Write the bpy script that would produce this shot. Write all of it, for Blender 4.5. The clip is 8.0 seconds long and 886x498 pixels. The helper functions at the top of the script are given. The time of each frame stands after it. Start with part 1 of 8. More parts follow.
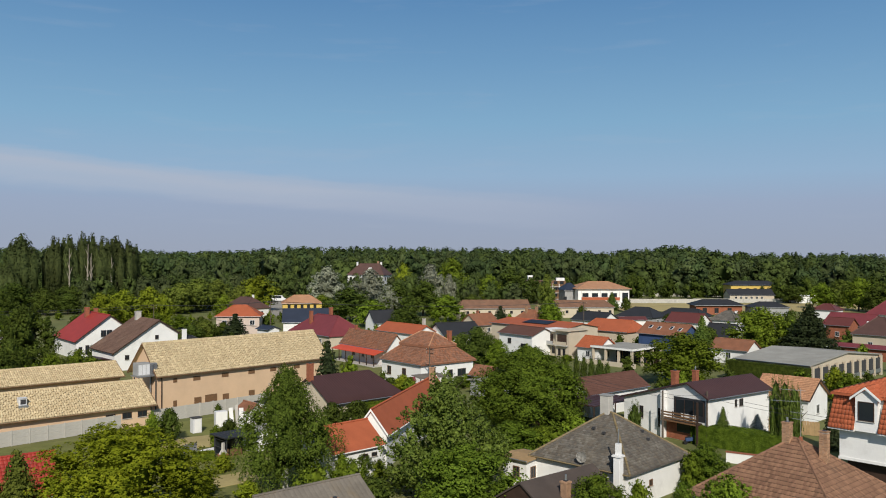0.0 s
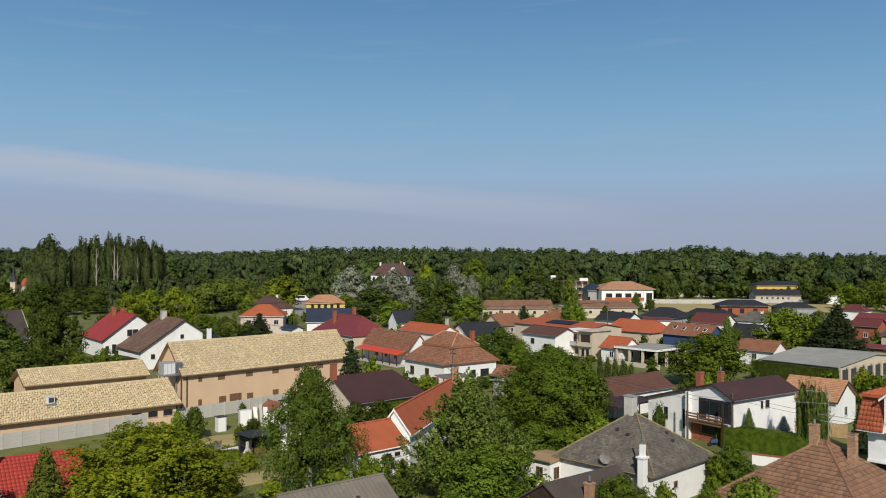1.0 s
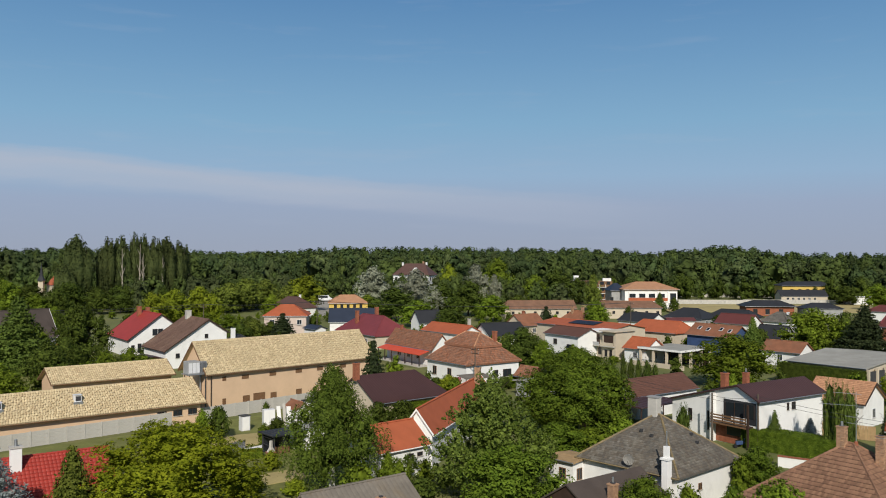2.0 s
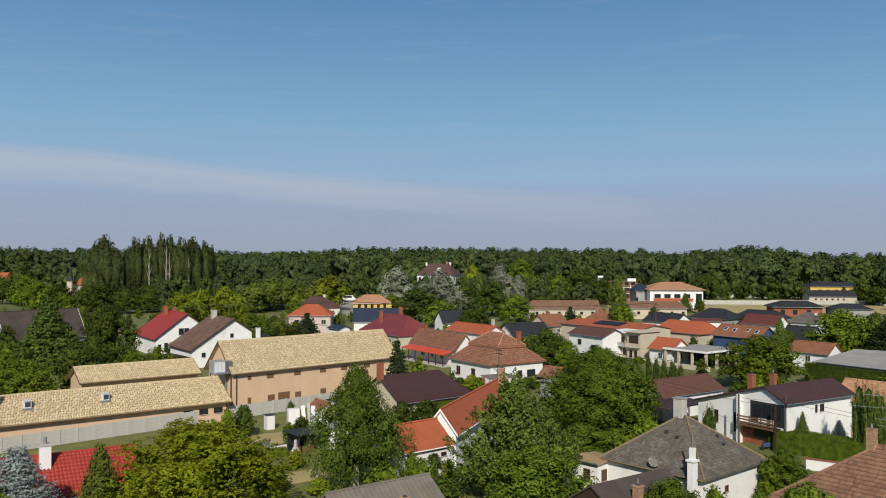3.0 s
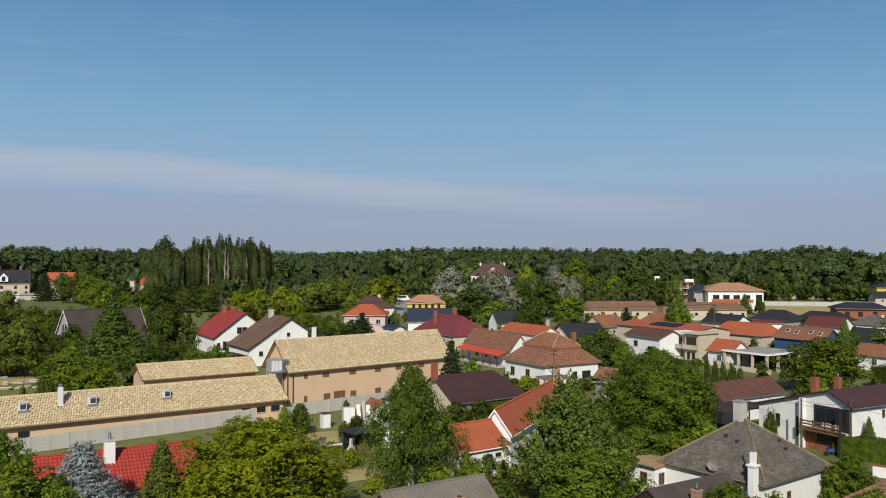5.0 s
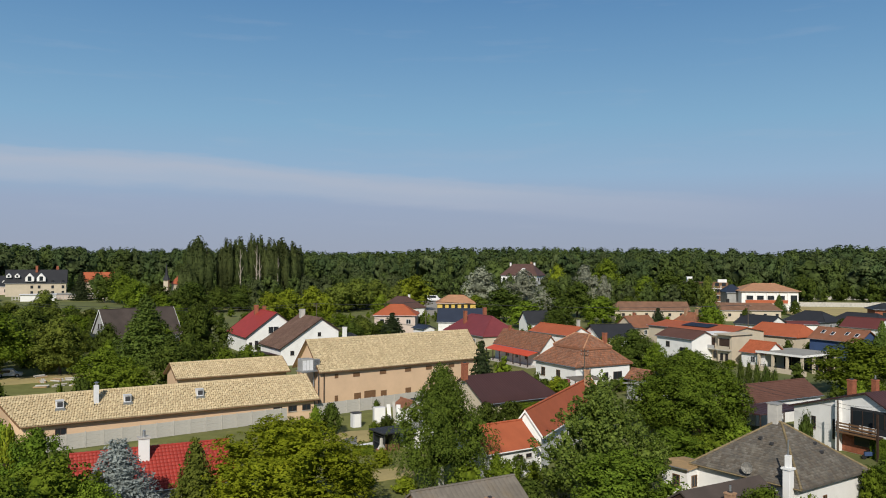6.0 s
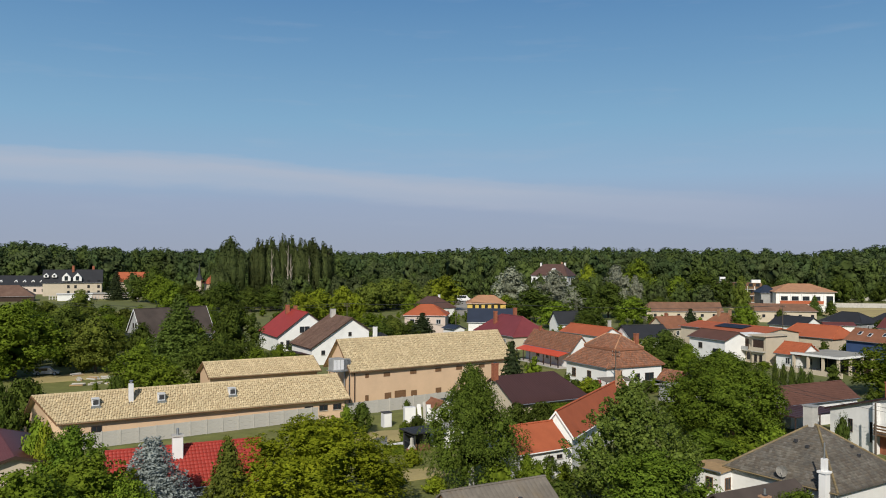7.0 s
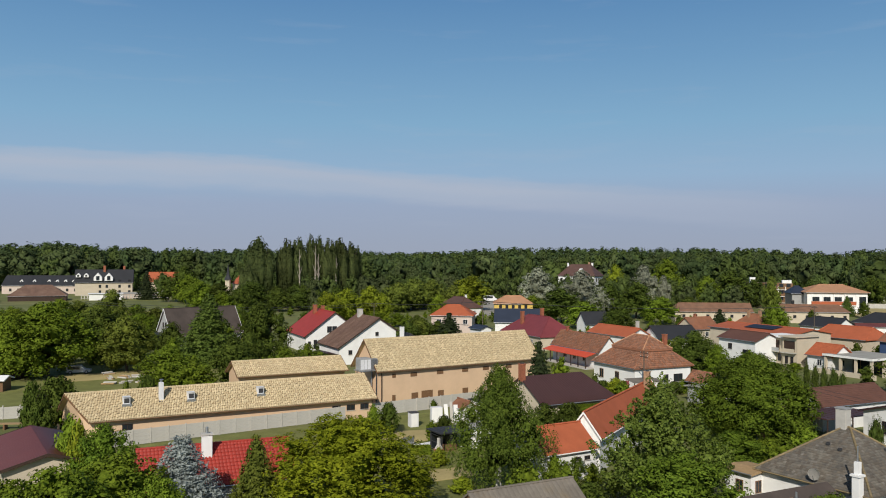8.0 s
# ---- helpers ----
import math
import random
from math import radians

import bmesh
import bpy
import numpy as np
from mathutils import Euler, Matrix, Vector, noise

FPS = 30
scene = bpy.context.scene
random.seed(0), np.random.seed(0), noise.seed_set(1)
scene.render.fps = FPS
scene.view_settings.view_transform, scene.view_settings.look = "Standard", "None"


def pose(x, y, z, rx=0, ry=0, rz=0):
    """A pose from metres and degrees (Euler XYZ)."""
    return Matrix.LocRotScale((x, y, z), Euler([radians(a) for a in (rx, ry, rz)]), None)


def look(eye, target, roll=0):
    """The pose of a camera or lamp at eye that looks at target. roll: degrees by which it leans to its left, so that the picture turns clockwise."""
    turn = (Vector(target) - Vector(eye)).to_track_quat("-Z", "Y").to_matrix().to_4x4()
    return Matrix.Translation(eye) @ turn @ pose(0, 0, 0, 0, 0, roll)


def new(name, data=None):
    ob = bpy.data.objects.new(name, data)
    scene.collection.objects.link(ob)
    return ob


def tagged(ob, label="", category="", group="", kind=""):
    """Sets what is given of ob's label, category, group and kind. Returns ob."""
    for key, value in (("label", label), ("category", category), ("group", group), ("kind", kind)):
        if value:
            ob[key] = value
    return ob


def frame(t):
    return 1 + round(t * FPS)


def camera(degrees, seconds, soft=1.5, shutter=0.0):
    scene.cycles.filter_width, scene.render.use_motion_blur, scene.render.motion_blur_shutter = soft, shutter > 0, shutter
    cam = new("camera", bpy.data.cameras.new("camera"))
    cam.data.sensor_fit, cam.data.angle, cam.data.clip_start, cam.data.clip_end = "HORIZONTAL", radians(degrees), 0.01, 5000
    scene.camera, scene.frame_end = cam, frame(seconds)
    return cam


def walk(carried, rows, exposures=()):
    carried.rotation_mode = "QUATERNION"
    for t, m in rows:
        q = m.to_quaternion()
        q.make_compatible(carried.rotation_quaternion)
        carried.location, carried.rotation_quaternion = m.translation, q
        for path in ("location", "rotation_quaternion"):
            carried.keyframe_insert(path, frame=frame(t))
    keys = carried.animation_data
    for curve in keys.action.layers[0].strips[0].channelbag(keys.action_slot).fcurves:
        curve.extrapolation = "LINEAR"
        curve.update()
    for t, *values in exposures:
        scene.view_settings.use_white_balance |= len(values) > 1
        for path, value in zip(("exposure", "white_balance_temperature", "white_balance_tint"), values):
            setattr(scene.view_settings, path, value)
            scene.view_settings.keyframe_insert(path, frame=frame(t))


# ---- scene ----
# The camera hovers over the village, drifts a hand's width and pans slowly to its left.
cam = camera(55.73, 8.0, soft=1.02)
EYE = 22.0
PAN = [
    (0.0, 0.0), (0.5, 0.751), (1.0, 1.561), (1.5, 2.317), (3.0, 4.704), (3.5, 5.527), (4.0, 6.394),
    (4.5, 7.392), (6.0, 10.432), (6.5, 11.534), (7.0, 12.481), (7.5, 13.408), (8.0, 14.3),
]
walk(cam, [(t, pose(-0.0091 * t - 0.00187 * t * t, 0.0243 * t, EYE - 0.002 * t, 90.517, -0.234, turn)) for t, turn in PAN], [(0.0, 0.0), (8.0, 0.0)])

# ---------------------------------------------------------------- light
SUN_ELEV, SUN_AZ = 34.0, 177.0   # the sun stands behind the camera, a little to its right
sun_data = bpy.data.lights.new("sun", "SUN")
sun_data.energy, sun_data.angle, sun_data.color = 4.05, radians(0.53), (1.0, 0.94, 0.84)
sun = new("sun", sun_data)
sd = Vector((math.sin(radians(-3)) * math.cos(radians(SUN_ELEV)), math.cos(radians(-3)) * math.cos(radians(SUN_ELEV)), -math.sin(radians(SUN_ELEV))))
sun.matrix_world = look((0, 0, 300), Vector((0, 0, 300)) + sd)

world = bpy.data.worlds.new("sky")
scene.world = world
world.use_nodes = True
wt = world.node_tree
wt.nodes.clear()


def node(tree, kind, **kw):
    n = tree.nodes.new(kind)
    for k, v in kw.items():
        if k in n.inputs:
            n.inputs[k].default_value = v
    return n


def math_node(tree, op, a, b=None, c=None):
    n = tree.nodes.new("ShaderNodeMath")
    n.operation = op
    for i, v in enumerate((a, b, c)):
        if v is None:
            continue
        if isinstance(v, (int, float)):
            n.inputs[i].default_value = v
        else:
            tree.links.new(v, n.inputs[i])
    return n.outputs[0]


def mix_node(tree, fac, a, b, blend="MIX"):
    n = tree.nodes.new("ShaderNodeMix")
    n.data_type, n.blend_type = "RGBA", blend
    for sock, v in ((n.inputs[0], fac), (n.inputs[6], a), (n.inputs[7], b)):
        if isinstance(v, (int, float)):
            sock.default_value = v
        elif isinstance(v, tuple):
            sock.default_value = (*v, 1) if len(v) == 3 else v
        else:
            tree.links.new(v, sock)
    return n.outputs[2]


def ramp_node(tree, fac, stops, smooth=False):
    n = tree.nodes.new("ShaderNodeValToRGB")
    el = n.color_ramp.elements
    while len(el) < len(stops):
        el.new(0.5)
    for e, (p, c) in zip(el, stops):
        e.position = p
        e.color = (*c, 1) if isinstance(c, tuple) else (c, c, c, 1)
    if smooth:
        n.color_ramp.interpolation = "EASE"
    tree.links.new(fac, n.inputs[0])
    return n.outputs[0]


sky = wt.nodes.new("ShaderNodeTexSky")
sky.sky_type, sky.sun_disc = "NISHITA", False
sky.sun_elevation, sky.sun_rotation = radians(SUN_ELEV), radians(SUN_AZ)
sky.altitude, sky.air_density, sky.dust_density, sky.ozone_density = 100, 1.0, 1.2, 1.5
coord = wt.nodes.new("ShaderNodeTexCoord")
sep = wt.nodes.new("ShaderNodeSeparateXYZ")
wt.links.new(coord.outputs["Generated"], sep.inputs[0])
elev = math_node(wt, "MULTIPLY", math_node(wt, "ARCSINE", sep.outputs[2]), 57.29578)
azim = math_node(wt, "MULTIPLY", math_node(wt, "ARCTAN2", sep.outputs[0], sep.outputs[1]), 57.29578)
# a summer haze that greys the sky towards the horizon
up = math_node(wt, "DIVIDE", elev, 40.0)
share = ramp_node(wt, up, [(0.0, 1.0), (0.45, 1.0), (0.75, 0.3), (1.0, 0.0)])
haze = ramp_node(wt, up, [(0.012, (0.48, 0.55, 0.70)), (0.0875, (0.47, 0.58, 0.785)), (0.1375, (0.43, 0.64, 0.89)), (0.225, (0.325, 0.595, 0.87)), (0.325, (0.235, 0.48, 0.785)), (0.4375, (0.155, 0.365, 0.685))])
thick = mix_node(wt, 1.0, haze, (8.0, 8.0, 8.0), "MULTIPLY")
base = mix_node(wt, share, sky.outputs[0], thick)
# one long thin veil of cloud, low over the wood, and a few wisps
stretch = wt.nodes.new("ShaderNodeCombineXYZ")
wt.links.new(math_node(wt, "MULTIPLY", azim, 0.09), stretch.inputs[0])
wt.links.new(math_node(wt, "MULTIPLY", elev, 0.55), stretch.inputs[1])
nz = node(wt, "ShaderNodeTexNoise", Scale=1.0, Detail=6.0, Roughness=0.6)
wt.links.new(stretch.outputs[0], nz.inputs["Vector"])
wob = math_node(wt, "MULTIPLY", math_node(wt, "SUBTRACT", nz.outputs["Fac"], 0.5), 1.7)
mid = math_node(wt, "ADD", math_node(wt, "MULTIPLY", math_node(wt, "MAXIMUM", azim, -28.0), -0.072), 3.6)
off = math_node(wt, "ADD", math_node(wt, "SUBTRACT", elev, mid), wob)
veil = ramp_node(wt, math_node(wt, "ADD", math_node(wt, "MULTIPLY", off, 0.16), 0.5), [(0.26, 0.0), (0.4, 0.7), (0.54, 1.0), (0.62, 0.6), (0.69, 0.0)], True)
fade = ramp_node(wt, math_node(wt, "ADD", math_node(wt, "DIVIDE", azim, 90.0), 0.5), [(0.15, 1.0), (0.38, 0.95), (0.52, 0.5), (0.68, 0.0)], True)
clouds = math_node(wt, "MULTIPLY", math_node(wt, "MULTIPLY", veil, fade), 0.8)
wisp = wt.nodes.new("ShaderNodeCombineXYZ")
wt.links.new(math_node(wt, "MULTIPLY", azim, 0.13), wisp.inputs[0])
wt.links.new(math_node(wt, "MULTIPLY", elev, 1.1), wisp.inputs[1])
wisp.inputs[2].default_value = 7.3
nw = node(wt, "ShaderNodeTexNoise", Scale=1.0, Detail=5.0, Roughness=0.55)
wt.links.new(wisp.outputs[0], nw.inputs["Vector"])
wisps = math_node(wt, "MULTIPLY", ramp_node(wt, nw.outputs["Fac"], [(0.58, 0.0), (0.8, 1.0)]), 0.14)
final = mix_node(wt, math_node(wt, "MAXIMUM", clouds, wisps), base, (5.05, 5.6, 6.75))
bg = wt.nodes.new("ShaderNodeBackground")
wt.links.new(final, bg.inputs[0])
bg.inputs[1].default_value = 0.085
wo = wt.nodes.new("ShaderNodeOutputWorld")
wt.links.new(bg.outputs[0], wo.inputs[0])

# ---------------------------------------------------------------- materials


def surface(name, color, rough=0.8, var=0.25, scale=1.5, fine=18.0, bump=0.15, stain=None, metal=0.0, spec=0.3, piece=0.0, other=None, stretch=(1, 1, 1)):
    """A surface with wear at two scales. piece: how far single pieces differ; other: a second colour mixed in piece by piece."""
    m = bpy.data.materials.new(name)
    m.use_nodes = True
    t = m.node_tree
    b = t.nodes["Principled BSDF"]
    tc = t.nodes.new("ShaderNodeTexCoord")
    mp = node(t, "ShaderNodeMapping", Scale=stretch)
    t.links.new(tc.outputs["Object"], mp.inputs[0])
    n1 = node(t, "ShaderNodeTexNoise", Scale=scale, Detail=5.0, Roughness=0.6)
    n2 = node(t, "ShaderNodeTexNoise", Scale=fine, Detail=3.0, Roughness=0.7)
    for n in (n1, n2):
        t.links.new(mp.outputs[0], n.inputs["Vector"])
    lo = tuple(c * (1 - var) for c in color)
    hi = tuple(min(1, c * (1 + var * 0.8)) for c in color)
    col = mix_node(t, ramp_node(t, n1.outputs["Fac"], [(0.3, 0.0), (0.7, 1.0)]), lo, hi)
    col = mix_node(t, ramp_node(t, n2.outputs["Fac"], [(0.35, 0.0), (0.65, min(1.0, var * 1.4))]), col, tuple(c * 0.62 for c in color))
    if stain:
        n3 = node(t, "ShaderNodeTexNoise", Scale=scale * 0.45, Detail=8.0, Roughness=0.72)
        t.links.new(mp.outputs[0], n3.inputs["Vector"])
        col = mix_node(t, ramp_node(t, n3.outputs["Fac"], [(0.52, 0.0), (0.68, 0.75)]), col, stain)
    if piece or other:
        geo = t.nodes.new("ShaderNodeNewGeometry")
        if other:
            col = mix_node(t, ramp_node(t, geo.outputs["Random Per Island"], [(0.25, 0.0), (0.85, 1.0)]), col, other)
        hsv = t.nodes.new("ShaderNodeHueSaturation")
        t.links.new(col, hsv.inputs["Color"])
        wn = t.nodes.new("ShaderNodeTexWhiteNoise")
        wn.noise_dimensions = "1D"
        t.links.new(geo.outputs["Random Per Island"], wn.inputs["W"])
        t.links.new(math_node(t, "ADD", math_node(t, "MULTIPLY", wn.outputs["Value"], 2 * piece), 1 - piece), hsv.inputs["Value"])
        col = hsv.outputs[0]
    t.links.new(col, b.inputs["Base Color"])
    b.inputs["Roughness"].default_value = rough
    b.inputs["Metallic"].default_value = metal
    b.inputs["Specular IOR Level"].default_value = spec
    bp = node(t, "ShaderNodeBump", Strength=bump, Distance=0.03)
    t.links.new(n2.outputs["Fac"], bp.inputs["Height"])
    t.links.new(bp.outputs[0], b.inputs["Normal"])
    return m


def foliage(name, color, other, gloss=0.12, shine=0.35, grain=1.6):
    """Leaves: each one its own shade, some light passing through."""
    m = bpy.data.materials.new(name)
    m.use_nodes = True
    t = m.node_tree
    b = t.nodes["Principled BSDF"]
    geo = t.nodes.new("ShaderNodeNewGeometry")
    info = t.nodes.new("ShaderNodeObjectInfo")
    n1 = node(t, "ShaderNodeTexNoise", Scale=grain, Detail=3.0)
    t.links.new(geo.outputs["Position"], n1.inputs["Vector"])
    clump = ramp_node(t, n1.outputs["Fac"], [(0.38, 0.0), (0.62, 0.65)])
    single = math_node(t, "MULTIPLY", geo.outputs["Random Per Island"], 0.4)
    col = mix_node(t, math_node(t, "ADD", single, clump), color, other)
    hsv = t.nodes.new("ShaderNodeHueSaturation")
    t.links.new(col, hsv.inputs["Color"])
    n2 = node(t, "ShaderNodeTexNoise", Scale=0.075, Detail=1.0)
    t.links.new(geo.outputs["Position"], n2.inputs["Vector"])
    wide_var = math_node(t, "MULTIPLY_ADD", n2.outputs["Fac"], 1.2, 0.4)
    own_var = math_node(t, "MULTIPLY_ADD", info.outputs["Random"], 0.25, 0.87)
    t.links.new(math_node(t, "MULTIPLY", wide_var, own_var), hsv.inputs["Value"])
    t.links.new(math_node(t, "ADD", math_node(t, "MULTIPLY", info.outputs["Random"], 0.014), 0.496), hsv.inputs["Hue"])
    t.links.new(hsv.outputs[0], b.inputs["Base Color"])
    b.inputs["Roughness"].default_value = 1 - shine
    b.inputs["Specular IOR Level"].default_value = gloss
    tr = t.nodes.new("ShaderNodeBsdfTranslucent")
    t.links.new(hsv.outputs[0], tr.inputs[0])
    mx = t.nodes.new("ShaderNodeMixShader")
    mx.inputs[0].default_value = 0.12
    t.links.new(b.outputs[0], mx.inputs[1])
    t.links.new(tr.outputs[0], mx.inputs[2])
    t.links.new(mx.outputs[0], t.nodes["Material Output"].inputs[0])
    return m


def glass(name, color=(0.02, 0.025, 0.03), rough=0.12):
    m = bpy.data.materials.new(name)
    m.use_nodes = True
    b = m.node_tree.nodes["Principled BSDF"]
    b.inputs["Base Color"].default_value = (*color, 1)
    b.inputs["Roughness"].default_value = rough
    b.inputs["Specular IOR Level"].default_value = 0.5
    return m


M = {
    "white": surface("white_render", (0.798, 0.7885, 0.76), 0.9, 0.05, 0.6, 9, 0.1, stain=(0.6264, 0.609, 0.5742)),
    "tan": surface("tan_render", (0.66, 0.465, 0.30), 0.9, 0.06, 0.5, 9, 0.1),
    "beige": surface("beige_render", (0.5394, 0.4611, 0.348), 0.9, 0.08, 0.5, 9, 0.1),
    "pink": surface("pink_render", (0.5742, 0.4698, 0.4002), 0.9, 0.08, 0.5, 9, 0.1),
    "yellow": surface("yellow_render", (0.6264, 0.435, 0.1131), 0.9, 0.08, 0.5, 9, 0.1),
    "blue": surface("blue_render", (0.0435, 0.0783, 0.174), 0.8, 0.1, 0.5, 9, 0.1),
    "grey": surface("grey_render", (0.3306, 0.3306, 0.3219), 0.9, 0.15, 0.7, 9, 0.1),
    "brick": surface("brickwork", (0.37, 0.130, 0.070), 0.9, 0.3, 2.5, 22, 0.3, piece=0.25),
    "brick_pale": surface("pale_brickwork", (0.435, 0.261, 0.1566), 0.9, 0.3, 2.5, 22, 0.3, piece=0.25),
    "concrete": surface("precast_concrete", (0.50, 0.475, 0.425), 0.92, 0.14, 1.2, 14, 0.25, stain=(0.2871, 0.2784, 0.2523)),
    "tile_tan": surface("sand_tiles", (0.58, 0.47, 0.29), 0.88, 0.10, 0.35, 10, 0.2, piece=0.10, other=(0.46, 0.36, 0.215)),
    "tile_rust": surface("weathered_clay_tiles", (0.3132, 0.1305, 0.0696), 0.85, 0.25, 0.6, 10, 0.25, stain=(0.174, 0.1131, 0.0783), piece=0.25, other=(0.2436, 0.1305, 0.087)),
    "tile_old": surface("old_clay_tiles", (0.2349, 0.1261, 0.0783), 0.88, 0.3, 0.5, 10, 0.25, stain=(0.1305, 0.0914, 0.0653), piece=0.16, other=(0.261, 0.1436, 0.087)),
    "tile_orange": surface("orange_clay_tiles", (0.43, 0.115, 0.05), 0.75, 0.12, 0.6, 10, 0.2, piece=0.12),
    "tile_peach": surface("peach_clay_tiles", (0.4785, 0.2523, 0.1392), 0.8, 0.15, 0.6, 10, 0.2, piece=0.15),
    "tile_red": surface("red_coated_tiles", (0.36, 0.042, 0.028), 0.55, 0.12, 0.6, 10, 0.15, piece=0.08),
    "vermilion": surface("vermilion_sheet", (0.62, 0.085, 0.035), 0.5, 0.08, 0.6, 10, 0.05),
    "tile_crimson": surface("crimson_coated_tiles", (0.205, 0.045, 0.05), 0.6, 0.12, 0.6, 10, 0.15, piece=0.08),
    "tile_umber": surface("umber_tiles", (0.1827, 0.1087, 0.0783), 0.7, 0.25, 0.5, 9, 0.2, stain=(0.2349, 0.1566, 0.1131), piece=0.15),
    "tile_russet": surface("russet_coated_tiles", (0.1305, 0.0609, 0.0435), 0.75, 0.15, 0.5, 9, 0.15, piece=0.08),
    "tile_brown": surface("brown_coated_tiles", (0.1131, 0.0626, 0.0505), 0.6, 0.15, 0.6, 10, 0.15, piece=0.1),
    "tile_grey": surface("grey_fibre_slates", (0.150, 0.136, 0.116), 0.9, 0.42, 0.9, 7, 0.35, stain=(0.235, 0.213, 0.172), piece=0.2, other=(0.125, 0.105, 0.082)),
    "sheet_brown": surface("dark_brown_metal_sheet", (0.0653, 0.0305, 0.0287), 0.5, 0.1, 0.4, 8, 0.05, spec=0.4),
    "sheet_maroon": surface("maroon_metal_sheet", (0.135, 0.040, 0.034), 0.5, 0.1, 0.4, 8, 0.05, spec=0.4),
    "sheet_black": surface("anthracite_sheet", (0.0305, 0.0313, 0.0348), 0.6, 0.15, 0.4, 8, 0.08),
    "sheet_umber": surface("dull_brown_sheet", (0.08, 0.062, 0.052), 0.8, 0.2, 0.5, 8, 0.1, stain=(0.11, 0.085, 0.07)),
    "ochre": surface("lichened_ridge_caps", (0.25, 0.19, 0.10), 0.95, 0.3, 1.5, 10, 0.3, stain=(0.16, 0.14, 0.11)),
    "sheet_navy": surface("navy_sheet", (0.0305, 0.0391, 0.0609), 0.55, 0.12, 0.4, 8, 0.08),
    "flat_grey": surface("grey_roofing_felt", (0.348, 0.335, 0.2958), 0.9, 0.18, 0.25, 5, 0.1, stain=(0.2262, 0.2175, 0.1914)),
    "corrugated": surface("weathered_corrugated_sheet", (0.19, 0.165, 0.135), 0.85, 0.25, 0.6, 8, 0.2, stain=(0.174, 0.1305, 0.0783)),
    "wood": surface("stained_wood", (0.1914, 0.1044, 0.0522), 0.7, 0.25, 2.0, 20, 0.2, stretch=(1, 1, 6)),
    "wood_dark": surface("dark_wood", (0.0522, 0.0305, 0.0218), 0.65, 0.25, 2.0, 20, 0.2),
    "wood_pale": surface("pale_wood", (0.3915, 0.261, 0.1305), 0.8, 0.2, 2.0, 20, 0.2),
    "metal": surface("galvanised_metal", (0.4785, 0.4872, 0.4959), 0.4, 0.1, 2.0, 20, 0.05, metal=0.8),
    "steel": surface("dark_steel", (0.0696, 0.0696, 0.074), 0.5, 0.15, 2.0, 20, 0.05, metal=0.3),
    "white_metal": surface("white_coated_metal", (0.684, 0.684, 0.684), 0.45, 0.06, 2.0, 20, 0.03),
    "panel": glass("solar_glass", (0.012, 0.014, 0.025), 0.55),
    "pane": glass("window_glass"),
    "bark": surface("bark", (0.1218, 0.0957, 0.074), 0.95, 0.35, 2.0, 14, 0.5),
    "bark_pale": surface("pale_weathered_bark", (0.33, 0.29, 0.23), 0.9, 0.25, 1.0, 8, 0.3),
    "bark_birch": surface("birch_bark", (0.522, 0.5046, 0.4698), 0.85, 0.35, 2.0, 10, 0.3, stain=(0.0696, 0.0609, 0.0522)),
    "asphalt": surface("asphalt", (0.0783, 0.0766, 0.074), 0.9, 0.2, 0.3, 8, 0.1),
    "gravel": surface("pale_gravel", (0.348, 0.3219, 0.2784), 0.95, 0.2, 0.3, 8, 0.2),
    "straw": surface("dry_grass", (0.43, 0.345, 0.15), 0.95, 0.25, 0.1, 3, 0.2),
    "lawn": surface("lawn_grass", (0.185, 0.192, 0.052), 0.95, 0.3, 0.3, 5, 0.3, stain=(0.2784, 0.2262, 0.0957)),
    "tyre": surface("rubber", (0.0174, 0.0174, 0.0174), 0.9, 0.1, 3, 20, 0.1),
    "leaf": foliage("leaf_green", (0.060, 0.092, 0.008), (0.178, 0.232, 0.022), 0.05, 0.3),
    "leaf_deep": foliage("leaf_deep_green", (0.044, 0.074, 0.008), (0.138, 0.192, 0.020), 0.05, 0.3),
    "leaf_dark": foliage("leaf_dark_green", (0.032, 0.049, 0.008), (0.094, 0.122, 0.020), 0.05, 0.3),
    "leaf_lime": foliage("leaf_lime_green", (0.120, 0.150, 0.009), (0.235, 0.265, 0.020), 0.08, 0.3),
    "leaf_yellow": foliage("leaf_yellow_green", (0.096, 0.116, 0.006), (0.232, 0.245, 0.015), 0.05, 0.3),
    "leaf_olive": foliage("leaf_olive", (0.058, 0.078, 0.011), (0.170, 0.198, 0.034), 0.05, 0.3),
    "leaf_birch": foliage("leaf_birch", (0.044, 0.066, 0.009), (0.125, 0.158, 0.023), 0.05, 0.3),
    "leaf_silver": foliage("leaf_silver", (0.120, 0.130, 0.080), (0.300, 0.310, 0.225), 0.3, 0.4),
    "leaf_pale": foliage("leaf_pale", (0.044, 0.072, 0.008), (0.185, 0.235, 0.042), 0.12, 0.4),
    "needle": foliage("needles_dark", (0.017, 0.0267, 0.0097), (0.0468, 0.0612, 0.0209)),
    "needle_blue": foliage("needles_blue", (0.165, 0.19, 0.175), (0.35, 0.385, 0.36)),
    "thuja": foliage("thuja_scales", (0.050, 0.078, 0.012), (0.120, 0.160, 0.028)),
    "forest": foliage("forest_canopy", (0.040, 0.060, 0.022), (0.066, 0.092, 0.031), 0.1, 0.2, 0.22),
    "forest_light": foliage("forest_light_canopy", (0.058, 0.086, 0.022), (0.098, 0.132, 0.034), 0.1, 0.2, 0.22),
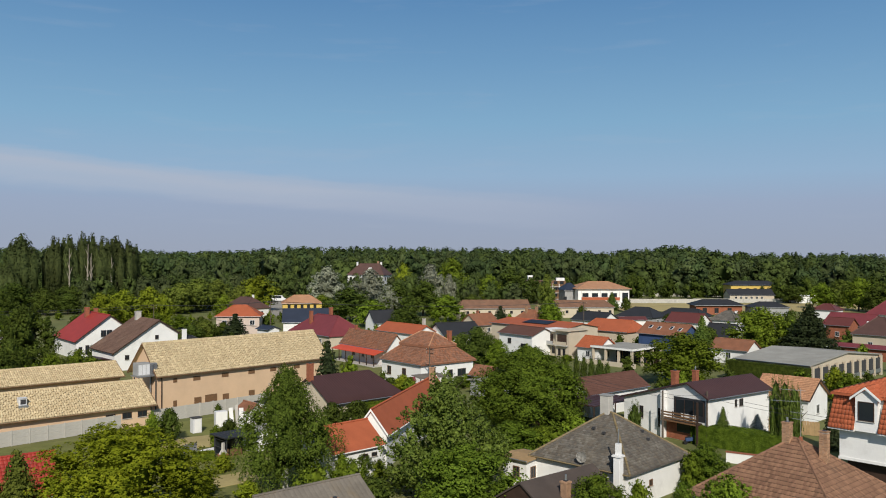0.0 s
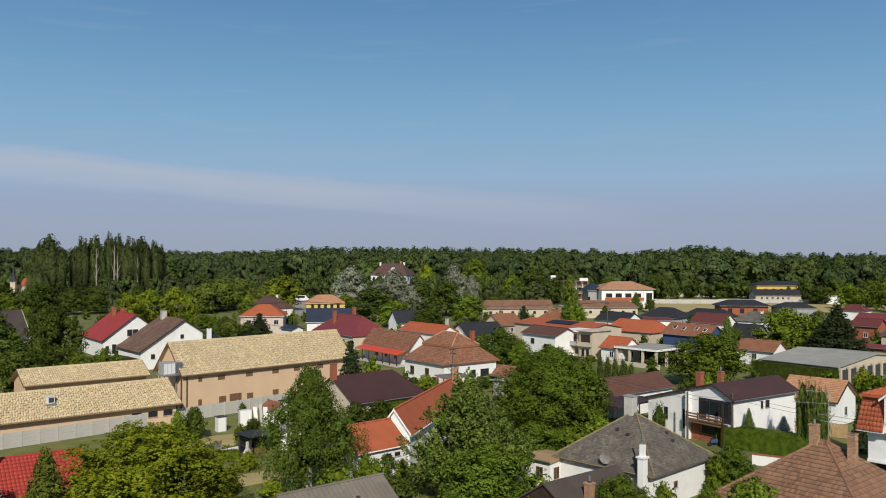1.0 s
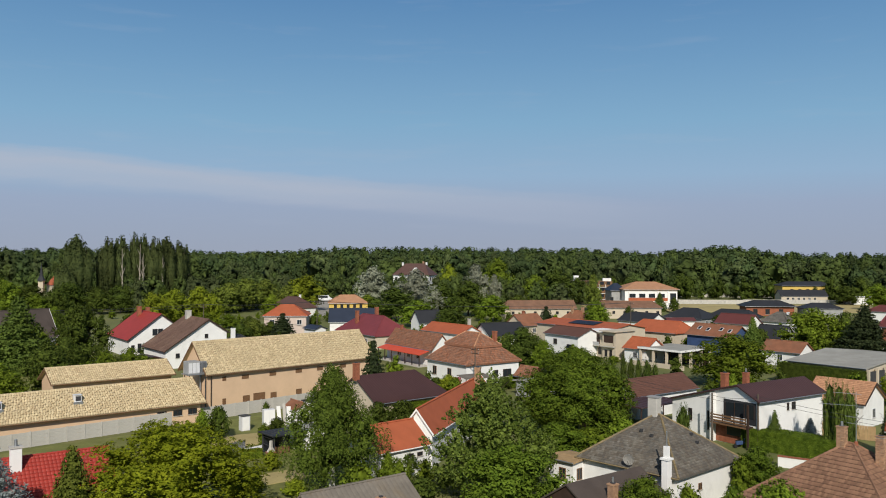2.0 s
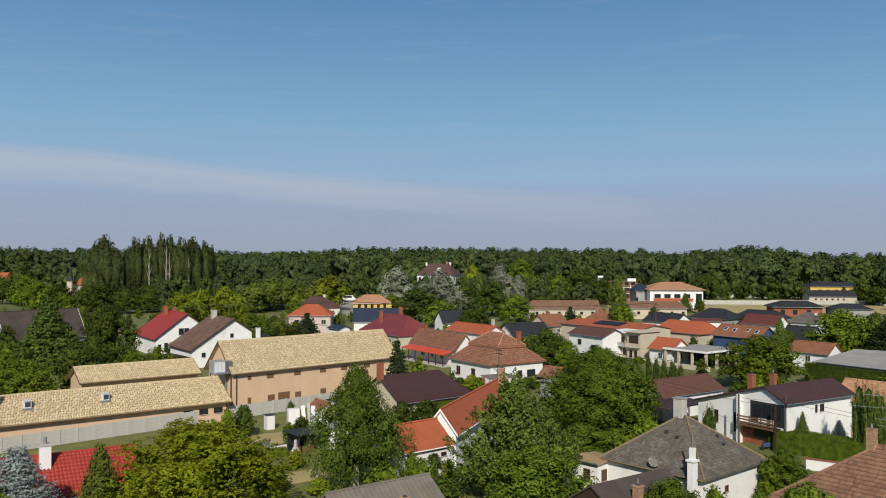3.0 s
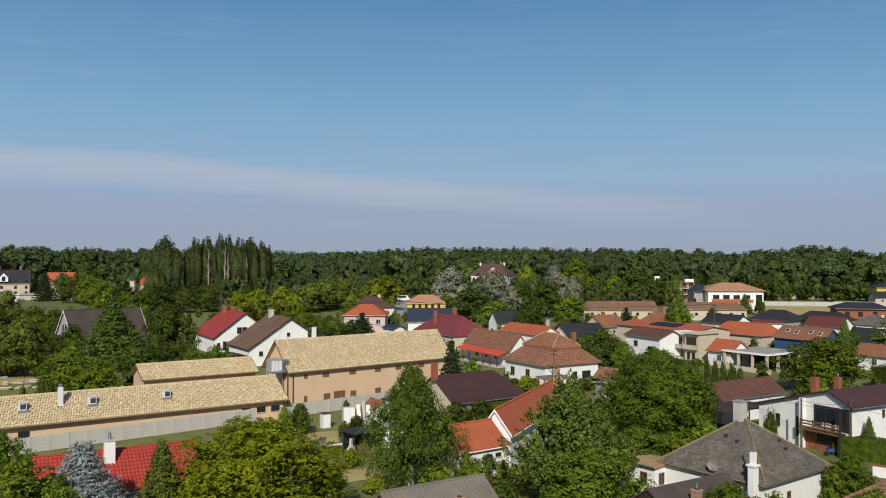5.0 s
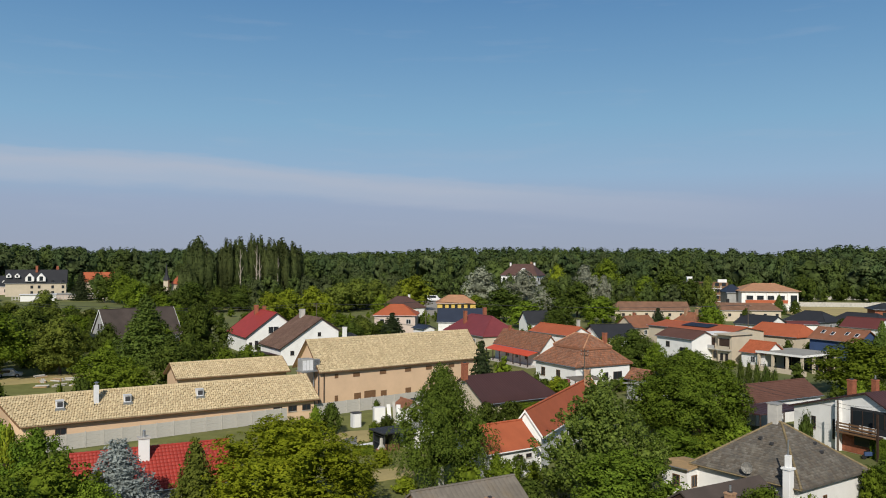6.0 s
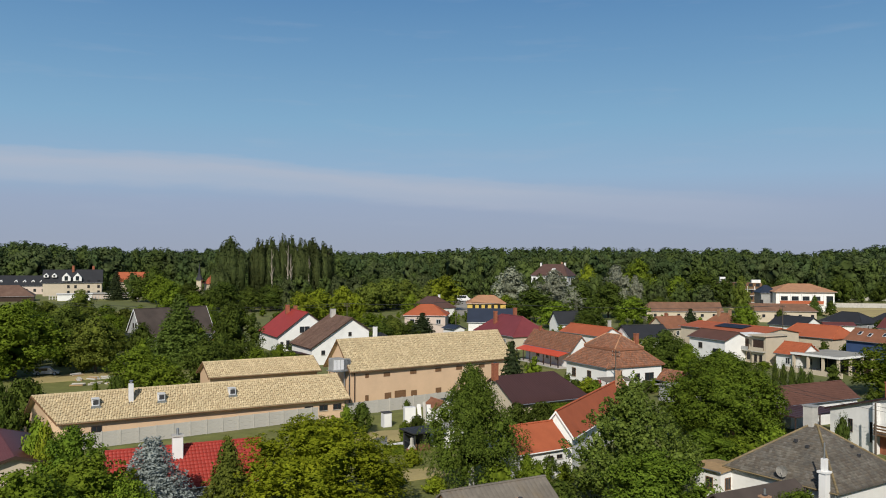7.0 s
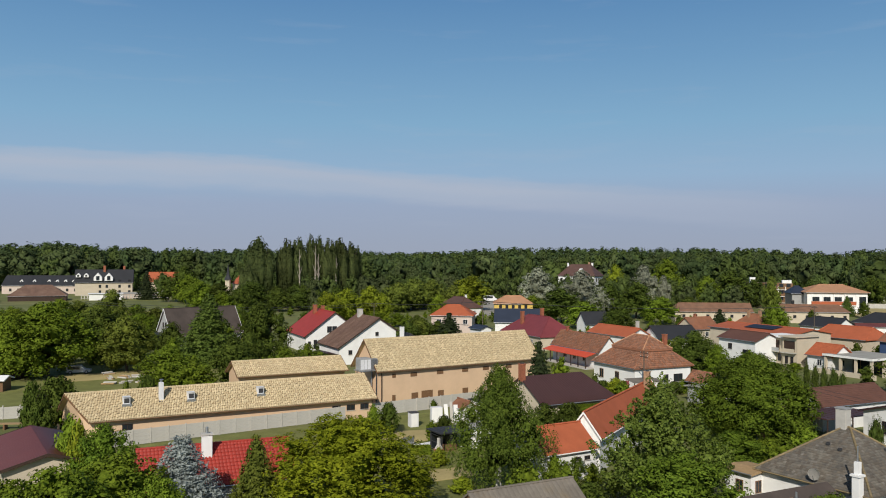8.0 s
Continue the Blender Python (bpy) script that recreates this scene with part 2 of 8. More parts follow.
    "forest_olive": foliage("forest_olive_canopy", (0.052, 0.070, 0.025), (0.088, 0.108, 0.039), 0.1, 0.2, 0.22),
    "poplar": foliage("poplar_leaves", (0.032, 0.044, 0.015), (0.072, 0.088, 0.027), 0.06, 0.3, 0.5),
}
# Tile lips get a darker tone: dirt, and shade between the courses painted in.
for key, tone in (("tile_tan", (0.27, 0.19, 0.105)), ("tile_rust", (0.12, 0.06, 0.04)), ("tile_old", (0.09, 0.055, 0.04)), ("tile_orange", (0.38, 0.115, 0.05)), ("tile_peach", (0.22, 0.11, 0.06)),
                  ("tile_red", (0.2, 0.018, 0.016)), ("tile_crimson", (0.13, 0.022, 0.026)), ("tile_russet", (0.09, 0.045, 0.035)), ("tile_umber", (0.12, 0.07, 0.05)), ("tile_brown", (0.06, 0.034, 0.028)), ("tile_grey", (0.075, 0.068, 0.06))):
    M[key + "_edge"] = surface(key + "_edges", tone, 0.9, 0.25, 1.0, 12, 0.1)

# ---------------------------------------------------------------- building blocks


def add_box(bm, x0, x1, y0, y1, z0, z1, m=None):
    vs = [bm.verts.new((x, y, z)) for z in (z0, z1) for y in (y0, y1) for x in (x0, x1)]
    for f in ((0, 2, 3, 1), (4, 5, 7, 6), (0, 1, 5, 4), (2, 6, 7, 3), (0, 4, 6, 2), (1, 3, 7, 5)):
        bm.faces.new([vs[i] for i in f])
    if m is not None:
        bmesh.ops.transform(bm, matrix=m, verts=vs)
    return vs


def add_tube(bm, a, b, ra, rb, n=8, caps=True):
    a, b = Vector(a), Vector(b)
    q = (b - a).to_track_quat("Z", "Y").to_matrix()
    rings = []
    for p, r in ((a, ra), (b, rb)):
        rings.append([bm.verts.new(p + q @ Vector((r * math.cos(6.28318 * i / n), r * math.sin(6.28318 * i / n), 0))) for i in range(n)])
    for i in range(n):
        bm.faces.new((rings[0][i], rings[0][(i + 1) % n], rings[1][(i + 1) % n], rings[1][i]))
    if caps:
        bm.faces.new(rings[0][::-1])
        bm.faces.new(rings[1])


def link_mesh(name, me, material, parent=None, label=""):
    if material is not None:
        me.materials.append(material)
    ob = new(name, me)
    if parent is not None:
        ob.parent = parent
    if label:
        ob["label"] = label
    return ob


def part(name, bm, material, parent, label=""):
    me = bpy.data.meshes.new(name)
    bm.normal_update()
    bm.to_mesh(me)
    bm.free()
    return link_mesh(name, me, material, parent, label)


def box_part(name, dims, material, parent, label="", bevel=0.0, m=None):
    bm = bmesh.new()
    add_box(bm, *dims)
    if bevel:
        bmesh.ops.bevel(bm, geom=bm.edges[:], offset=bevel, segments=1, affect="EDGES")
    if m is not None:
        bmesh.ops.transform(bm, matrix=m, verts=bm.verts[:])
    return part(name, bm, material, parent, label)


def thing(name, label, category, x, y, yaw=0.0, z=0.0, group="", kind=""):
    ob = new(name)
    ob.matrix_world = pose(x, y, z, 0, 0, yaw)
    ob.empty_display_size = 0.5
    return tagged(ob, label, category, group, kind)


def quads_mesh(name, verts, quads, dirs=None):
    """A mesh from arrays of places and four-cornered faces; dirs: the way each place faces, for soft shading."""
    me = bpy.data.meshes.new(name)
    verts = np.asarray(verts, np.float32)
    quads = np.asarray(quads, np.int32)
    me.vertices.add(len(verts))
    me.vertices.foreach_set("co", verts.ravel())
    me.loops.add(quads.size)
    me.loops.foreach_set("vertex_index", quads.ravel())
    me.polygons.add(len(quads))
    me.polygons.foreach_set("loop_start", np.arange(0, quads.size, 4, dtype=np.int32))
    me.update(calc_edges=True)
    if dirs is not None:
        me.polygons.foreach_set("use_smooth", np.ones(len(quads), bool))
        me.normals_split_custom_set_from_vertices(np.asarray(dirs, np.float32).tolist())
    return me


# ---------------------------------------------------------------- houses
TILE = {   # width, course, height of the roll, thickness
    "roll": (0.30, 0.40, 0.055, 0.03), "barrel": (0.30, 0.44, 0.14, 0.035), "fine": (0.24, 0.36, 0.012, 0.012), "plain": (0.24, 0.36, 0.022, 0.035), "slate": (0.28, 0.26, 0.0, 0.008), "course": (0.22, 0.40, 0.03, 0.055), "rib": (0.42, 60.0, 0.035, 0.0),
}


def tile_slope(p0, p1, q0, q1, style, rng):
    """Tiles on the slope with eave p0-p1 and ridge q0-q1: arrays of places and faces."""
    w, course, roll, thick = TILE[style]
    p0, p1, q0, q1 = (np.array(p, float) for p in (p0, p1, q0, q1))
    u = (p1 - p0) / np.linalg.norm(p1 - p0)
    up = (q0 - p0) - np.dot(q0 - p0, u) * u
    S = np.linalg.norm(up)
    v = up / S
    n = np.cross(u, v)
    if n[2] < 0:
        n = -n
    x0b, x1b = 0.0, np.dot(p1 - p0, u)
    x0t, x1t = np.dot(q0 - p0, u), np.dot(q1 - p0, u)
    rows = max(1, round(S / course))
    c = S / rows
    tv, tq = [], []
    for r in range(rows):
        a, b = r * c, min((r + 1) * c + 0.03, S)
        m0 = (r + 0.5) / rows
        lo, hi = x0b + (x0t - x0b) * m0, x1b + (x1t - x1b) * m0
        k = max(1, int(round((hi - lo) / w)))
        if hi - lo < 0.05:
            continue
        xs = np.linspace(lo, hi, k + 1)
        wd = (hi - lo) / k
        jit = rng.uniform(-0.006, 0.006, k)
        slip = np.zeros((k, 1))
        if style == "barrel":
            jit = rng.uniform(-0.015, 0.025, k)
            slip = 0.13 * np.sin(np.arange(k) * 2.1 + r * 0.9)[:, None] + rng.uniform(-0.07, 0.07, (k, 1)) if 0 < r < rows - 1 else slip
        bx = np.stack([xs[:-1] + 0.004, xs[:-1] + wd * 0.5, xs[1:] - 0.004], 1)         # k,3
        hz = np.array([0.0, roll, 0.0])[None, :] + jit[:, None]
        low = p0 + bx[..., None] * u + (a + slip)[..., None] * v + (hz + thick + 0.012)[..., None] * n
        top = p0 + bx[..., None] * u + b * v + (hz + 0.006)[..., None] * n
        if style == "rib":
            fb = x0b + (x1b - x0b) * (bx - lo) / (hi - lo)
            ft = x0t + (x1t - x0t) * (bx - lo) / (hi - lo)
            hz = np.where(np.arange(3)[None, :] == 1, roll, 0.0) + 0.012 + 0 * bx
            low = p0 + fb[..., None] * u + hz[..., None] * n
            top = p0 + ft[..., None] * u + S * v + hz[..., None] * n
        lip = low - (thick + 0.01) * n
        vs = np.concatenate([lip, low, top], 1).reshape(-1, 3)                          # 9 places a tile
        base = (np.arange(k) * 9)[:, None]
        f = np.array([[0, 1, 4, 3], [1, 2, 5, 4], [3, 4, 7, 6], [4, 5, 8, 7]])
        fq = (base[:, :, None] + f[None]).reshape(-1, 4)
        off = sum(len(x) for x in tv)
        tv.append(vs)
        tq.append(fq + off)
    if not tv:
        return np.zeros((0, 3)), np.zeros((0, 4), int)
    return np.concatenate(tv), np.concatenate(tq)


def join_arrays(chunks):
    vs, fs, off = [], [], 0
    for v, f in chunks:
        vs.append(v)
        fs.append(np.asarray(f) + off)
        off += len(v)
    return np.concatenate(vs), np.concatenate(fs)


def window(parent, face, along, z, w, h, geom, frame="wood_dark", sill=True, bars=1, pane="pane", name="window"):
    """A window on one side of a house. face: which side; along: metres from its middle."""
    lx, wy = geom
    d = {"-y": (0, -wy), "+y": (180, wy), "-x": (-90, -lx), "+x": (90, lx)}[face]
    if face in ("-y", "+y"):
        m = pose(along if face == "-y" else -along, d[1], z, 0, 0, d[0])
    else:
        m = pose(d[1], -along if face == "-x" else along, z, 0, 0, d[0])
    fw = min(0.07, w * 0.12)
    bm = bmesh.new()
    for x0, x1, z0, z1 in ((-w / 2, -w / 2 + fw, 0, h), (w / 2 - fw, w / 2, 0, h), (-w / 2 + fw, w / 2 - fw, 0, fw), (-w / 2 + fw, w / 2 - fw, h - fw, h)):
        add_box(bm, x0, x1, -0.05, 0.02, z0, z1)
    for i in range(bars):
        x = -w / 2 + w * (i + 1) / (bars + 1)
        add_box(bm, x - fw / 2.5, x + fw / 2.5, -0.045, 0.02, fw, h - fw)
    bmesh.ops.transform(bm, matrix=m, verts=bm.verts[:])
    ob = part(name, bm, M[frame], parent)
    box_part("pane", (-w / 2 + fw, w / 2 - fw, -0.022, 0.015, fw, h - fw), M[pane], ob, m=m)
    if sill:
        box_part("sill", (-w / 2 - 0.06, w / 2 + 0.06, -0.12, 0.02, -0.06, -0.002), M["concrete"], ob, m=m)
    return ob


def chimney(parent, x, y, z0, z1, w=0.5, mat="brick", cap=True, d=None, pots=0):
    d = d or w
    bm = bmesh.new()
    add_box(bm, x - w / 2, x + w / 2, y - d / 2, y + d / 2, z0, z1 - 0.12)
    add_box(bm, x - w / 2 - 0.05, x + w / 2 + 0.05, y - d / 2 - 0.05, y + d / 2 + 0.05, z1 - 0.117, z1)
    ob = part("chimney", bm, M[mat], parent)
    if cap:
        box_part("chimney_flue", (x - w / 4, x + w / 4, y - d / 4, y + d / 4, z1 + 0.002, z1 + 0.1), M["steel"], ob)
    for i in range(pots):
        bm = bmesh.new()
        add_tube(bm, (x, y, z1 + 0.1), (x, y, z1 + 0.5), 0.09, 0.08)
        part("chimney_pot", bm, M["metal"], ob)
    return ob


FOOT = []


def house(name, label, cx, cy, yaw, L, W, ze, zr, wall="white", roof="tile_rust", tile="plain", ins=0.0, over=0.4, chimneys=(), windows=(), category="house", ins2=None, cap=True, trim=None, seed=1, frame="wood_dark", skew=0.0, cap_mat=None, cut=1.0, sills=True, pane="pane"):
    """A house: L along the ridge and W across, both over the eaves; ze eaves, zr ridge; ins: how far the ridge ends draw in (hip); cut: how far the rear slope comes down, against the front, or its own width and eaves height."""
    ho = thing(name, label, category, cx, cy, yaw)
    FOOT.append((cx, cy, yaw, L, W))
    rng = np.random.default_rng(seed + int(abs(cx) * 10))
    a, b = L / 2, W / 2
    slope = (zr - ze) / b
    br, zrear = cut if isinstance(cut, tuple) else (b * cut, zr - slope * b * cut)
    ins2 = ins if ins2 is None else ins2
    i1, i2 = ins * min(a, b), ins2 * min(a, b)
    # walls
    lx, wy = a - over, b - over
    zw = ze + over * slope - 0.16
    bm = bmesh.new()
    wr = br - over
    ring = [(-lx + skew, -wy), (lx, -wy), (lx, wr), (-lx - skew * 0.2, wr)]
    lo = [bm.verts.new((x, y, -0.3)) for x, y in ring]
    hi = [bm.verts.new((x, y, zw if y < 0 else zw + zrear - ze)) for x, y in ring]
    g1 = bm.verts.new((-lx, 0, zr - 0.2)) if ins == 0 else None
    g2 = bm.verts.new((lx, 0, zr - 0.2)) if ins2 == 0 else None
    bm.faces.new(lo[::-1])
    bm.faces.new((lo[0], lo[1], hi[1], hi[0]))
    bm.faces.new((lo[2], lo[3], hi[3], hi[2]))
    bm.faces.new([lo[1], lo[2], hi[2]] + ([g2] if g2 else []) + [hi[1]])
    bm.faces.new([lo[3], lo[0], hi[0]] + ([g1] if g1 else []) + [hi[3]])
    wall_ob = part("wall", bm, M[wall], ho)
    # roof slab
    bm = bmesh.new()
    E = [(-a + skew, -b, ze), (a, -b, ze), (a, br, zrear), (-a - skew * 0.2, br, zrear)]
    R = [(-a + i1, 0, zr), (a - i2, 0, zr)]
    th = 0.16
    top = [bm.verts.new(p) for p in E + R]
    bot = [bm.verts.new((p[0], p[1], p[2] - th)) for p in E + R]
    faces = [(0, 1, 5, 4), (2, 3, 4, 5)]
    edge = [(0, 1), (2, 3)]
    if ins > 0:
        faces.append((3, 0, 4))
        edge.append((3, 0))
    else:
        edge += [(3, 4), (4, 0)]
    if ins2 > 0:
        faces.append((1, 2, 5))
        edge.append((1, 2))
    else:
        edge += [(1, 5), (5, 2)]
    for f in faces:
        bm.faces.new([top[i] for i in f])
        bm.faces.new([bot[i] for i in f[::-1]])
    for i, j in edge:
        bm.faces.new((top[j], top[i], bot[i], bot[j]))
    roof_ob = part("roof", bm, M[roof], ho)
    if tile and math.hypot(cx, cy) < 185:
        ch = [tile_slope(E[0], E[1], R[0], R[1], tile, rng)]
        ch.append(tile_slope(E[2], E[3], R[1], R[0], tile, rng))
        if ins > 0:
            ch.append(tile_slope(E[3], E[0], R[0], R[0], tile, rng))
        if ins2 > 0:
            ch.append(tile_slope(E[1], E[2], R[1], R[1], tile, rng))
        v, f = join_arrays(ch)
        cover = quads_mesh("roof_covering", v, f)
        tagged(link_mesh("roof_covering", cover, M[roof], roof_ob), kind="stuff")
        # lip faces take the darker tone with the painted course shade
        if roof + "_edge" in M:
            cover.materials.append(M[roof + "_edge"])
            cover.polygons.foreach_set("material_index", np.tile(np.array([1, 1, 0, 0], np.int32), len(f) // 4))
    # ridge and hip caps
    if cap:
        bm = bmesh.new()
        lines = [(R[0], R[1])]
        if ins > 0:
            lines += [(E[0], R[0]), (E[3], R[0])]
        if ins2 > 0:
            lines += [(E[1], R[1]), (E[2], R[1])]
        for p, q in lines:
            p, q = Vector(p), Vector(q)
            k = max(1, int((q - p).length / 0.4))
            for s in range(k):
                s0, s1 = p.lerp(q, s / k), p.lerp(q, (s + 1.04) / k)
                add_tube(bm, s0 + Vector((0, 0, 0.03)), s1 + Vector((0, 0, 0.015)), 0.12, 0.1, 6)
        tagged(part("ridge_tiles", bm, M[cap_mat or roof], roof_ob), kind="stuff")
    # gutters and verges
    for y, zg in ((-b - 0.06, ze - 0.06), (br + 0.06, zrear - 0.06)):
        bm = bmesh.new()
        add_tube(bm, (-a + (skew if y < 0 else 0), y, zg), (a, y, zg), 0.065, 0.065, 6)
        part("gutter", bm, M[trim or "metal"], ho)
    if trim:
        for x, on in ((-a - 0.012, ins), (a + 0.012, ins2)):
            if on == 0:
                for y, zv in ((-b, ze), (br, zrear)):
                    bm = bmesh.new()
                    s = (skew if y < 0 else -0.2 * skew) if x < 0 else 0.0
                    vs = [bm.verts.new(p) for p in ((x + s - 0.03, y, zv - 0.2), (x + s + 0.03, y, zv - 0.2), (x + 0.03, 0, zr - 0.2), (x - 0.03, 0, zr - 0.2),
                                                     (x + s - 0.03, y, zv + 0.07), (x + s + 0.03, y, zv + 0.07), (x + 0.03, 0, zr + 0.07), (x - 0.03, 0, zr + 0.07))]
                    for f in ((0, 1, 2, 3), (4, 7, 6, 5), (0, 4, 5, 1), (1, 5, 6, 2), (2, 6, 7, 3), (3, 7, 4, 0)):
                        bm.faces.new([vs[i] for i in f])
                    part("verge_board", bm, M[trim], ho)
    for c in chimneys:
        x, y, top_z, w, mt = c[:5]
        base = zr - slope * abs(y) - 0.3
        chimney(ho, x, y, base, top_z, w, mt, pots=c[5] if len(c) > 5 else 0)
    if not windows and category == "house" and math.hypot(cx, cy) < 330:
        n1, n2 = max(1, int(lx * 2 / 4.5)), max(1, int(wy * 2 / 4.5))
        windows = [("-y", (i - (n1 - 1) / 2) * 3.6, 1.1, 1.1, 1.25, "white_metal") for i in range(n1)] + [("+x", (i - (n2 - 1) / 2) * 3.4, 1.1, 1.1, 1.25, "white_metal") for i in range(n2)]
    for wd in windows:
        face, along, z, w, h = wd[:5]
        window(ho, face, along, z, w, h, (lx, wy), wd[5] if len(wd) > 5 else frame, sills, pane=pane)
    return ho


# ---------------------------------------------------------------- trees


def leaf_cards(rng, centers, normals, size, spread=0.9, aspect=0.7):
    """Small folded leaves or sprays of leaves at the given places."""
    n = len(centers)
    d = normals + rng.normal(0, spread, (n, 3))
    d /= np.linalg.norm(d, axis=1)[:, None] + 1e-9
    r = rng.normal(0, 1, (n, 3))
    u = np.cross(d, r)
    u /= np.linalg.norm(u, axis=1)[:, None] + 1e-9
    v = np.cross(d, u)
    s = size * rng.uniform(0.6, 1.35, n)[:, None]
    c = centers
    vs = np.stack([c - u * s, c - v * s * aspect + d * s * 0.12, c + u * s, c + v * s * aspect + d * s * 0.12], 1).reshape(-1, 3)
    return vs, np.arange(4 * n).reshape(-1, 4)


def sphere_dirs(rng, n):
    d = rng.normal(0, 1, (n, 3))
    return d / np.linalg.norm(d, axis=1)[:, None]


def lump(rng, c, r, seg=7, rings=4):
    """A rough dark lump of inner foliage, as quads."""
    vs = []
    for i in range(rings + 1):
        for j in range(seg):
            th, ph = math.pi * (0.06 + 0.88 * i / rings), 6.28318 * j / seg
            k = rng.uniform(0.75, 1.1)
            vs.append((c[0] + r[0] * k * math.sin(th) * math.cos(ph), c[1] + r[1] * k * math.sin(th) * math.sin(ph), c[2] + r[2] * k * math.cos(th)))
    q = [(i * seg + j, (i + 1) * seg + j, (i + 1) * seg + (j + 1) % seg, i * seg + (j + 1) % seg) for i in range(rings) for j in range(seg)]
    return np.array(vs), np.array(q)


def crown_arrays(seed, shape, big, small, per, size, big_r=0.36, small_r=0.13, flat=0.8, rise=0.0, droop=0.0, spread=0.45, up=0.35, core=0.5, soft=0.5, seg=6, gap=0.0, aspect=0.7, ragged=1.0, tall=1.0):
    """A crown of about 1 m radius and 2 m height above its base: boughs, each set with clumps of leaves.
    shape: radius against height; big: boughs; small: clumps on a bough; per: leaves in a clump; rise: how far clumps reach up;
    droop: how far they hang; soft: how far a leaf's shading follows its clump; gap: share of the clumps left out; ragged: how uneven the skin is; tall: how far the crown will be drawn out upwards.
    Gives places, faces and directions."""
    rng = np.random.default_rng(seed)
    cs, rs = [], []
    for i in range(big):
        z = (i + rng.uniform(0.1, 0.9)) / big
        R = shape(z) * rng.uniform(0.86, 1.12)
        ang = i * 2.39996 + rng.uniform(-0.5, 0.5)
        r = big_r * rng.uniform(0.65, 1.2) * (0.45 + 0.55 * min(1.0, R))
        rr = max(0.0, R - r * 0.9) * (1.0 if rng.random() < 0.8 else 0.5)
        cs.append((rr * math.cos(ang), rr * math.sin(ang), r * 0.6 + z * (1.96 - r * 1.2)))
        rs.append(r)
    cs, rs = np.array(cs), np.array(rs)
    mid = np.stack([cs[:, 0] * 0, cs[:, 1] * 0, 0.35 + 0.55 * cs[:, 2]], 1)
    outs = cs - mid
    outs /= np.linalg.norm(outs, axis=1)[:, None] + 1e-9
    k = max(3, small)
    d = sphere_dirs(rng, big * k).reshape(big, k, 3) + outs[:, None] * 0.55 + (0, 0, 0.12)
    d /= np.linalg.norm(d, axis=2)[..., None]
    C = (cs[:, None] + d * rs[:, None, None] * (1 + ragged * rng.uniform(-0.28, 0.08, (big, k, 1)))).reshape(-1, 3)
    D = d.reshape(-1, 3)
    keep = rng.random(len(C)) >= gap
    for c, r in zip(cs, rs):
        keep &= ((C - c) ** 2).sum(1) > (0.62 * r) ** 2
    C, D = C[keep], D[keep]
    n = len(C)
    sr = small_r * rng.uniform(0.55, 1.35, n)
    e = sphere_dirs(rng, n * per).reshape(n, per, 3) + D[:, None] * 0.5 + (0, 0, 0.2)
    e /= np.linalg.norm(e, axis=2)[..., None]
    t = 1 - ragged * rng.uniform(-0.05, 0.55, (n, per, 1))
    P = C[:, None] + e * t * sr[:, None, None] * (1, 1, flat)
    if rise or droop:
        axis = D + rng.normal(0, 0.25, (n, 3)) + (0, 0, rise)
        axis /= np.linalg.norm(axis, axis=1)[:, None]
        run = rng.random((n, per, 1)) ** 0.8
        P = C[:, None] + e * t * sr[:, None, None] * (1.15 - run) * 0.7 + axis[:, None] * run * sr[:, None, None] * 1.5
        P[..., 2] -= droop * (run[..., 0] ** 2) * sr[:, None] * 1.6
    nor = e * 0.7 + D[:, None] * 0.45 + (0, 0, up)
    shade = e * 0.55 + D[:, None] * 0.75 + (0, 0, 0.18)
    P, nor, shade = P.reshape(-1, 3), nor.reshape(-1, 3), shade.reshape(-1, 3)
    nor /= np.linalg.norm(nor, axis=1)[:, None] + 1e-9
    shade /= np.linalg.norm(shade, axis=1)[:, None] + 1e-9
    # bring the crown to its height and width
    fit = np.array((1.03 / np.quantile(np.hypot(P[:, 0], P[:, 1]), 0.985),) * 2 + (1.98 / P[:, 2].max(),))
    P, cs, rs = P * fit, cs * fit, rs * fit[0]
    v, f = leaf_cards(rng, P, nor, size, spread, aspect)
    v = np.repeat(P, 4, 0) + (v - np.repeat(P, 4, 0)) * (1, 1, 1 / tall)
    own = np.cross(v[1::4] - v[0::4], v[3::4] - v[0::4])
    own /= np.linalg.norm(own, axis=1)[:, None] + 1e-9
    back = (own * shade).sum(1) < 0
    f[back] = f[back][:, ::-1]
    own[back] *= -1
    vn = own * (1 - soft) + shade * soft
    vn /= np.linalg.norm(vn, axis=1)[:, None] + 1e-9
    # the leaves deep inside, larger and turned every way
    inner = max(8, int(small * per * 0.22))
    q = sphere_dirs(rng, big * inner).reshape(big, inner, 3)
    q = (cs[:, None] + q * rs[:, None, None] * rng.uniform(0.35, 0.76, (big, inner, 1))).reshape(-1, 3)
    iv, fi = leaf_cards(rng, q, sphere_dirs(rng, len(q)), size * 1.7, 0.6, 0.8)
    ni = np.cross(iv[1::4] - iv[0::4], iv[3::4] - iv[0::4])
    ni /= np.linalg.norm(ni, axis=1)[:, None] + 1e-9
    V, F, N, off = [v, iv], [f, fi + len(v)], [np.repeat(vn, 4, 0), np.repeat(ni, 4, 0)], len(v) + len(iv)
    lumps = [(c, (r * core,) * 3) for c, r in zip(cs, rs)]
    lumps += [((0, 0, 2 * z), (shape(z) * 0.42, shape(z) * 0.42, 0.32)) for z in (0.25, 0.5, 0.72)]
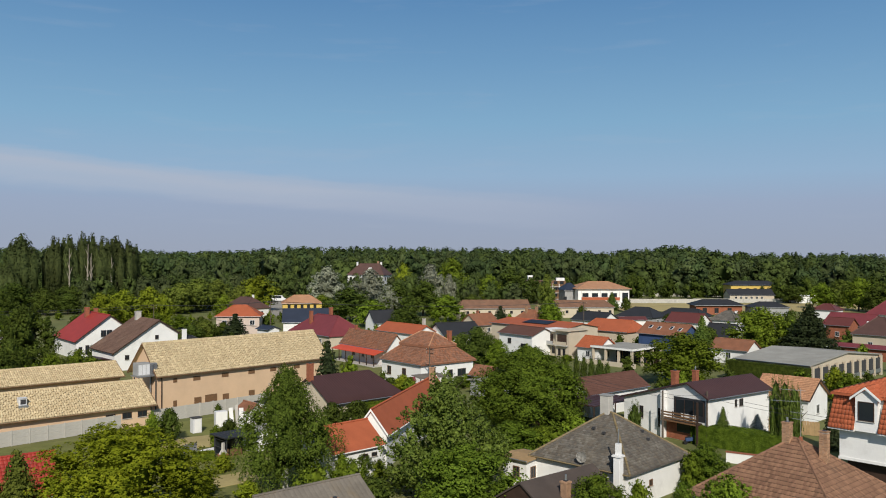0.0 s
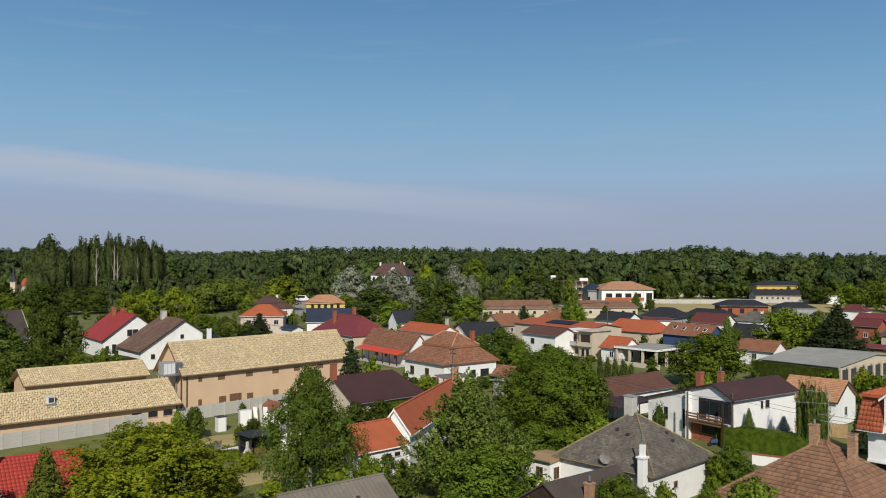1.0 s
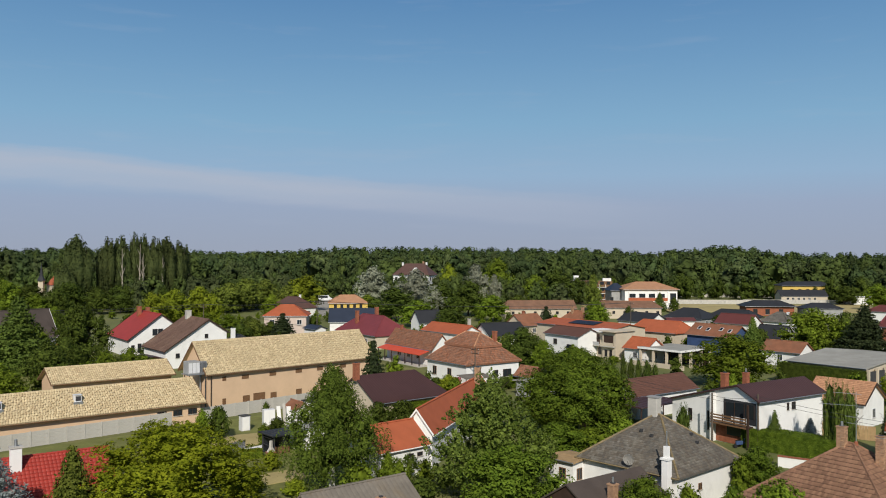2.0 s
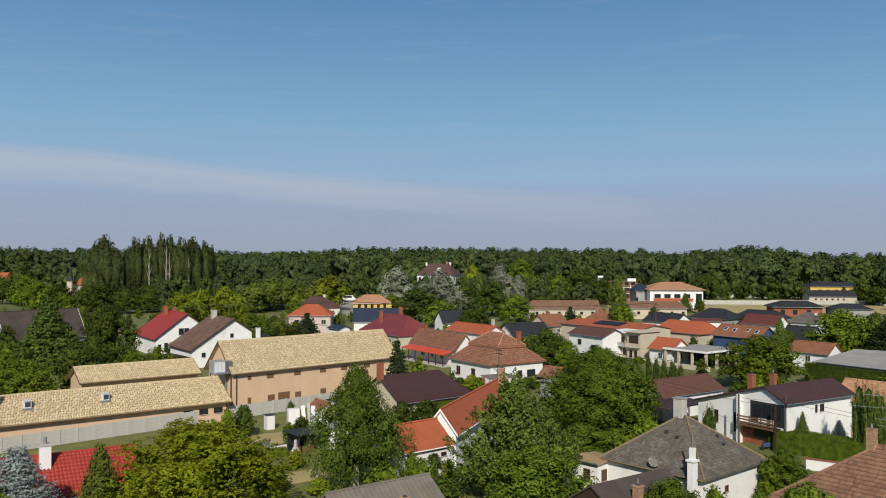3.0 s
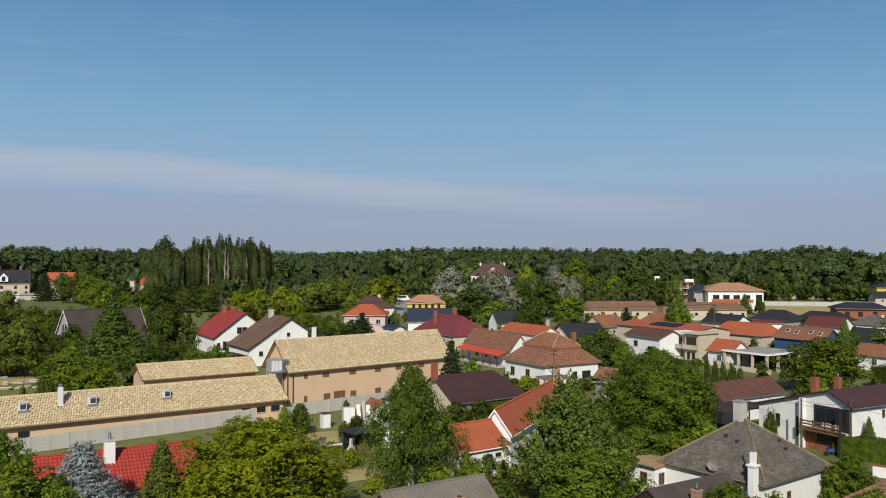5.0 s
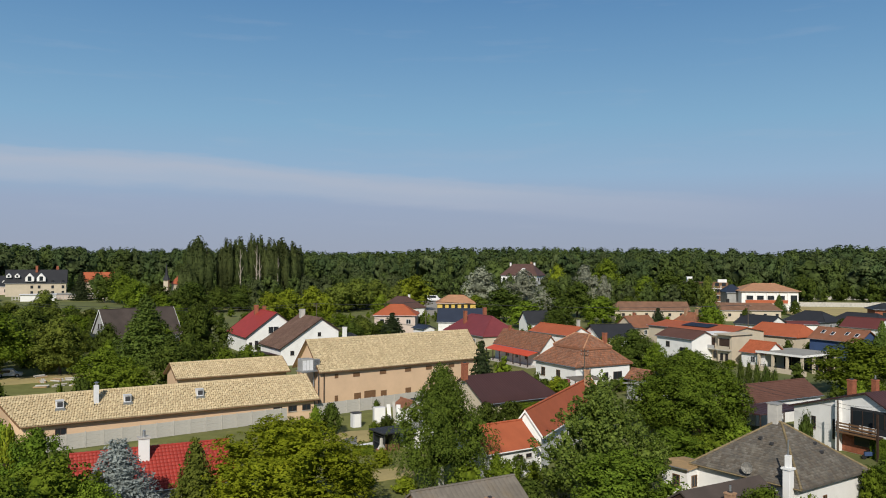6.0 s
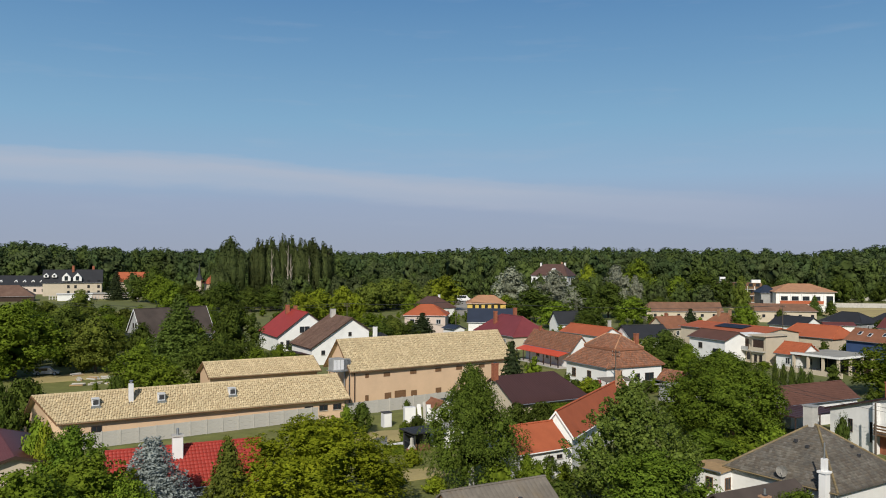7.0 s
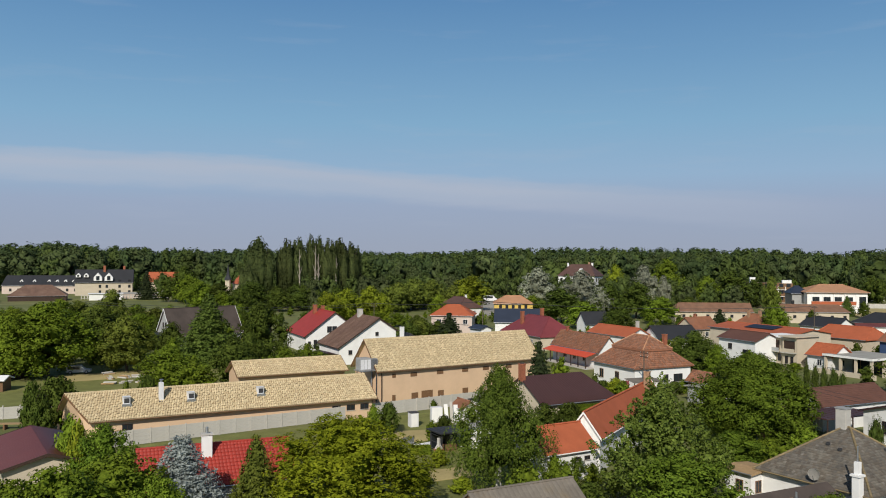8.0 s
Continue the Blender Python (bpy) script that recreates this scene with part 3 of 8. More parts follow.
    for c, r in lumps if core else ():
        lv, lf = lump(rng, c, r, seg, max(3, seg - 2))
        ln = lv - np.array(c) + rng.normal(0, 0.6 * r[0], lv.shape)
        V.append(lv)
        F.append(lf + off)
        N.append(ln / (np.linalg.norm(ln, axis=1)[:, None] + 1e-9))
        off += len(lv)
    return np.concatenate(V), np.concatenate(F), np.concatenate(N)


def poplar_arrays(seed, plumes, leaves, size):
    """A columnar crown 1 m in radius and 2 m high, to be drawn out upwards: steep plumes side by side, each closing to a point."""
    rng = np.random.default_rng(seed)
    V, F, N, off = [], [], [], 0
    for i in range(plumes):
        ang, out = i * 2.39996, 0.62 * math.sqrt((i + 0.3) / plumes)
        px, py, pr = out * math.cos(ang), out * math.sin(ang), rng.uniform(0.34, 0.5)
        z0, z1 = rng.uniform(0.0, 0.12), 2.0 - 0.75 * out * rng.uniform(0.4, 1.1) - (0.0 if i == 0 else rng.uniform(0, 0.12))
        u = rng.random(leaves)
        a = rng.uniform(0, 6.28318, leaves)
        r = pr * np.sin(math.pi * (0.14 + 0.85 * u)) ** 0.45 * rng.uniform(0.72, 1.06, leaves) * (1 + 0.14 * np.sin(a * 3 + u * 21 + i))
        P = np.stack([px + r * np.cos(a), py + r * np.sin(a), z0 + u * (z1 - z0)], 1)
        d = np.stack([np.cos(a), np.sin(a), 0.15 + 0.9 * (u > 0.85)], 1)
        d = d / np.linalg.norm(d, axis=1)[:, None] * 0.75 + np.array((px, py, 0.1)) * 0.6
        d /= np.linalg.norm(d, axis=1)[:, None]
        v, f = leaf_cards(rng, P, d, size, 0.3)
        v = np.repeat(P, 4, 0) + (v - np.repeat(P, 4, 0)) * (1, 1, 0.5)
        own = np.cross(v[1::4] - v[0::4], v[3::4] - v[0::4])
        back = (own * d).sum(1) < 0
        f[back] = f[back][:, ::-1]
        lv, lf = lump(rng, (px, py, (z0 + z1) / 2), (pr * 0.72, pr * 0.72, (z1 - z0) * 0.47), 6, 6)
        ln = lv - (px, py, (z0 + z1) / 2)
        V += [v, lv]
        F += [f + off, lf + off + len(v)]
        N += [np.repeat(d, 4, 0), ln / np.linalg.norm(ln, axis=1)[:, None]]
        off += len(v) + len(lv)
    return np.concatenate(V), np.concatenate(F), np.concatenate(N)


def limb_bm(seed, height, crown_base, r0, spread, n=7):
    """A tapered trunk with limbs, 1:1 in metres."""
    rng = random.Random(seed)
    bm = bmesh.new()
    p, r = Vector((0, 0, -0.3)), r0
    steps = 7
    for i in range(steps):
        q = Vector((rng.uniform(-0.03, 0.03) * height, rng.uniform(-0.03, 0.03) * height, height * 0.86 * (i + 1) / steps))
        r2 = r0 * (1 - 0.85 * (i + 1) / steps)
        add_tube(bm, p, q, r, r2, 7, False)
        if q.z > crown_base * 0.8:
            for k in range(2):
                a = rng.uniform(0, 6.28)
                e = q + Vector((math.cos(a) * spread * rng.uniform(0.4, 0.75), math.sin(a) * spread * rng.uniform(0.4, 0.75), height * rng.uniform(0.08, 0.2)))
                add_tube(bm, q, e, r2 * 0.6, r2 * 0.15, 5, False)
        p, r = q, r2
    return bm


def dome(z):
    return max(0.12, math.sin(math.pi * min(1, 0.14 + 0.86 * z)) ** 0.55) if z > 0.25 else 0.72 + 0.9 * z


def oval(z):
    return max(0.1, math.sin(math.pi * (0.1 + 0.88 * z)) ** 0.7)


def pillar(z):
    return max(0.25, min(1.0, 0.8 + z) * (1 - max(0, z - 0.7) ** 2 * 6.0))


def wide(z):
    return max(0.2, (1 - (z - 0.42) ** 2 * 2.2)) if z < 0.95 else 0.35


def birchy(z):
    return max(0.1, 0.62 + 0.9 * z if z < 0.35 else 0.95 - 0.95 * (z - 0.35) ** 1.1 / 0.65)


def maple_form(z):
    return max(0.1, 0.8 + 0.5 * z if z < 0.3 else 0.95 - 0.86 * ((z - 0.3) / 0.7) ** 1.25)


ARCH = {}


def archetype(key, seed, shape, big, small, per, size, **kw):
    me = quads_mesh("crown_" + key, *crown_arrays(seed, shape, big, small, per, size, **kw))
    me.materials.append(M["leaf"])
    ARCH[key] = me


# sizes are relative to a crown 1 m in radius
archetype("near_a", 11, dome, 56, 26, 26, 0.0175, big_r=0.32, small_r=0.115, flat=0.75)
archetype("near_b", 12, wide, 75, 26, 22, 0.0135, big_r=0.26, small_r=0.11, flat=0.5, rise=0.1, droop=0.35)
archetype("near_c", 13, maple_form, 60, 15, 36, 0.0185, big_r=0.25, small_r=0.135, rise=1.1, gap=0.27, soft=0.5, up=0.3, core=0.3)
archetype("birch", 14, birchy, 70, 24, 22, 0.0145, big_r=0.27, small_r=0.12, droop=1.2, rise=0.2, core=0.34, gap=0.04, soft=0.45)
archetype("near_s", 15, dome, 26, 18, 14, 0.031, big_r=0.38, small_r=0.16, flat=0.75)
archetype("near_t", 16, wide, 28, 18, 16, 0.030, big_r=0.35, small_r=0.15, flat=0.6, core=0.45, gap=0.1)
for fkey, fseed, fshape in (("mid_a", 21, dome), ("mid_b", 22, oval), ("mid_c", 23, wide), ("mid_d", 24, dome)):
    archetype(fkey, fseed, fshape, 20, 14, 12, 0.042, big_r=0.42, small_r=0.19)
for fkey, fseed, fshape in (("far_a", 25, dome), ("far_b", 26, oval), ("far_c", 27, wide)):
    archetype(fkey, fseed, fshape, 20, 12, 11, 0.045, big_r=0.42, small_r=0.18, soft=0.75, spread=0.3, ragged=0.7)
for fkey, fseed in (("column", 31), ("column_b", 32)):
    cme = quads_mesh("crown_" + fkey, *poplar_arrays(fseed, 9, 560, 0.052))
    cme.materials.append(M["leaf"])
    ARCH[fkey] = cme
archetype("thuja", 33, pillar, 44, 12, 12, 0.042, big_r=0.36, small_r=0.14, rise=0.5, core=0.75, tall=3.0, ragged=0.6)
archetype("bush", 41, dome, 16, 12, 12, 0.058, big_r=0.46, small_r=0.2)
archetype("bush_b", 42, wide, 16, 12, 12, 0.058, big_r=0.46, small_r=0.2)


def conifer_arrays(seed, tiers, per, leaves, droop, size):
    """Whorls of boughs, each a flat spray, on a cone 1 m in radius and 2 m high."""
    rng = np.random.default_rng(seed)
    ch = []
    for i in range(tiers):
        z = 0.05 + 1.9 * (i / tiers) ** 0.92
        R = max(0.06, 1.0 - z / 2.0) ** 0.85 * rng.uniform(0.85, 1.12)
        k = max(4, int(per * (0.4 + 0.6 * R)))
        for j in range(k):
            a = 6.28318 * (j + rng.uniform(-0.3, 0.3)) / k + i * 0.7
            n = max(6, int(leaves * R))
            s = rng.uniform(0.15, 1, n) ** 0.55
            rr = R * rng.uniform(0.78, 1.12)
            off = rng.normal(0, 0.11, n) * (1.2 - s) * (0.5 + R)
            x = np.cos(a) * s * rr - np.sin(a) * off * 1.6
            y = np.sin(a) * s * rr + np.cos(a) * off * 1.6
            zz = z - droop * s * rr + 0.1 * s ** 2 * rr + rng.normal(0, 0.018, n)
            nn = np.stack([np.cos(a) * 0.5 + 0 * s, np.sin(a) * 0.5 + 0 * s, 0.8 + 0 * s], 1)
            ch.append(leaf_cards(rng, np.stack([x, y, zz], 1), nn, size, 0.5, 0.45))
    for i in range(6):
        z = 0.15 + i * 0.29
        ch.append(lump(rng, (0, 0, z), (0.62 * (1 - z / 2.05), 0.62 * (1 - z / 2.05), 0.26)))
    return join_arrays(ch)


for ckey, args in (("spruce_near", (53, 27, 24, 84, 0.22, 0.027)), ("spruce", (51, 22, 20, 62, 0.22, 0.042)), ("fir", (52, 15, 14, 42, 0.12, 0.07))):
    v, f = conifer_arrays(*args)
    cme = quads_mesh("crown_" + ckey, v, f)
    cme.materials.append(M["needle"])
    ARCH[ckey] = cme

TRUNK = {}


def trunk_mesh(kind, seed, ratio):
    key = (kind, seed)
    if key not in TRUNK:
        bm = limb_bm(seed, 1.0, ratio, 0.032, 0.22)
        me = bpy.data.meshes.new("trunk")
        bm.to_mesh(me)
        bm.free()
        me.materials.append(M[kind])
        TRUNK[key] = me
    return TRUNK[key]


def tree(name, label, arch, leaf, x, y, h, r, base=0.2, bark="bark", turn=None, group="", category="tree"):
    """A tree h metres high whose crown has radius r and begins at base * h."""
    t = (x * 37.7 + y * 11.3) % 360 if turn is None else turn
    to = thing(name, label, category, x, y, t, group=group)
    tr = new("trunk", trunk_mesh(bark, int(abs(x) * 3) % 4, 0.3))
    tr.parent = to
    tr.scale = (h * 0.9, h * 0.9, h * 0.9)
    cr = new("crown", ARCH[arch])
    cr.parent = to
    cr.location = (0, 0, base * h)
    cr.scale = (r, r, h * (1 - base) / 2)
    cr.material_slots[0].link = "OBJECT"
    cr.material_slots[0].material = M[leaf]
    return to

# ---------------------------------------------------------------- ground


def ground_material():
    m = surface("grassland", (0.15, 0.165, 0.05), 0.95, 0.3, 0.05, 1.2, 0.3, stain=(0.25, 0.21, 0.09))
    return m


bm = bmesh.new()
bmesh.ops.create_grid(bm, x_segments=60, y_segments=60, size=2600)
for v in bm.verts:
    v.co.y += 900
    d = math.hypot(v.co.x, v.co.y)
    v.co.z = 0.0 if d < 500 else 0.35 * noise.noise(v.co * 0.003) * min(1, (d - 500) / 400)
ground = tagged(part("ground", bm, ground_material(), None), "flat green land with gardens and meadows", "ground", kind="structure")


def patch(name, label, mat, x, y, yaw, L, W, z=0.03):
    bm = bmesh.new()
    n = max(2, int(L / 6))
    rng = random.Random(int(x * 7 + y))
    ring = []
    for i in range(n + 1):
        ring.append((-L / 2 + L * i / n, -W / 2 + rng.uniform(-0.3, 0.3)))
    for i in range(n + 1):
        ring.append((L / 2 - L * i / n, W / 2 + rng.uniform(-0.3, 0.3)))
    lo = [bm.verts.new((a, b, -0.05)) for a, b in ring]
    hi = [bm.verts.new((a, b, z)) for a, b in ring]
    bm.faces.new(hi)
    for i in range(len(ring)):
        j = (i + 1) % len(ring)
        bm.faces.new((lo[i], lo[j], hi[j], hi[i]))
    ob = part(name, bm, M[mat], None)
    ob.matrix_world = pose(x, y, 0, 0, 0, yaw)
    return tagged(ob, label, name.split("_")[-1], kind="structure")


patch("meadow", "mown dry yellow meadow before the wood", "straw", 128, 374, 2, 170, 58, 0.05)
patch("meadow", "dry yellow field beyond the orchard", "straw", -215, 255, 30, 80, 40, 0.05)
patch("lawn", "green field beside the hotel", "lawn", -238, 372, 30, 90, 24, 0.05)
patch("lawn", "sunny clearing behind the barns", "lawn", -90, 118, 45, 60, 40, 0.05)
patch("meadow", "dry grass in the orchard clearing", "straw", -97, 133, 45, 18, 9, 0.09)
patch("road", "grey asphalt village street", "asphalt", -92, 345, 62, 110, 7, 0.06)
patch("yard", "pale gravel yard with parked vehicles", "gravel", -72, 362, 100, 116, 30, 0.08)
patch("lawn", "short green lawn behind the concrete fence", "lawn", -42, 91, 47, 70, 16, 0.04)
patch("meadow", "dry yellowish grass in a back garden", "straw", -30, 98, 30, 12, 6, 0.09)
patch("meadow", "dry straw-coloured grass at the garden edge", "straw", -20.5, 82.5, 40, 5, 4, 0.1)
patch("lawn", "sunny lawn in a back garden", "lawn", -22, 84, 45, 30, 16, 0.06)
patch("lawn", "lawn strip beside the porch", "lawn", -14, 158, -47, 26, 7, 0.05)

# ---------------------------------------------------------------- houses
house("red_roofed_house", "white gabled house with a bright red tile roof", -77.0, 187.2, -51, 17.5, 14.5, 3.7, 9.1, "white", "tile_red", "plain", cut=0.45,
      chimneys=[(-4.0, -1.2, 10.2, 0.9, "brick"), (-6.5, 1.5, 9.8, 0.8, "brick")], windows=[("+x", -1.3, 4.5, 1.1, 1.4), ("+x", -0.1, 4.5, 1.1, 1.4), ("+x", -4.6, 0.9, 0.8, 2.0), ("+x", -6.0, 1.2, 0.7, 1.4)], trim="wood_dark")
house("brown_roofed_house", "white gabled house with a brown tile roof", -59.8, 169.3, -49, 13.3, 18.0, 3.4, 9.3, "white", "tile_umber", "plain", cut=0.47,
      chimneys=[(-3.5, -0.4, 10.6, 1.0, "concrete")], windows=[("+x", -0.4, 5.6, 0.7, 0.8), ("+x", -6.2, 2.0, 0.8, 0.9)], trim="wood_dark")
house("sand_tiled_hall", "two-storey tan rendered hall under a sand-coloured tile roof", -32.3, 130.5, 48.0, 31.0, 8.3, 5.1, 9.5, "tan", "tile_tan", "barrel", category="building",
      over=0.55, trim="wood", frame="wood", sills=False, pane="wood",
      windows=[("-y", x, 3.95, 1.15, 0.6) for x in (-8.9, -4.15, 0.55, 4.6, 9.2)] + [("-y", -12.35, 4.0, 0.6, 0.6), ("-y", -12.35, 0.5, 0.55, 0.95)]
      + [("-y", -8.7, 0.55, 1.15, 0.95), ("-y", -6.5, 0.4, 2.0, 1.25), ("-y", -4.0, 0.6, 1.05, 0.85), ("-y", 0.6, 0.6, 1.05, 0.85)] + [("-x", 0.6, 5.6, 0.5, 0.8)])
house("long_sand_tiled_barn", "long low tan barn with a sand-coloured tile roof", -54.4, 99.2, 43, 38.8, 9.2, 2.6, 5.4, "tan", "tile_tan", "barrel", skew=2.3, category="building", over=0.6, trim="wood", frame="wood_dark",
      windows=[("-y", x, 1.2, 1.2, 0.75) for x in (-15.2, -12.8, 13.6, 15.7, 17.7)])
house("rear_sand_tiled_barn", "narrow tan barn with a sand-coloured tile roof", -56.5, 122.2, 43, 17.8, 7.2, 3.9, 5.85, "tan", "tile_tan", "barrel", category="building", over=0.5, trim="wood")
house("hip_roofed_villa", "beige two-storey villa with an orange hip roof", -55.6, 229.9, 7.3, 12.1, 10.8, 5.7, 8.5, "pink", "tile_orange", "plain", 0.8,
      windows=[("-y", x, 3.4, 1.3, 1.3, "white_metal") for x in (-3.5, 0.2, 3.8)])
house("dark_hip_house", "low house with a dark brown hip roof", -70.8, 302.0, -42, 15.0, 10.5, 3.4, 7.2, "white", "tile_brown", "plain", 0.8, chimneys=[(3, 0.8, 8.0, 0.6, "white")])
house("yellow_house", "yellow two-storey house with an orange hip roof", -49.5, 294.4, 11.5, 14.2, 11.1, 5.6, 8.3, "yellow", "tile_peach", "plain", 0.8,
      windows=[("-y", -4.5 + 2.2 * i, 3.6, 1.0, 1.6) for i in range(5)] + [("+x", x, 3.4, 1.2, 1.5) for x in (-2, 1)], category="house")
house("navy_roofed_house", "white house with a navy sheet roof", -37.8, 233.1, 8.8, 13.3, 9.3, 3.9, 7.4, "white", "sheet_navy", "rib",
      windows=[("-y", -2.5, 1.6, 1.6, 1.4, "steel"), ("-y", 1.5, 1.6, 1.2, 1.2)])
house("crimson_roofed_house", "house with a crimson tile hip roof", -28.4, 207.0, -51.8, 20.0, 11.0, 3.2, 7.5, "beige", "tile_crimson", "plain", 0.9,
      chimneys=[(-3.6, -2.6, 8.4, 0.75, "brick"), (-0.4, 1.15, 9.3, 0.75, "brick")])
house("rust_roofed_house", "long white house with rust tiles and a red porch canopy", -14.7, 175.5, -52.8, 18.4, 5.3, 3.2, 6.3, "white", "tile_rust", "plain", chimneys=[(-6.5, 0, 7.2, 0.5, "brick")])
house("orange_roofed_house", "low house with a wide orange tile roof", -8.9, 203.6, -49.3, 15.9, 7.3, 3.8, 5.7, "white", "tile_orange", "fine", chimneys=[(6.5, 0.3, 7.3, 0.6, "concrete")])
house("grey_roofed_house", "white gabled house with a dark grey roof", 3.0, 201.8, 27.9, 10.9, 9.8, 3.3, 6.2, "white", "sheet_black", "plain")
clay_hip = house("clay_hip_house", "white house with a weathered two-tier clay hip roof", -2.7, 149.5, -50, 12.0, 12.6, 3.7, 8.3, "white", "tile_rust", "plain", 0.62,
      chimneys=[(3.4, 2.2, 8.9, 0.65, "brick")],
      windows=[("-y", -3.4, 1.2, 1.1, 1.5, "wood"), ("-y", 0.9, 1.2, 1.1, 1.5, "wood"), ("+x", 3.2, 1.1, 1.9, 1.3), ("+x", 0.6, 1.1, 1.0, 1.3)])
house("brown_sheet_house", "low beige house with a wide dark brown sheet roof", -13.3, 116.4, 43.9, 13.0, 10.2, 2.8, 5.9, "beige", "sheet_brown", "rib", 0.0, ins2=0.5,
      chimneys=[(-6.4, -0.4, 7.7, 0.7, "brick")], cap=False)
house("orange_outbuilding", "white outbuilding with a bright orange tile roof", -10.2, 84.9, 45.4, 6.9, 5.8, 2.9, 5.1, "white", "tile_orange", None, trim="white", over=0.25,
      windows=[("-y", 0.9, 1.9, 0.7, 0.4), ("-y", 2.1, 1.9, 0.7, 0.4)])
house("orange_long_house", "long white house with an orange clay tile roof", -4.2, 100.2, 76.1, 27.0, 3.9, 3.5, 6.1, "white", "tile_orange", None, trim="white", over=0.3,
      chimneys=[(9.5, -0.6, 7.6, 0.7, "brick_pale")])
manor = house("manor_house", "white three-storey manor with a brown mansard roof", -38.4, 440.0, -15.2, 20.4, 14.0, 12.3, 18.2, "white", "tile_brown", None, 0.7,
      chimneys=[(-6.5, -1, 18.9, 0.8, "white"), (4.5, 0.5, 19.4, 0.9, "brick_pale"), (5.8, 1.5, 19.0, 0.8, "white")],
      windows=[("+x", x, z, 1.4, 1.7) for x in (-3.5, 0, 3.5) for z in (2.5, 6.0, 9.5)] + [("-y", -8 + 4 * i, z, 1.3, 1.7) for i in range(5) for z in (6.0, 9.5)])
house("school_building", "white two-storey building with a peach tile hip roof", 69.3, 374.1, 4, 24.4, 20.8, 8.2, 11.2, "white", "tile_peach", "plain", 0.75, over=0.9, category="building",
      windows=[("-y", -8.2 + 4.2 * i, 4.7, 3.0, 1.7, "steel") for i in range(4)] + [("-y", 9.5, 2.0, 2.6, 4.6, "steel")])
house("long_low_building", "long low cream building with a clay tile roof", 17.9, 302.6, 10.5, 26.5, 9.1, 3.6, 6.4, "beige", "tile_old", "plain", 0.5, ins2=0.0, category="building",
      windows=[("-y", -10 + 4 * i, 1.7, 1.0, 1.0) for i in range(6)])
house("long_low_building", "long low cream building with a clay tile roof", 51.5, 309.0, 6, 21.5, 10.0, 3.8, 6.1, "beige", "tile_old", "plain", 0.0, ins2=0.5, category="building",
      windows=[("-y", -7 + 4 * i, 1.7, 1.0, 1.0) for i in range(5)])
house("old_clay_house", "small house with an old clay hip roof", 26.3, 249.3, -45, 9.0, 8.0, 3.2, 6.3, "beige", "tile_rust", "plain", 0.8, chimneys=[(-1, -1, 7.4, 0.7, "brick_pale"), (1.6, 0.5, 7.3, 0.7, "brick_pale")])
house("solar_roofed_house", "cream house with a shallow orange tile roof and solar panels", 24.5, 204.5, -50, 25.1, 12.4, 5.6, 6.6, "beige", "tile_orange", "plain", chimneys=[])
house("maroon_roofed_house", "white two-storey house with a dark brown-red roof", 19.0, 189.0, -54.4, 11.9, 7.7, 4.8, 6.4, "white", "tile_russet", "rib",
      windows=[("-y", 3.0, 1.0, 2.2, 1.9), ("-y", -2.0, 2.6, 1.2, 1.2)])
house("orange_wide_house", "house with a wide orange tile roof", 42.3, 206.6, -45, 13.5, 9.5, 4.2, 6.7, "beige", "tile_orange", "plain", 0.3)
house("orange_annex", "low annex with an orange tile roof", 32.7, 178.0, -50, 6.5, 6.5, 3.0, 5.2, "white", "tile_orange", "fine")
house("blue_house", "dark blue house with a rust tile roof", 50.1, 186.0, -50, 12.0, 7.4, 5.1, 7.4, "blue", "tile_rust", "plain", windows=[("-y", -1, 2.0, 1.0, 1.2, "white_metal"), ("+x", 0, 2.4, 1.0, 1.2, "white_metal")])
house("yellow_hall", "yellow hall with a black hip roof", 162.0, 440.6, 2, 27.0, 12.0, 7.9, 9.9, "yellow", "sheet_black", None, 0.8, over=0.7, category="building",
      windows=[("-y", -8 + 4 * i, 4.8, 1.6, 1.4) for i in range(5)])
house("cream_hall", "low cream hall with a black roof", 152.5, 418.0, 2, 23.0, 9.0, 3.6, 6.4, "beige", "sheet_black", None, category="building", windows=[("-y", -8 + 2.6 * i, 1.6, 1.2, 1.3, "white_metal") for i in range(6)])
house("brick_bungalow", "brick bungalow with a black hip roof", 106.9, 328.7, -1, 19.5, 11.0, 3.6, 5.7, "brick", "sheet_black", None, 0.9, over=0.9, windows=[("-y", x, 0.6, 1.6, 2.0) for x in (-5.5, -1, 4)])
house("black_roofed_house", "low house with a black hip roof", 124.0, 321.0, -1, 14.0, 10.0, 3.3, 5.2, "grey", "sheet_black", None, 0.8)
house("grey_hip_house", "small house with a grey hip roof", 86.9, 254.8, -45, 9.0, 9.0, 3.2, 5.9, "white", "tile_grey", "plain", 0.8, chimneys=[(2.6, -0.5, 6.0, 0.6, "white")])
house("dark_gabled_house", "small house with a dark grey gabled roof", 67.7, 202.4, -46, 7.5, 7.4, 3.1, 6.1, "grey", "sheet_black", "plain")
house("rust_cottage", "small cottage with a rust tile roof", 61.5, 176.5, -48, 9.0, 6.2, 2.9, 4.9, "white", "tile_rust", "plain")
house("maroon_cottage", "cottage with a maroon roof", 139.1, 303.4, -45, 9.0, 8.4, 3.4, 5.5, "white", "sheet_maroon", None, 0.8)
house("maroon_gabled_house", "white house with a maroon gabled roof", 115.1, 234.8, -50, 13.0, 11.5, 3.5, 6.6, "white", "tile_crimson", "rib", windows=[("+x", 0, 1.4, 1.6, 1.2)])
house("maroon_hip_house", "house with a maroon hip roof", 145.3, 272.8, -50, 9.0, 15.0, 4.0, 8.3, "white", "tile_crimson", None, 0.8)
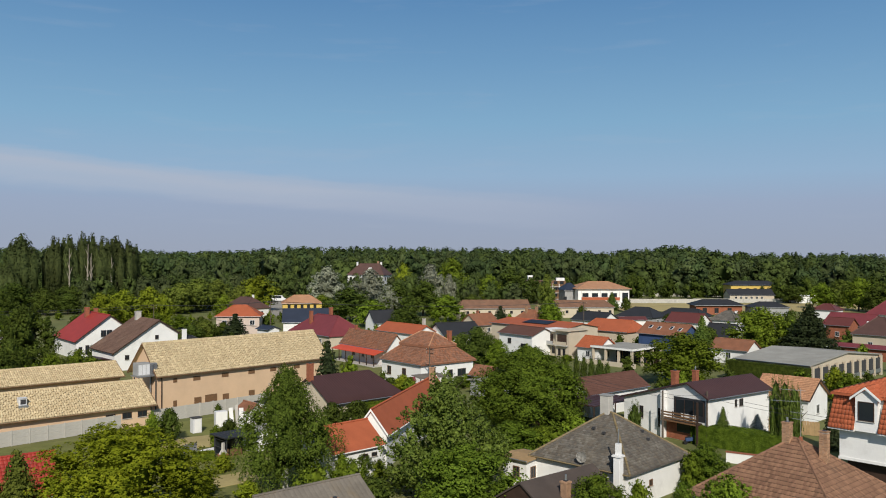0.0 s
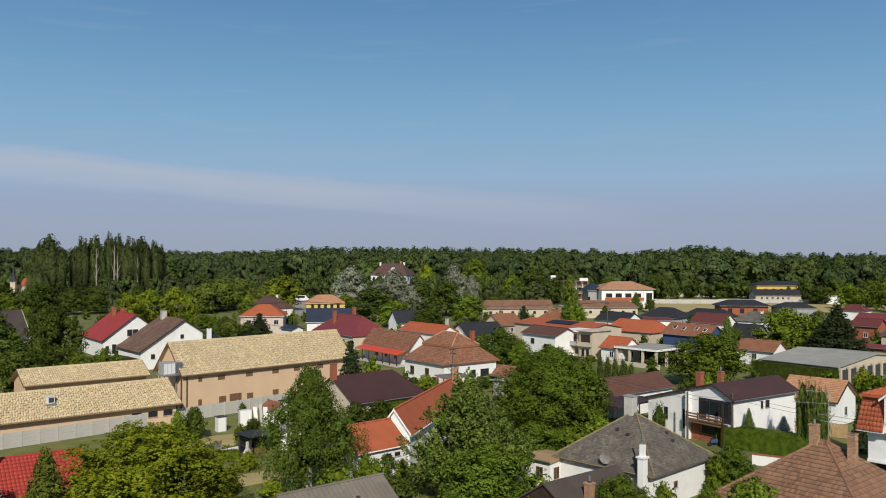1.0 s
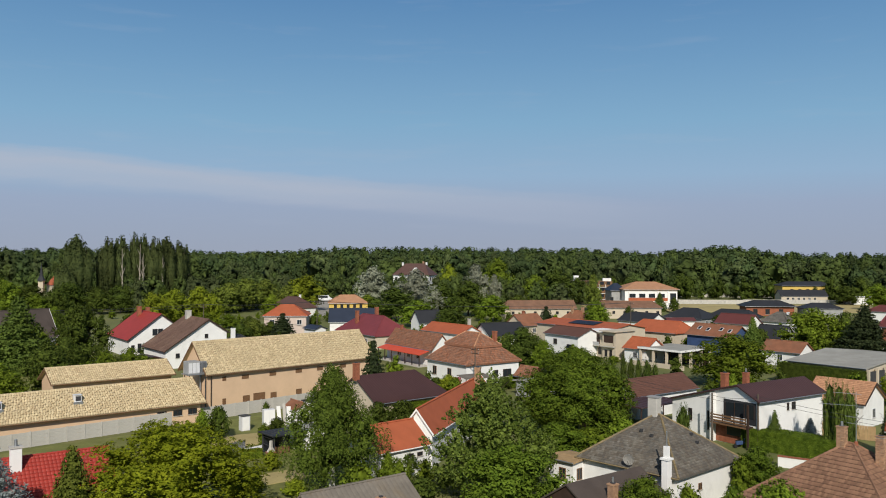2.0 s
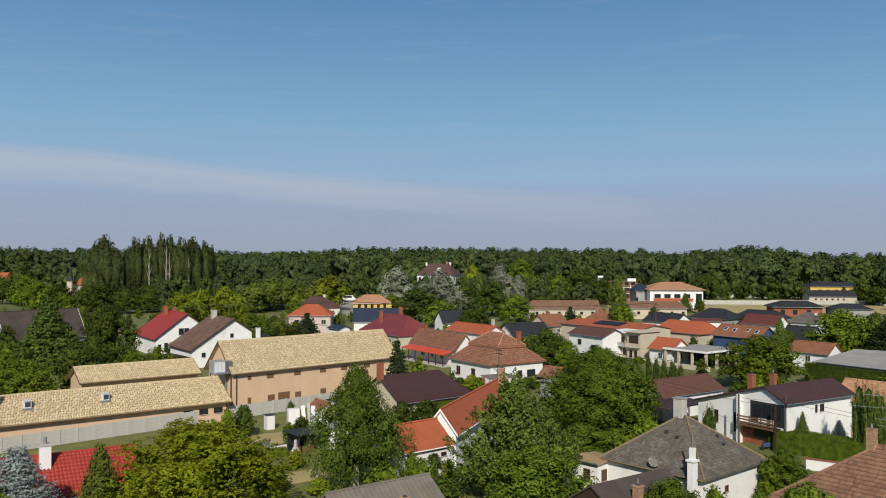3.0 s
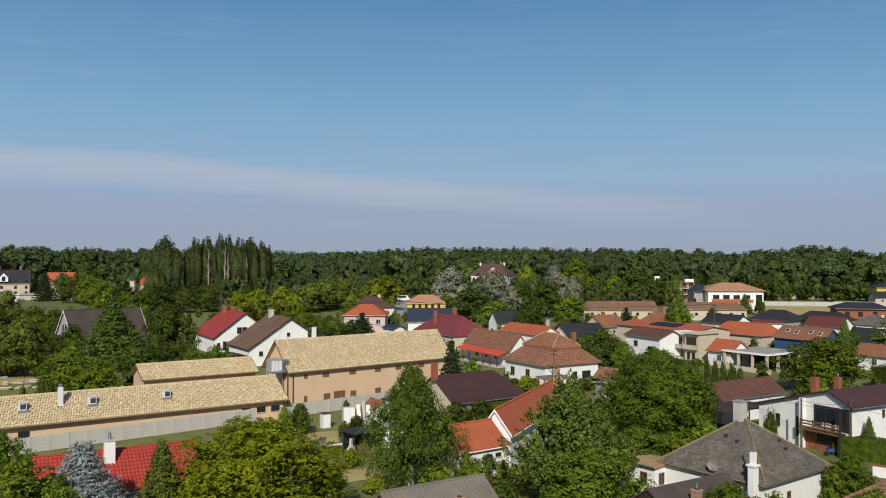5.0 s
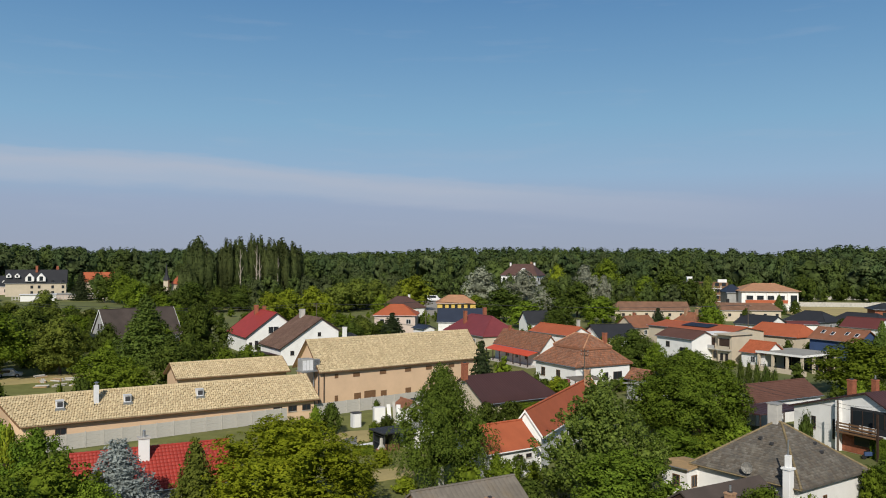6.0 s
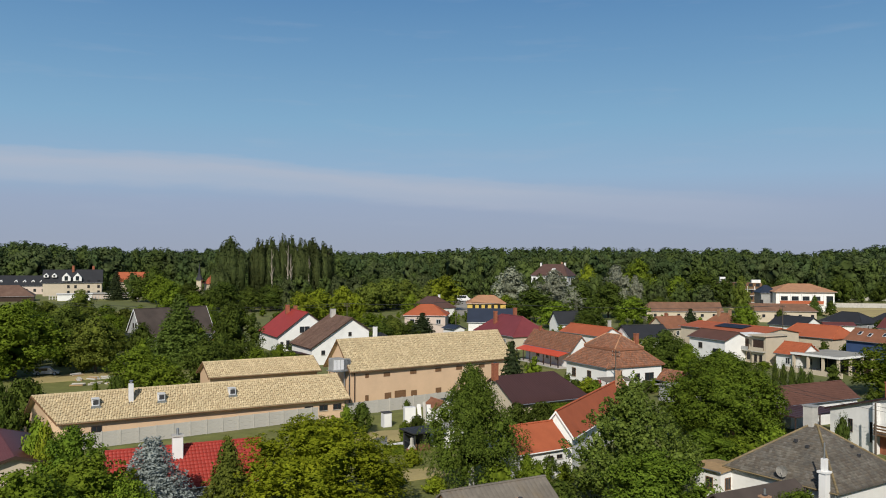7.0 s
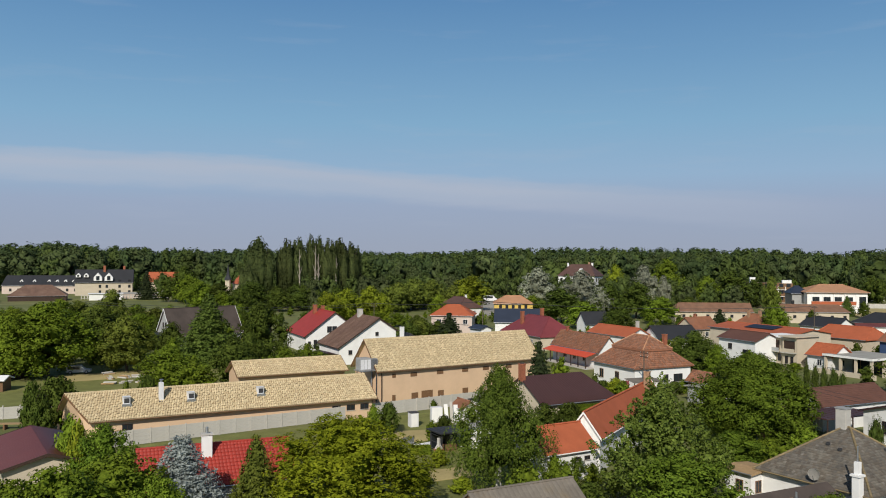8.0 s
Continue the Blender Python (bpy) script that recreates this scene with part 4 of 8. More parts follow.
house("dark_maroon_house", "beige house with a dark maroon hip roof", 105.1, 200.9, -50, 9.0, 13.0, 4.0, 7.9, "beige", "tile_brown", "plain", 0.8)
house("brown_gabled_house", "low white house with a brown tile roof", 23.5, 121.4, 40.1, 13.6, 6.0, 3.1, 5.0, "white", "tile_russet", "fine", over=0.3)
house("white_two_storey_house", "white two-storey house with a shallow brown sheet roof and a balcony", 34.4, 104.0, 36.6, 13.4, 6.3, 5.5, 7.1, "white", "sheet_brown", "rib", over=0.45, cap=False, cut=(10.4, 4.1),
      chimneys=[(-5.8, 2.3, 8.2, 0.7, "brick"), (-1.8, 2.3, 7.95, 0.6, "brick", 1)],
      windows=[("-y", -0.7, 4.0, 0.4, 0.9), ("-y", 0.4, 4.0, 0.75, 0.9), ("-x", -7.1, 1.8, 0.6, 1.5), ("-x", -4.1, 1.1, 0.75, 2.3)])
house("clay_gabled_house", "white gabled house with a clay tile roof", 47.9, 115.3, -43.9, 7.9, 7.9, 3.3, 5.7, "white", "tile_peach", "plain", trim="wood_dark")
house("slate_hip_house", "white house with a weathered grey slate hip roof", 16.0, 80.1, -43.7, 11.0, 11.0, 3.2, 7.2, "white", "tile_grey", "slate", 0.95, over=0.45, cap_mat="ochre", trim="ochre",
      windows=[("+x", -3.4, 1.4, 0.5, 0.6, "wood"), ("+x", -1.2, 1.4, 0.6, 0.6, "wood")])
house("clay_pyramid_house", "house with an old clay tile pyramid roof", 28.0, 66.5, -48, 12.5, 12.5, 3.2, 7.7, "beige", "tile_old", "course", 0.97, over=0.4)
house("maroon_low_house", "beige house with a shallow maroon sheet gable roof", -56.8, 67.7, -44, 14.4, 8.0, 3.5, 4.6, "beige", "sheet_maroon", "rib", over=0.5, cap=False, trim="wood_dark")
house("red_tiled_house", "low house with a bright red tile roof", -37.6, 66.4, 38, 13.0, 8.0, 2.9, 5.6, "white", "tile_red", "roll", over=0.3)
house("grey_cottage", "pale gabled cottage with a dark grey roof and a porch", -109.0, 185.4, 59.3, 19.3, 8.6, 2.8, 9.3, "grey", "sheet_umber", None, windows=[("-x", -0.7, 4.8, 0.6, 1.2), ("-x", 0.5, 4.8, 0.6, 1.2)], trim="white")
house("flat_roofed_workshop", "wide workshop with a pale grey felt roof", 67.9, 155.5, -49.7, 14.4, 28.2, 3.9, 5.2, "beige", "flat_grey", None, category="building", cap=False)

# ---------------------------------------------------------------- trees
tree("broad_tree", "wide yellow-green deciduous tree in a garden", "near_b", "leaf_yellow", -24.7, 64.4, 9.3, 7.7, 0.08)
tree("cypress_tree", "dense dark conifer in a garden", "spruce", "leaf_olive", -30.0, 59.2, 8.6, 3.4, 0.02)
tree("blue_spruce", "silvery blue spruce tree in a garden", "spruce_near", "needle_blue", -35.1, 57.1, 8.7, 5.6, 0.02)
tree("walnut_tree", "low spreading walnut tree with large leaves", "near_t", "leaf", -37.3, 52.0, 8.2, 4.7, 0.1)
tree("walnut_tree", "low spreading walnut tree with large leaves", "near_t", "leaf", -37.9, 46.5, 8.6, 4.5, 0.1)
tree("walnut_tree", "low spreading walnut tree with large leaves", "near_t", "leaf", -38.6, 43.3, 8.6, 3.3, 0.1)
tree("walnut_tree", "low spreading walnut tree with large leaves", "near_t", "leaf", -32.6, 50.4, 7.3, 2.8, 0.1)
tree("deciduous_tree", "dark green deciduous tree between the houses", "far_a", "leaf_dark", -225.3, 354.5, 12.1, 7.1, 0.08)
tree("deciduous_tree", "bright green deciduous tree behind the roofs", "far_a", "leaf", -207.3, 342.1, 13.8, 8.1, 0.08)
tree("spruce_tree", "dark green spruce tree", "fir", "needle", -244.5, 365.8, 15.0, 6.0, 0.03)
tree("deciduous_tree", "dark green deciduous tree between the houses", "far_a", "leaf_dark", -196.5, 348.4, 9.8, 8.1, 0.08)
tree("deciduous_tree", "olive green deciduous tree along the street", "far_b", "leaf_olive", -175.7, 243.2, 10.9, 5.1, 0.04)
tree("garden_shrub", "rounded green shrub in a garden", "bush", "leaf", -52.0, 66.0, 7.6, 1.8, 0.02, category="shrub")
tree("garden_tree", "leafy green garden tree between the houses", "near_s", "leaf_deep", -47.4, 64.5, 7.3, 3.0, 0.1)
tree("garden_shrub", "light yellow-green shrub in a garden", "bush", "leaf_lime", -50.2, 64.8, 7.4, 1.1, 0.02, category="shrub")
tree("birch_tree", "birch tree with drooping twigs and pale bark", "birch", "leaf_birch", -14.4, 77.7, 12.3, 5.1, 0.1, "bark_birch")
tree("maple_tree", "dense maple tree with glossy pale green leaves", "near_c", "leaf_pale", 0.1, 77.0, 11.9, 6.0, 0.04)
tree("garden_tree", "leafy green garden tree between the houses", "near_s", "leaf_deep", 2.1, 70.0, 6.7, 4.4, 0.1)
tree("lime_tree", "large dense deciduous tree with bright green leaves", "near_a", "leaf_deep", 10.7, 101.4, 11.5, 7.1, 0.08)
tree("garden_tree", "leafy green garden tree between the houses", "near_s", "leaf_deep", 7.5, 91.7, 4.2, 3.7, 0.1)
tree("garden_shrub", "rounded green shrub in a garden", "bush", "leaf", 11.9, 87.2, 4.5, 2.7, 0.02, category="shrub")
tree("garden_shrub", "rounded green shrub in a garden", "bush", "leaf", 15.1, 94.8, 4.2, 1.9, 0.02, category="shrub")
tree("garden_shrub", "dark green rounded shrub in a garden", "bush_b", "leaf_dark", -13.4, 103.1, 4.1, 2.1, 0.02, category="shrub")
tree("garden_shrub", "dark green rounded shrub in a garden", "bush_b", "leaf_dark", -10.7, 105.5, 4.0, 2.1, 0.02, category="shrub")
tree("garden_shrub", "dark green rounded shrub in a garden", "bush_b", "leaf_dark", -24.9, 97.9, 3.0, 1.3, 0.02, category="shrub")
tree("garden_shrub", "rounded green shrub in a garden", "bush", "leaf", -26.0, 96.5, 2.6, 1.0, 0.02, category="shrub")
tree("garden_shrub", "dark green rounded shrub in a garden", "bush_b", "leaf_dark", -32.2, 98.9, 4.1, 1.4, 0.02, category="shrub")
tree("garden_shrub", "rounded green shrub in a garden", "bush", "leaf", -33.3, 96.4, 4.2, 1.2, 0.02, category="shrub")
tree("garden_shrub", "light yellow-green shrub in a garden", "bush", "leaf_lime", -22.2, 85.2, 2.1, 1.2, 0.02, category="shrub")
tree("garden_shrub", "dark green rounded shrub in a garden", "bush_b", "leaf_dark", -21.9, 77.0, 2.2, 1.3, 0.02, category="shrub")
tree("garden_shrub", "light yellow-green shrub in a garden", "bush", "leaf_lime", -17.5, 76.0, 1.7, 1.3, 0.02, category="shrub")
tree("garden_shrub", "dark green rounded shrub in a garden", "bush_b", "leaf_dark", -8.0, 83.6, 2.6, 1.1, 0.02, category="shrub")
tree("garden_shrub", "rounded green shrub in a garden", "bush", "leaf", -6.1, 81.8, 2.3, 1.1, 0.02, category="shrub")
tree("garden_shrub", "rounded green shrub in a garden", "bush", "leaf", -9.5, 79.4, 3.5, 1.1, 0.02, category="shrub")
tree("garden_shrub", "rounded green shrub in a garden", "bush", "leaf", -10.4, 69.2, 5.0, 2.1, 0.02, category="shrub")
tree("garden_shrub", "rounded green shrub in a garden", "bush", "leaf", -7.6, 71.6, 4.8, 1.7, 0.02, category="shrub")
tree("garden_shrub", "dark green rounded shrub in a garden", "bush_b", "leaf_dark", -5.7, 69.8, 3.7, 2.1, 0.02, category="shrub")
tree("spruce_tree", "dark green spruce tree", "fir", "needle", -17.1, 124.8, 10.0, 3.0, 0.03)
tree("deciduous_tree", "bright green deciduous tree behind the roofs", "near_s", "leaf", 41.3, 144.2, 9.3, 7.3, 0.08)
tree("thuja_tree", "narrow columnar thuja in a row", "thuja", "thuja", 22.4, 140.2, 6.4, 0.6, 0.02, group="thujas in a row")
tree("thuja_tree", "narrow columnar thuja in a row", "thuja", "thuja", 23.6, 140.0, 6.2, 0.6, 0.02, group="thujas in a row")
tree("thuja_tree", "narrow columnar thuja in a row", "thuja", "thuja", 24.6, 138.8, 6.1, 0.6, 0.02, group="thujas in a row")
tree("thuja_tree", "narrow columnar thuja in a row", "thuja", "thuja", 25.7, 137.6, 6.1, 0.6, 0.02, group="thujas in a row")
tree("thuja_tree", "narrow columnar thuja in a row", "thuja", "thuja", 26.8, 136.4, 5.5, 0.6, 0.02, group="thujas in a row")
tree("deciduous_tree", "dark green deciduous tree between the houses", "near_s", "leaf_dark", 6.7, 162.9, 8.6, 4.9, 0.08)
tree("deciduous_tree", "olive green deciduous tree along the street", "mid_b", "leaf_olive", 3.6, 168.0, 6.8, 3.4, 0.04)
tree("deciduous_tree", "bright green deciduous tree behind the roofs", "mid_d", "leaf", 10.4, 159.7, 6.5, 2.7, 0.08)
tree("deciduous_tree", "bright green deciduous tree behind the roofs", "near_s", "leaf", 69.0, 182.4, 11.6, 7.6, 0.08)
tree("spruce_tree", "broad old dark green spruce tree", "spruce", "needle", 76.1, 174.1, 13.0, 8.0, 0.03)
tree("deciduous_tree", "dark green deciduous tree between the houses", "mid_a", "leaf_dark", 76.7, 184.7, 10.8, 4.0, 0.08)
tree("cypress_tree", "dense dark conifer in a garden", "spruce", "thuja", 56.1, 181.5, 9.9, 3.6, 0.02)
tree("thuja_tree", "narrow columnar thuja in a row", "thuja", "thuja", 37.3, 93.8, 9.4, 0.9, 0.02, group="thujas in a row")
tree("thuja_tree", "narrow columnar thuja in a row", "thuja", "thuja", 37.8, 92.6, 9.4, 0.9, 0.02, group="thujas in a row")
tree("thuja_tree", "narrow columnar thuja in a row", "thuja", "thuja", 38.7, 92.2, 8.8, 0.9, 0.02, group="thujas in a row")
tree("cypress_tree", "dense dark conifer in a garden", "spruce", "thuja", 32.8, 98.1, 4.8, 1.4, 0.02)
tree("blue_spruce", "silvery blue spruce tree in a garden", "spruce", "needle_blue", 37.6, 100.2, 3.5, 1.7, 0.02)
tree("garden_tree", "leafy green garden tree between the houses", "near_s", "leaf_deep", 25.2, 80.1, 4.4, 2.7, 0.1)
tree("thuja_tree", "narrow columnar thuja in a row", "thuja", "thuja", 22.1, 96.5, 5.9, 0.85, 0.02, group="thujas in a row")
tree("garden_shrub", "rounded green shrub in a garden", "bush", "leaf", 23.4, 78.6, 3.9, 1.4, 0.02, category="shrub")
tree("garden_shrub", "light yellow-green shrub in a garden", "bush", "leaf_lime", 60.2, 128.6, 5.4, 2.9, 0.02, category="shrub")
tree("spruce_tree", "dark green spruce tree", "fir", "needle", 44.6, 96.2, 6.0, 1.3, 0.03)
tree("deciduous_tree", "bright green deciduous tree behind the roofs", "mid_d", "leaf", 61.2, 125.9, 4.9, 2.4, 0.08)
tree("garden_tree", "leafy green garden tree between the houses", "near_s", "leaf_deep", 12.1, 64.9, 5.4, 2.8, 0.1)
tree("walnut_tree", "low spreading walnut tree with large leaves", "near_t", "leaf", 19.7, 57.7, 7.1, 3.3, 0.1)
tree("garden_shrub", "rounded green shrub in a garden", "bush", "leaf", 14.6, 62.3, 5.6, 1.5, 0.02, category="shrub")
tree("garden_tree", "leafy green garden tree between the houses", "near_s", "leaf_deep", 17.1, 59.6, 6.3, 1.7, 0.1)
tree("deciduous_tree", "dark green deciduous tree between the houses", "near_s", "leaf_dark", -77.0, 153.9, 13.4, 6.0, 0.05)
tree("cypress_tree", "dense dark conifer in a garden", "spruce", "thuja", -87.2, 151.7, 15.0, 8.0, 0.02)
tree("deciduous_tree", "bright green deciduous tree behind the roofs", "near_s", "leaf", -107.1, 129.5, 13.7, 8.8, 0.08)
tree("deciduous_tree", "dark green deciduous tree between the houses", "near_s", "leaf_dark", -110.1, 148.7, 11.4, 7.5, 0.08)
tree("deciduous_tree", "olive green deciduous tree along the street", "near_s", "leaf_olive", -97.5, 139.3, 10.6, 6.3, 0.04)
tree("deciduous_tree", "bright green deciduous tree behind the roofs", "near_s", "leaf", -109.6, 123.4, 11.9, 6.1, 0.08)
tree("deciduous_tree", "bright green deciduous tree behind the roofs", "near_s", "leaf", -75.0, 118.2, 7.8, 5.7, 0.08)
tree("deciduous_tree", "dark green deciduous tree between the houses", "mid_a", "leaf_dark", -68.8, 127.7, 8.4, 4.4, 0.08)
tree("deciduous_tree", "bright green deciduous tree behind the roofs", "mid_d", "leaf", -67.6, 113.4, 6.1, 4.0, 0.08)
tree("deciduous_tree", "olive green deciduous tree along the street", "mid_b", "leaf_olive", -57.9, 127.5, 6.6, 3.3, 0.04)
tree("deciduous_tree", "bright green deciduous tree behind the roofs", "mid_d", "leaf", -52.9, 127.4, 6.6, 2.8, 0.08)
tree("garden_shrub", "rounded green shrub in a garden", "bush", "leaf", -60.3, 124.1, 6.0, 2.8, 0.02, category="shrub")
tree("garden_shrub", "dark green rounded shrub in a garden", "bush_b", "leaf_dark", -72.9, 90.3, 7.0, 2.9, 0.02, category="shrub")
tree("garden_shrub", "dark green rounded shrub in a garden", "bush_b", "leaf_dark", -69.4, 82.8, 6.5, 1.8, 0.02, category="shrub")
tree("garden_shrub", "dark green rounded shrub in a garden", "bush_b", "leaf_dark", -67.7, 101.5, 5.8, 1.6, 0.02, category="shrub")
tree("garden_shrub", "rounded green shrub in a garden", "bush", "leaf", -69.9, 100.0, 5.2, 0.8, 0.02, category="shrub")
tree("garden_shrub", "dark green rounded shrub in a garden", "bush_b", "leaf_dark", -69.9, 82.3, 7.7, 1.5, 0.02, category="shrub")
tree("deciduous_tree", "dark green deciduous tree between the houses", "mid_a", "leaf_dark", -68.6, 133.4, 8.8, 3.0, 0.08)
tree("deciduous_tree", "bright green deciduous tree behind the roofs", "mid_d", "leaf", -59.2, 126.8, 7.3, 3.3, 0.08)
tree("deciduous_tree", "dark green deciduous tree between the houses", "mid_a", "leaf_dark", -61.6, 206.0, 5.1, 3.6, 0.08)
tree("deciduous_tree", "olive green deciduous tree along the street", "mid_b", "leaf_olive", -62.4, 221.4, 5.3, 3.5, 0.04)
tree("deciduous_tree", "bright green deciduous tree behind the roofs", "far_a", "leaf", -84.0, 245.2, 5.4, 3.8, 0.08)
tree("deciduous_tree", "bright green deciduous tree behind the roofs", "far_a", "leaf", -78.4, 250.0, 4.6, 3.8, 0.08)
tree("deciduous_tree", "dark green deciduous tree between the houses", "mid_a", "leaf_dark", -50.0, 236.8, 5.3, 2.4, 0.08)
tree("deciduous_tree", "bright green deciduous tree behind the roofs", "far_a", "leaf", -103.5, 270.1, 5.9, 2.9, 0.08)
tree("deciduous_tree", "bright green deciduous tree behind the roofs", "far_a", "leaf", -100.5, 274.2, 5.0, 2.9, 0.08)
tree("deciduous_tree", "bright green deciduous tree behind the roofs", "far_a", "leaf", -97.4, 278.3, 5.3, 2.9, 0.08)
tree("deciduous_tree", "bright green deciduous tree behind the roofs", "mid_d", "leaf", -60.0, 137.5, 6.7, 2.5, 0.08)
tree("deciduous_tree", "dark green deciduous tree between the houses", "mid_a", "leaf_dark", -57.3, 136.5, 5.7, 2.2, 0.08)
tree("deciduous_tree", "bright green deciduous tree behind the roofs", "near_s", "leaf", -151.8, 172.8, 9.2, 7.0, 0.08)
tree("deciduous_tree", "bright green deciduous tree behind the roofs", "near_s", "leaf", -150.4, 187.1, 7.9, 8.9, 0.08)
tree("deciduous_tree", "olive green deciduous tree along the street", "near_s", "leaf_olive", -138.7, 189.7, 6.2, 7.1, 0.04)
tree("deciduous_tree", "bright green deciduous tree behind the roofs", "near_s", "leaf", -137.5, 202.8, 6.1, 5.8, 0.08)
tree("deciduous_tree", "bright green deciduous tree behind the roofs", "mid_d", "leaf", -111.9, 183.6, 7.2, 4.3, 0.08)
tree("deciduous_tree", "bright green deciduous tree behind the roofs", "far_b", "leaf", -165.5, 197.2, 8.6, 5.5, 0.04)
tree("deciduous_tree", "bright green deciduous tree behind the roofs", "far_a", "leaf", -180.9, 224.3, 8.7, 6.0, 0.04)
tree("deciduous_tree", "olive green deciduous tree along the street", "far_c", "leaf_olive", -180.2, 232.7, 7.6, 5.5, 0.04)
tree("deciduous_tree", "olive green deciduous tree along the street", "far_b", "leaf_olive", -165.0, 222.1, 7.5, 5.0, 0.04)
tree("deciduous_tree", "olive green deciduous tree along the street", "far_c", "leaf_olive", -155.1, 218.5, 7.2, 5.0, 0.04)
tree("deciduous_tree", "bright green deciduous tree behind the roofs", "far_a", "leaf", -157.3, 230.3, 7.0, 5.0, 0.04)
tree("deciduous_tree", "olive green deciduous tree along the street", "far_c", "leaf_olive", -142.5, 217.5, 7.0, 4.6, 0.04)
tree("deciduous_tree", "dark green deciduous tree between the houses", "far_a", "leaf_dark", -158.2, 180.5, 6.3, 4.5, 0.04)
tree("deciduous_tree", "dark green deciduous tree between the houses", "far_b", "leaf_dark", -216.1, 352.6, 17.3, 8.5, 0.04)
tree("deciduous_tree", "bright green deciduous tree behind the roofs", "far_c", "leaf", -185.7, 313.9, 12.7, 6.5, 0.04)
tree("deciduous_tree", "bright green deciduous tree behind the roofs", "far_a", "leaf", -150.2, 271.3, 9.4, 6.0, 0.04)
tree("deciduous_tree", "dark green deciduous tree between the houses", "far_c", "leaf_dark", -154.1, 290.9, 10.1, 5.5, 0.04)
tree("garden_shrub", "dark green rounded shrub in a garden", "bush_b", "leaf_dark", -8.5, 137.0, 2.3, 1.5, 0.02, category="shrub")
tree("garden_shrub", "light yellow-green shrub in a garden", "bush", "leaf_lime", -6.5, 136.3, 2.9, 1.6, 0.02, category="shrub")
tree("garden_shrub", "rounded green shrub in a garden", "bush", "leaf", -5.3, 135.4, 2.6, 1.3, 0.02, category="shrub")
tree("garden_shrub", "dark green rounded shrub in a garden", "bush_b", "leaf_dark", 2.6, 139.5, 2.2, 1.5, 0.02, category="shrub")
tree("garden_shrub", "rounded green shrub in a garden", "bush", "leaf", 4.2, 141.7, 2.3, 1.6, 0.02, category="shrub")
tree("garden_shrub", "dark green rounded shrub in a garden", "bush_b", "leaf_dark", 11.9, 179.0, 2.3, 2.2, 0.02, category="shrub")
tree("garden_shrub", "rounded green shrub in a garden", "bush", "leaf", 16.8, 181.7, 2.1, 2.0, 0.02, category="shrub")
tree("garden_shrub", "dark green rounded shrub in a garden", "bush_b", "leaf_dark", 22.2, 176.3, 1.5, 2.0, 0.02, category="shrub")
tree("garden_shrub", "rounded green shrub in a garden", "bush", "leaf", 26.2, 176.8, 1.5, 1.8, 0.02, category="shrub")
tree("garden_shrub", "dark green rounded shrub in a garden", "bush_b", "leaf_dark", 43.2, 207.3, 4.0, 2.6, 0.02, category="shrub")
tree("garden_shrub", "dark green rounded shrub in a garden", "bush_b", "leaf_dark", 46.7, 207.7, 4.6, 2.8, 0.02, category="shrub")
tree("garden_shrub", "dark green rounded shrub in a garden", "bush_b", "leaf_dark", 44.0, 269.9, 3.7, 3.2, 0.02, category="shrub")
tree("garden_shrub", "rounded green shrub in a garden", "bush", "leaf", 35.6, 268.8, 4.3, 2.8, 0.02, category="shrub")
tree("garden_shrub", "dark green rounded shrub in a garden", "bush_b", "leaf_dark", 70.7, 261.3, 4.6, 2.8, 0.02, category="shrub")
tree("garden_shrub", "rounded green shrub in a garden", "bush", "leaf", 46.7, 197.7, 3.7, 2.0, 0.02, category="shrub")
tree("garden_shrub", "dark green rounded shrub in a garden", "bush_b", "leaf_dark", -18.9, 214.4, 3.3, 2.6, 0.02, category="shrub")
tree("garden_shrub", "dark green rounded shrub in a garden", "bush_b", "leaf_dark", 63.6, 199.8, 5.6, 2.6, 0.02, category="shrub")
tree("lombardy_poplar", "tall columnar dark poplar in a row", "column", "poplar", -181.7, 362.0, 32.7, 8.3, 0.02, group="row of poplars")
tree("lombardy_poplar", "tall columnar dark poplar in a row", "column_b", "poplar", -181.8, 350.7, 19.1, 5.3, 0.02, group="row of poplars")
tree("lombardy_poplar", "tall columnar dark poplar in a row", "column_b", "poplar", -173.2, 373.8, 31.5, 6.2, 0.02, group="row of poplars")
tree("lombardy_poplar", "tall columnar dark poplar in a row", "column", "poplar", -169.7, 378.7, 32.7, 6.3, 0.02, group="row of poplars")
tree("lombardy_poplar", "tall columnar dark poplar in a row", "column_b", "poplar", -165.3, 383.9, 34.0, 4.1, 0.02, group="row of poplars")
tree("lombardy_poplar", "tall columnar dark poplar in a row", "column", "poplar", -163.3, 389.1, 33.8, 4.5, 0.02, group="row of poplars")
tree("lombardy_poplar", "tall columnar dark poplar in a row", "column_b", "poplar", -157.8, 389.2, 31.9, 6.4, 0.02, group="row of poplars")
tree("lombardy_poplar", "tall columnar dark poplar in a row", "column", "poplar", -154.3, 394.9, 32.6, 6.8, 0.02, group="row of poplars")
tree("lombardy_poplar", "tall columnar dark poplar in a row", "column_b", "poplar", -150.8, 400.6, 30.4, 5.7, 0.02, group="row of poplars")
tree("lombardy_poplar", "tall columnar dark poplar in a row", "column", "poplar", -148.8, 405.6, 28.7, 3.5, 0.02, group="row of poplars")
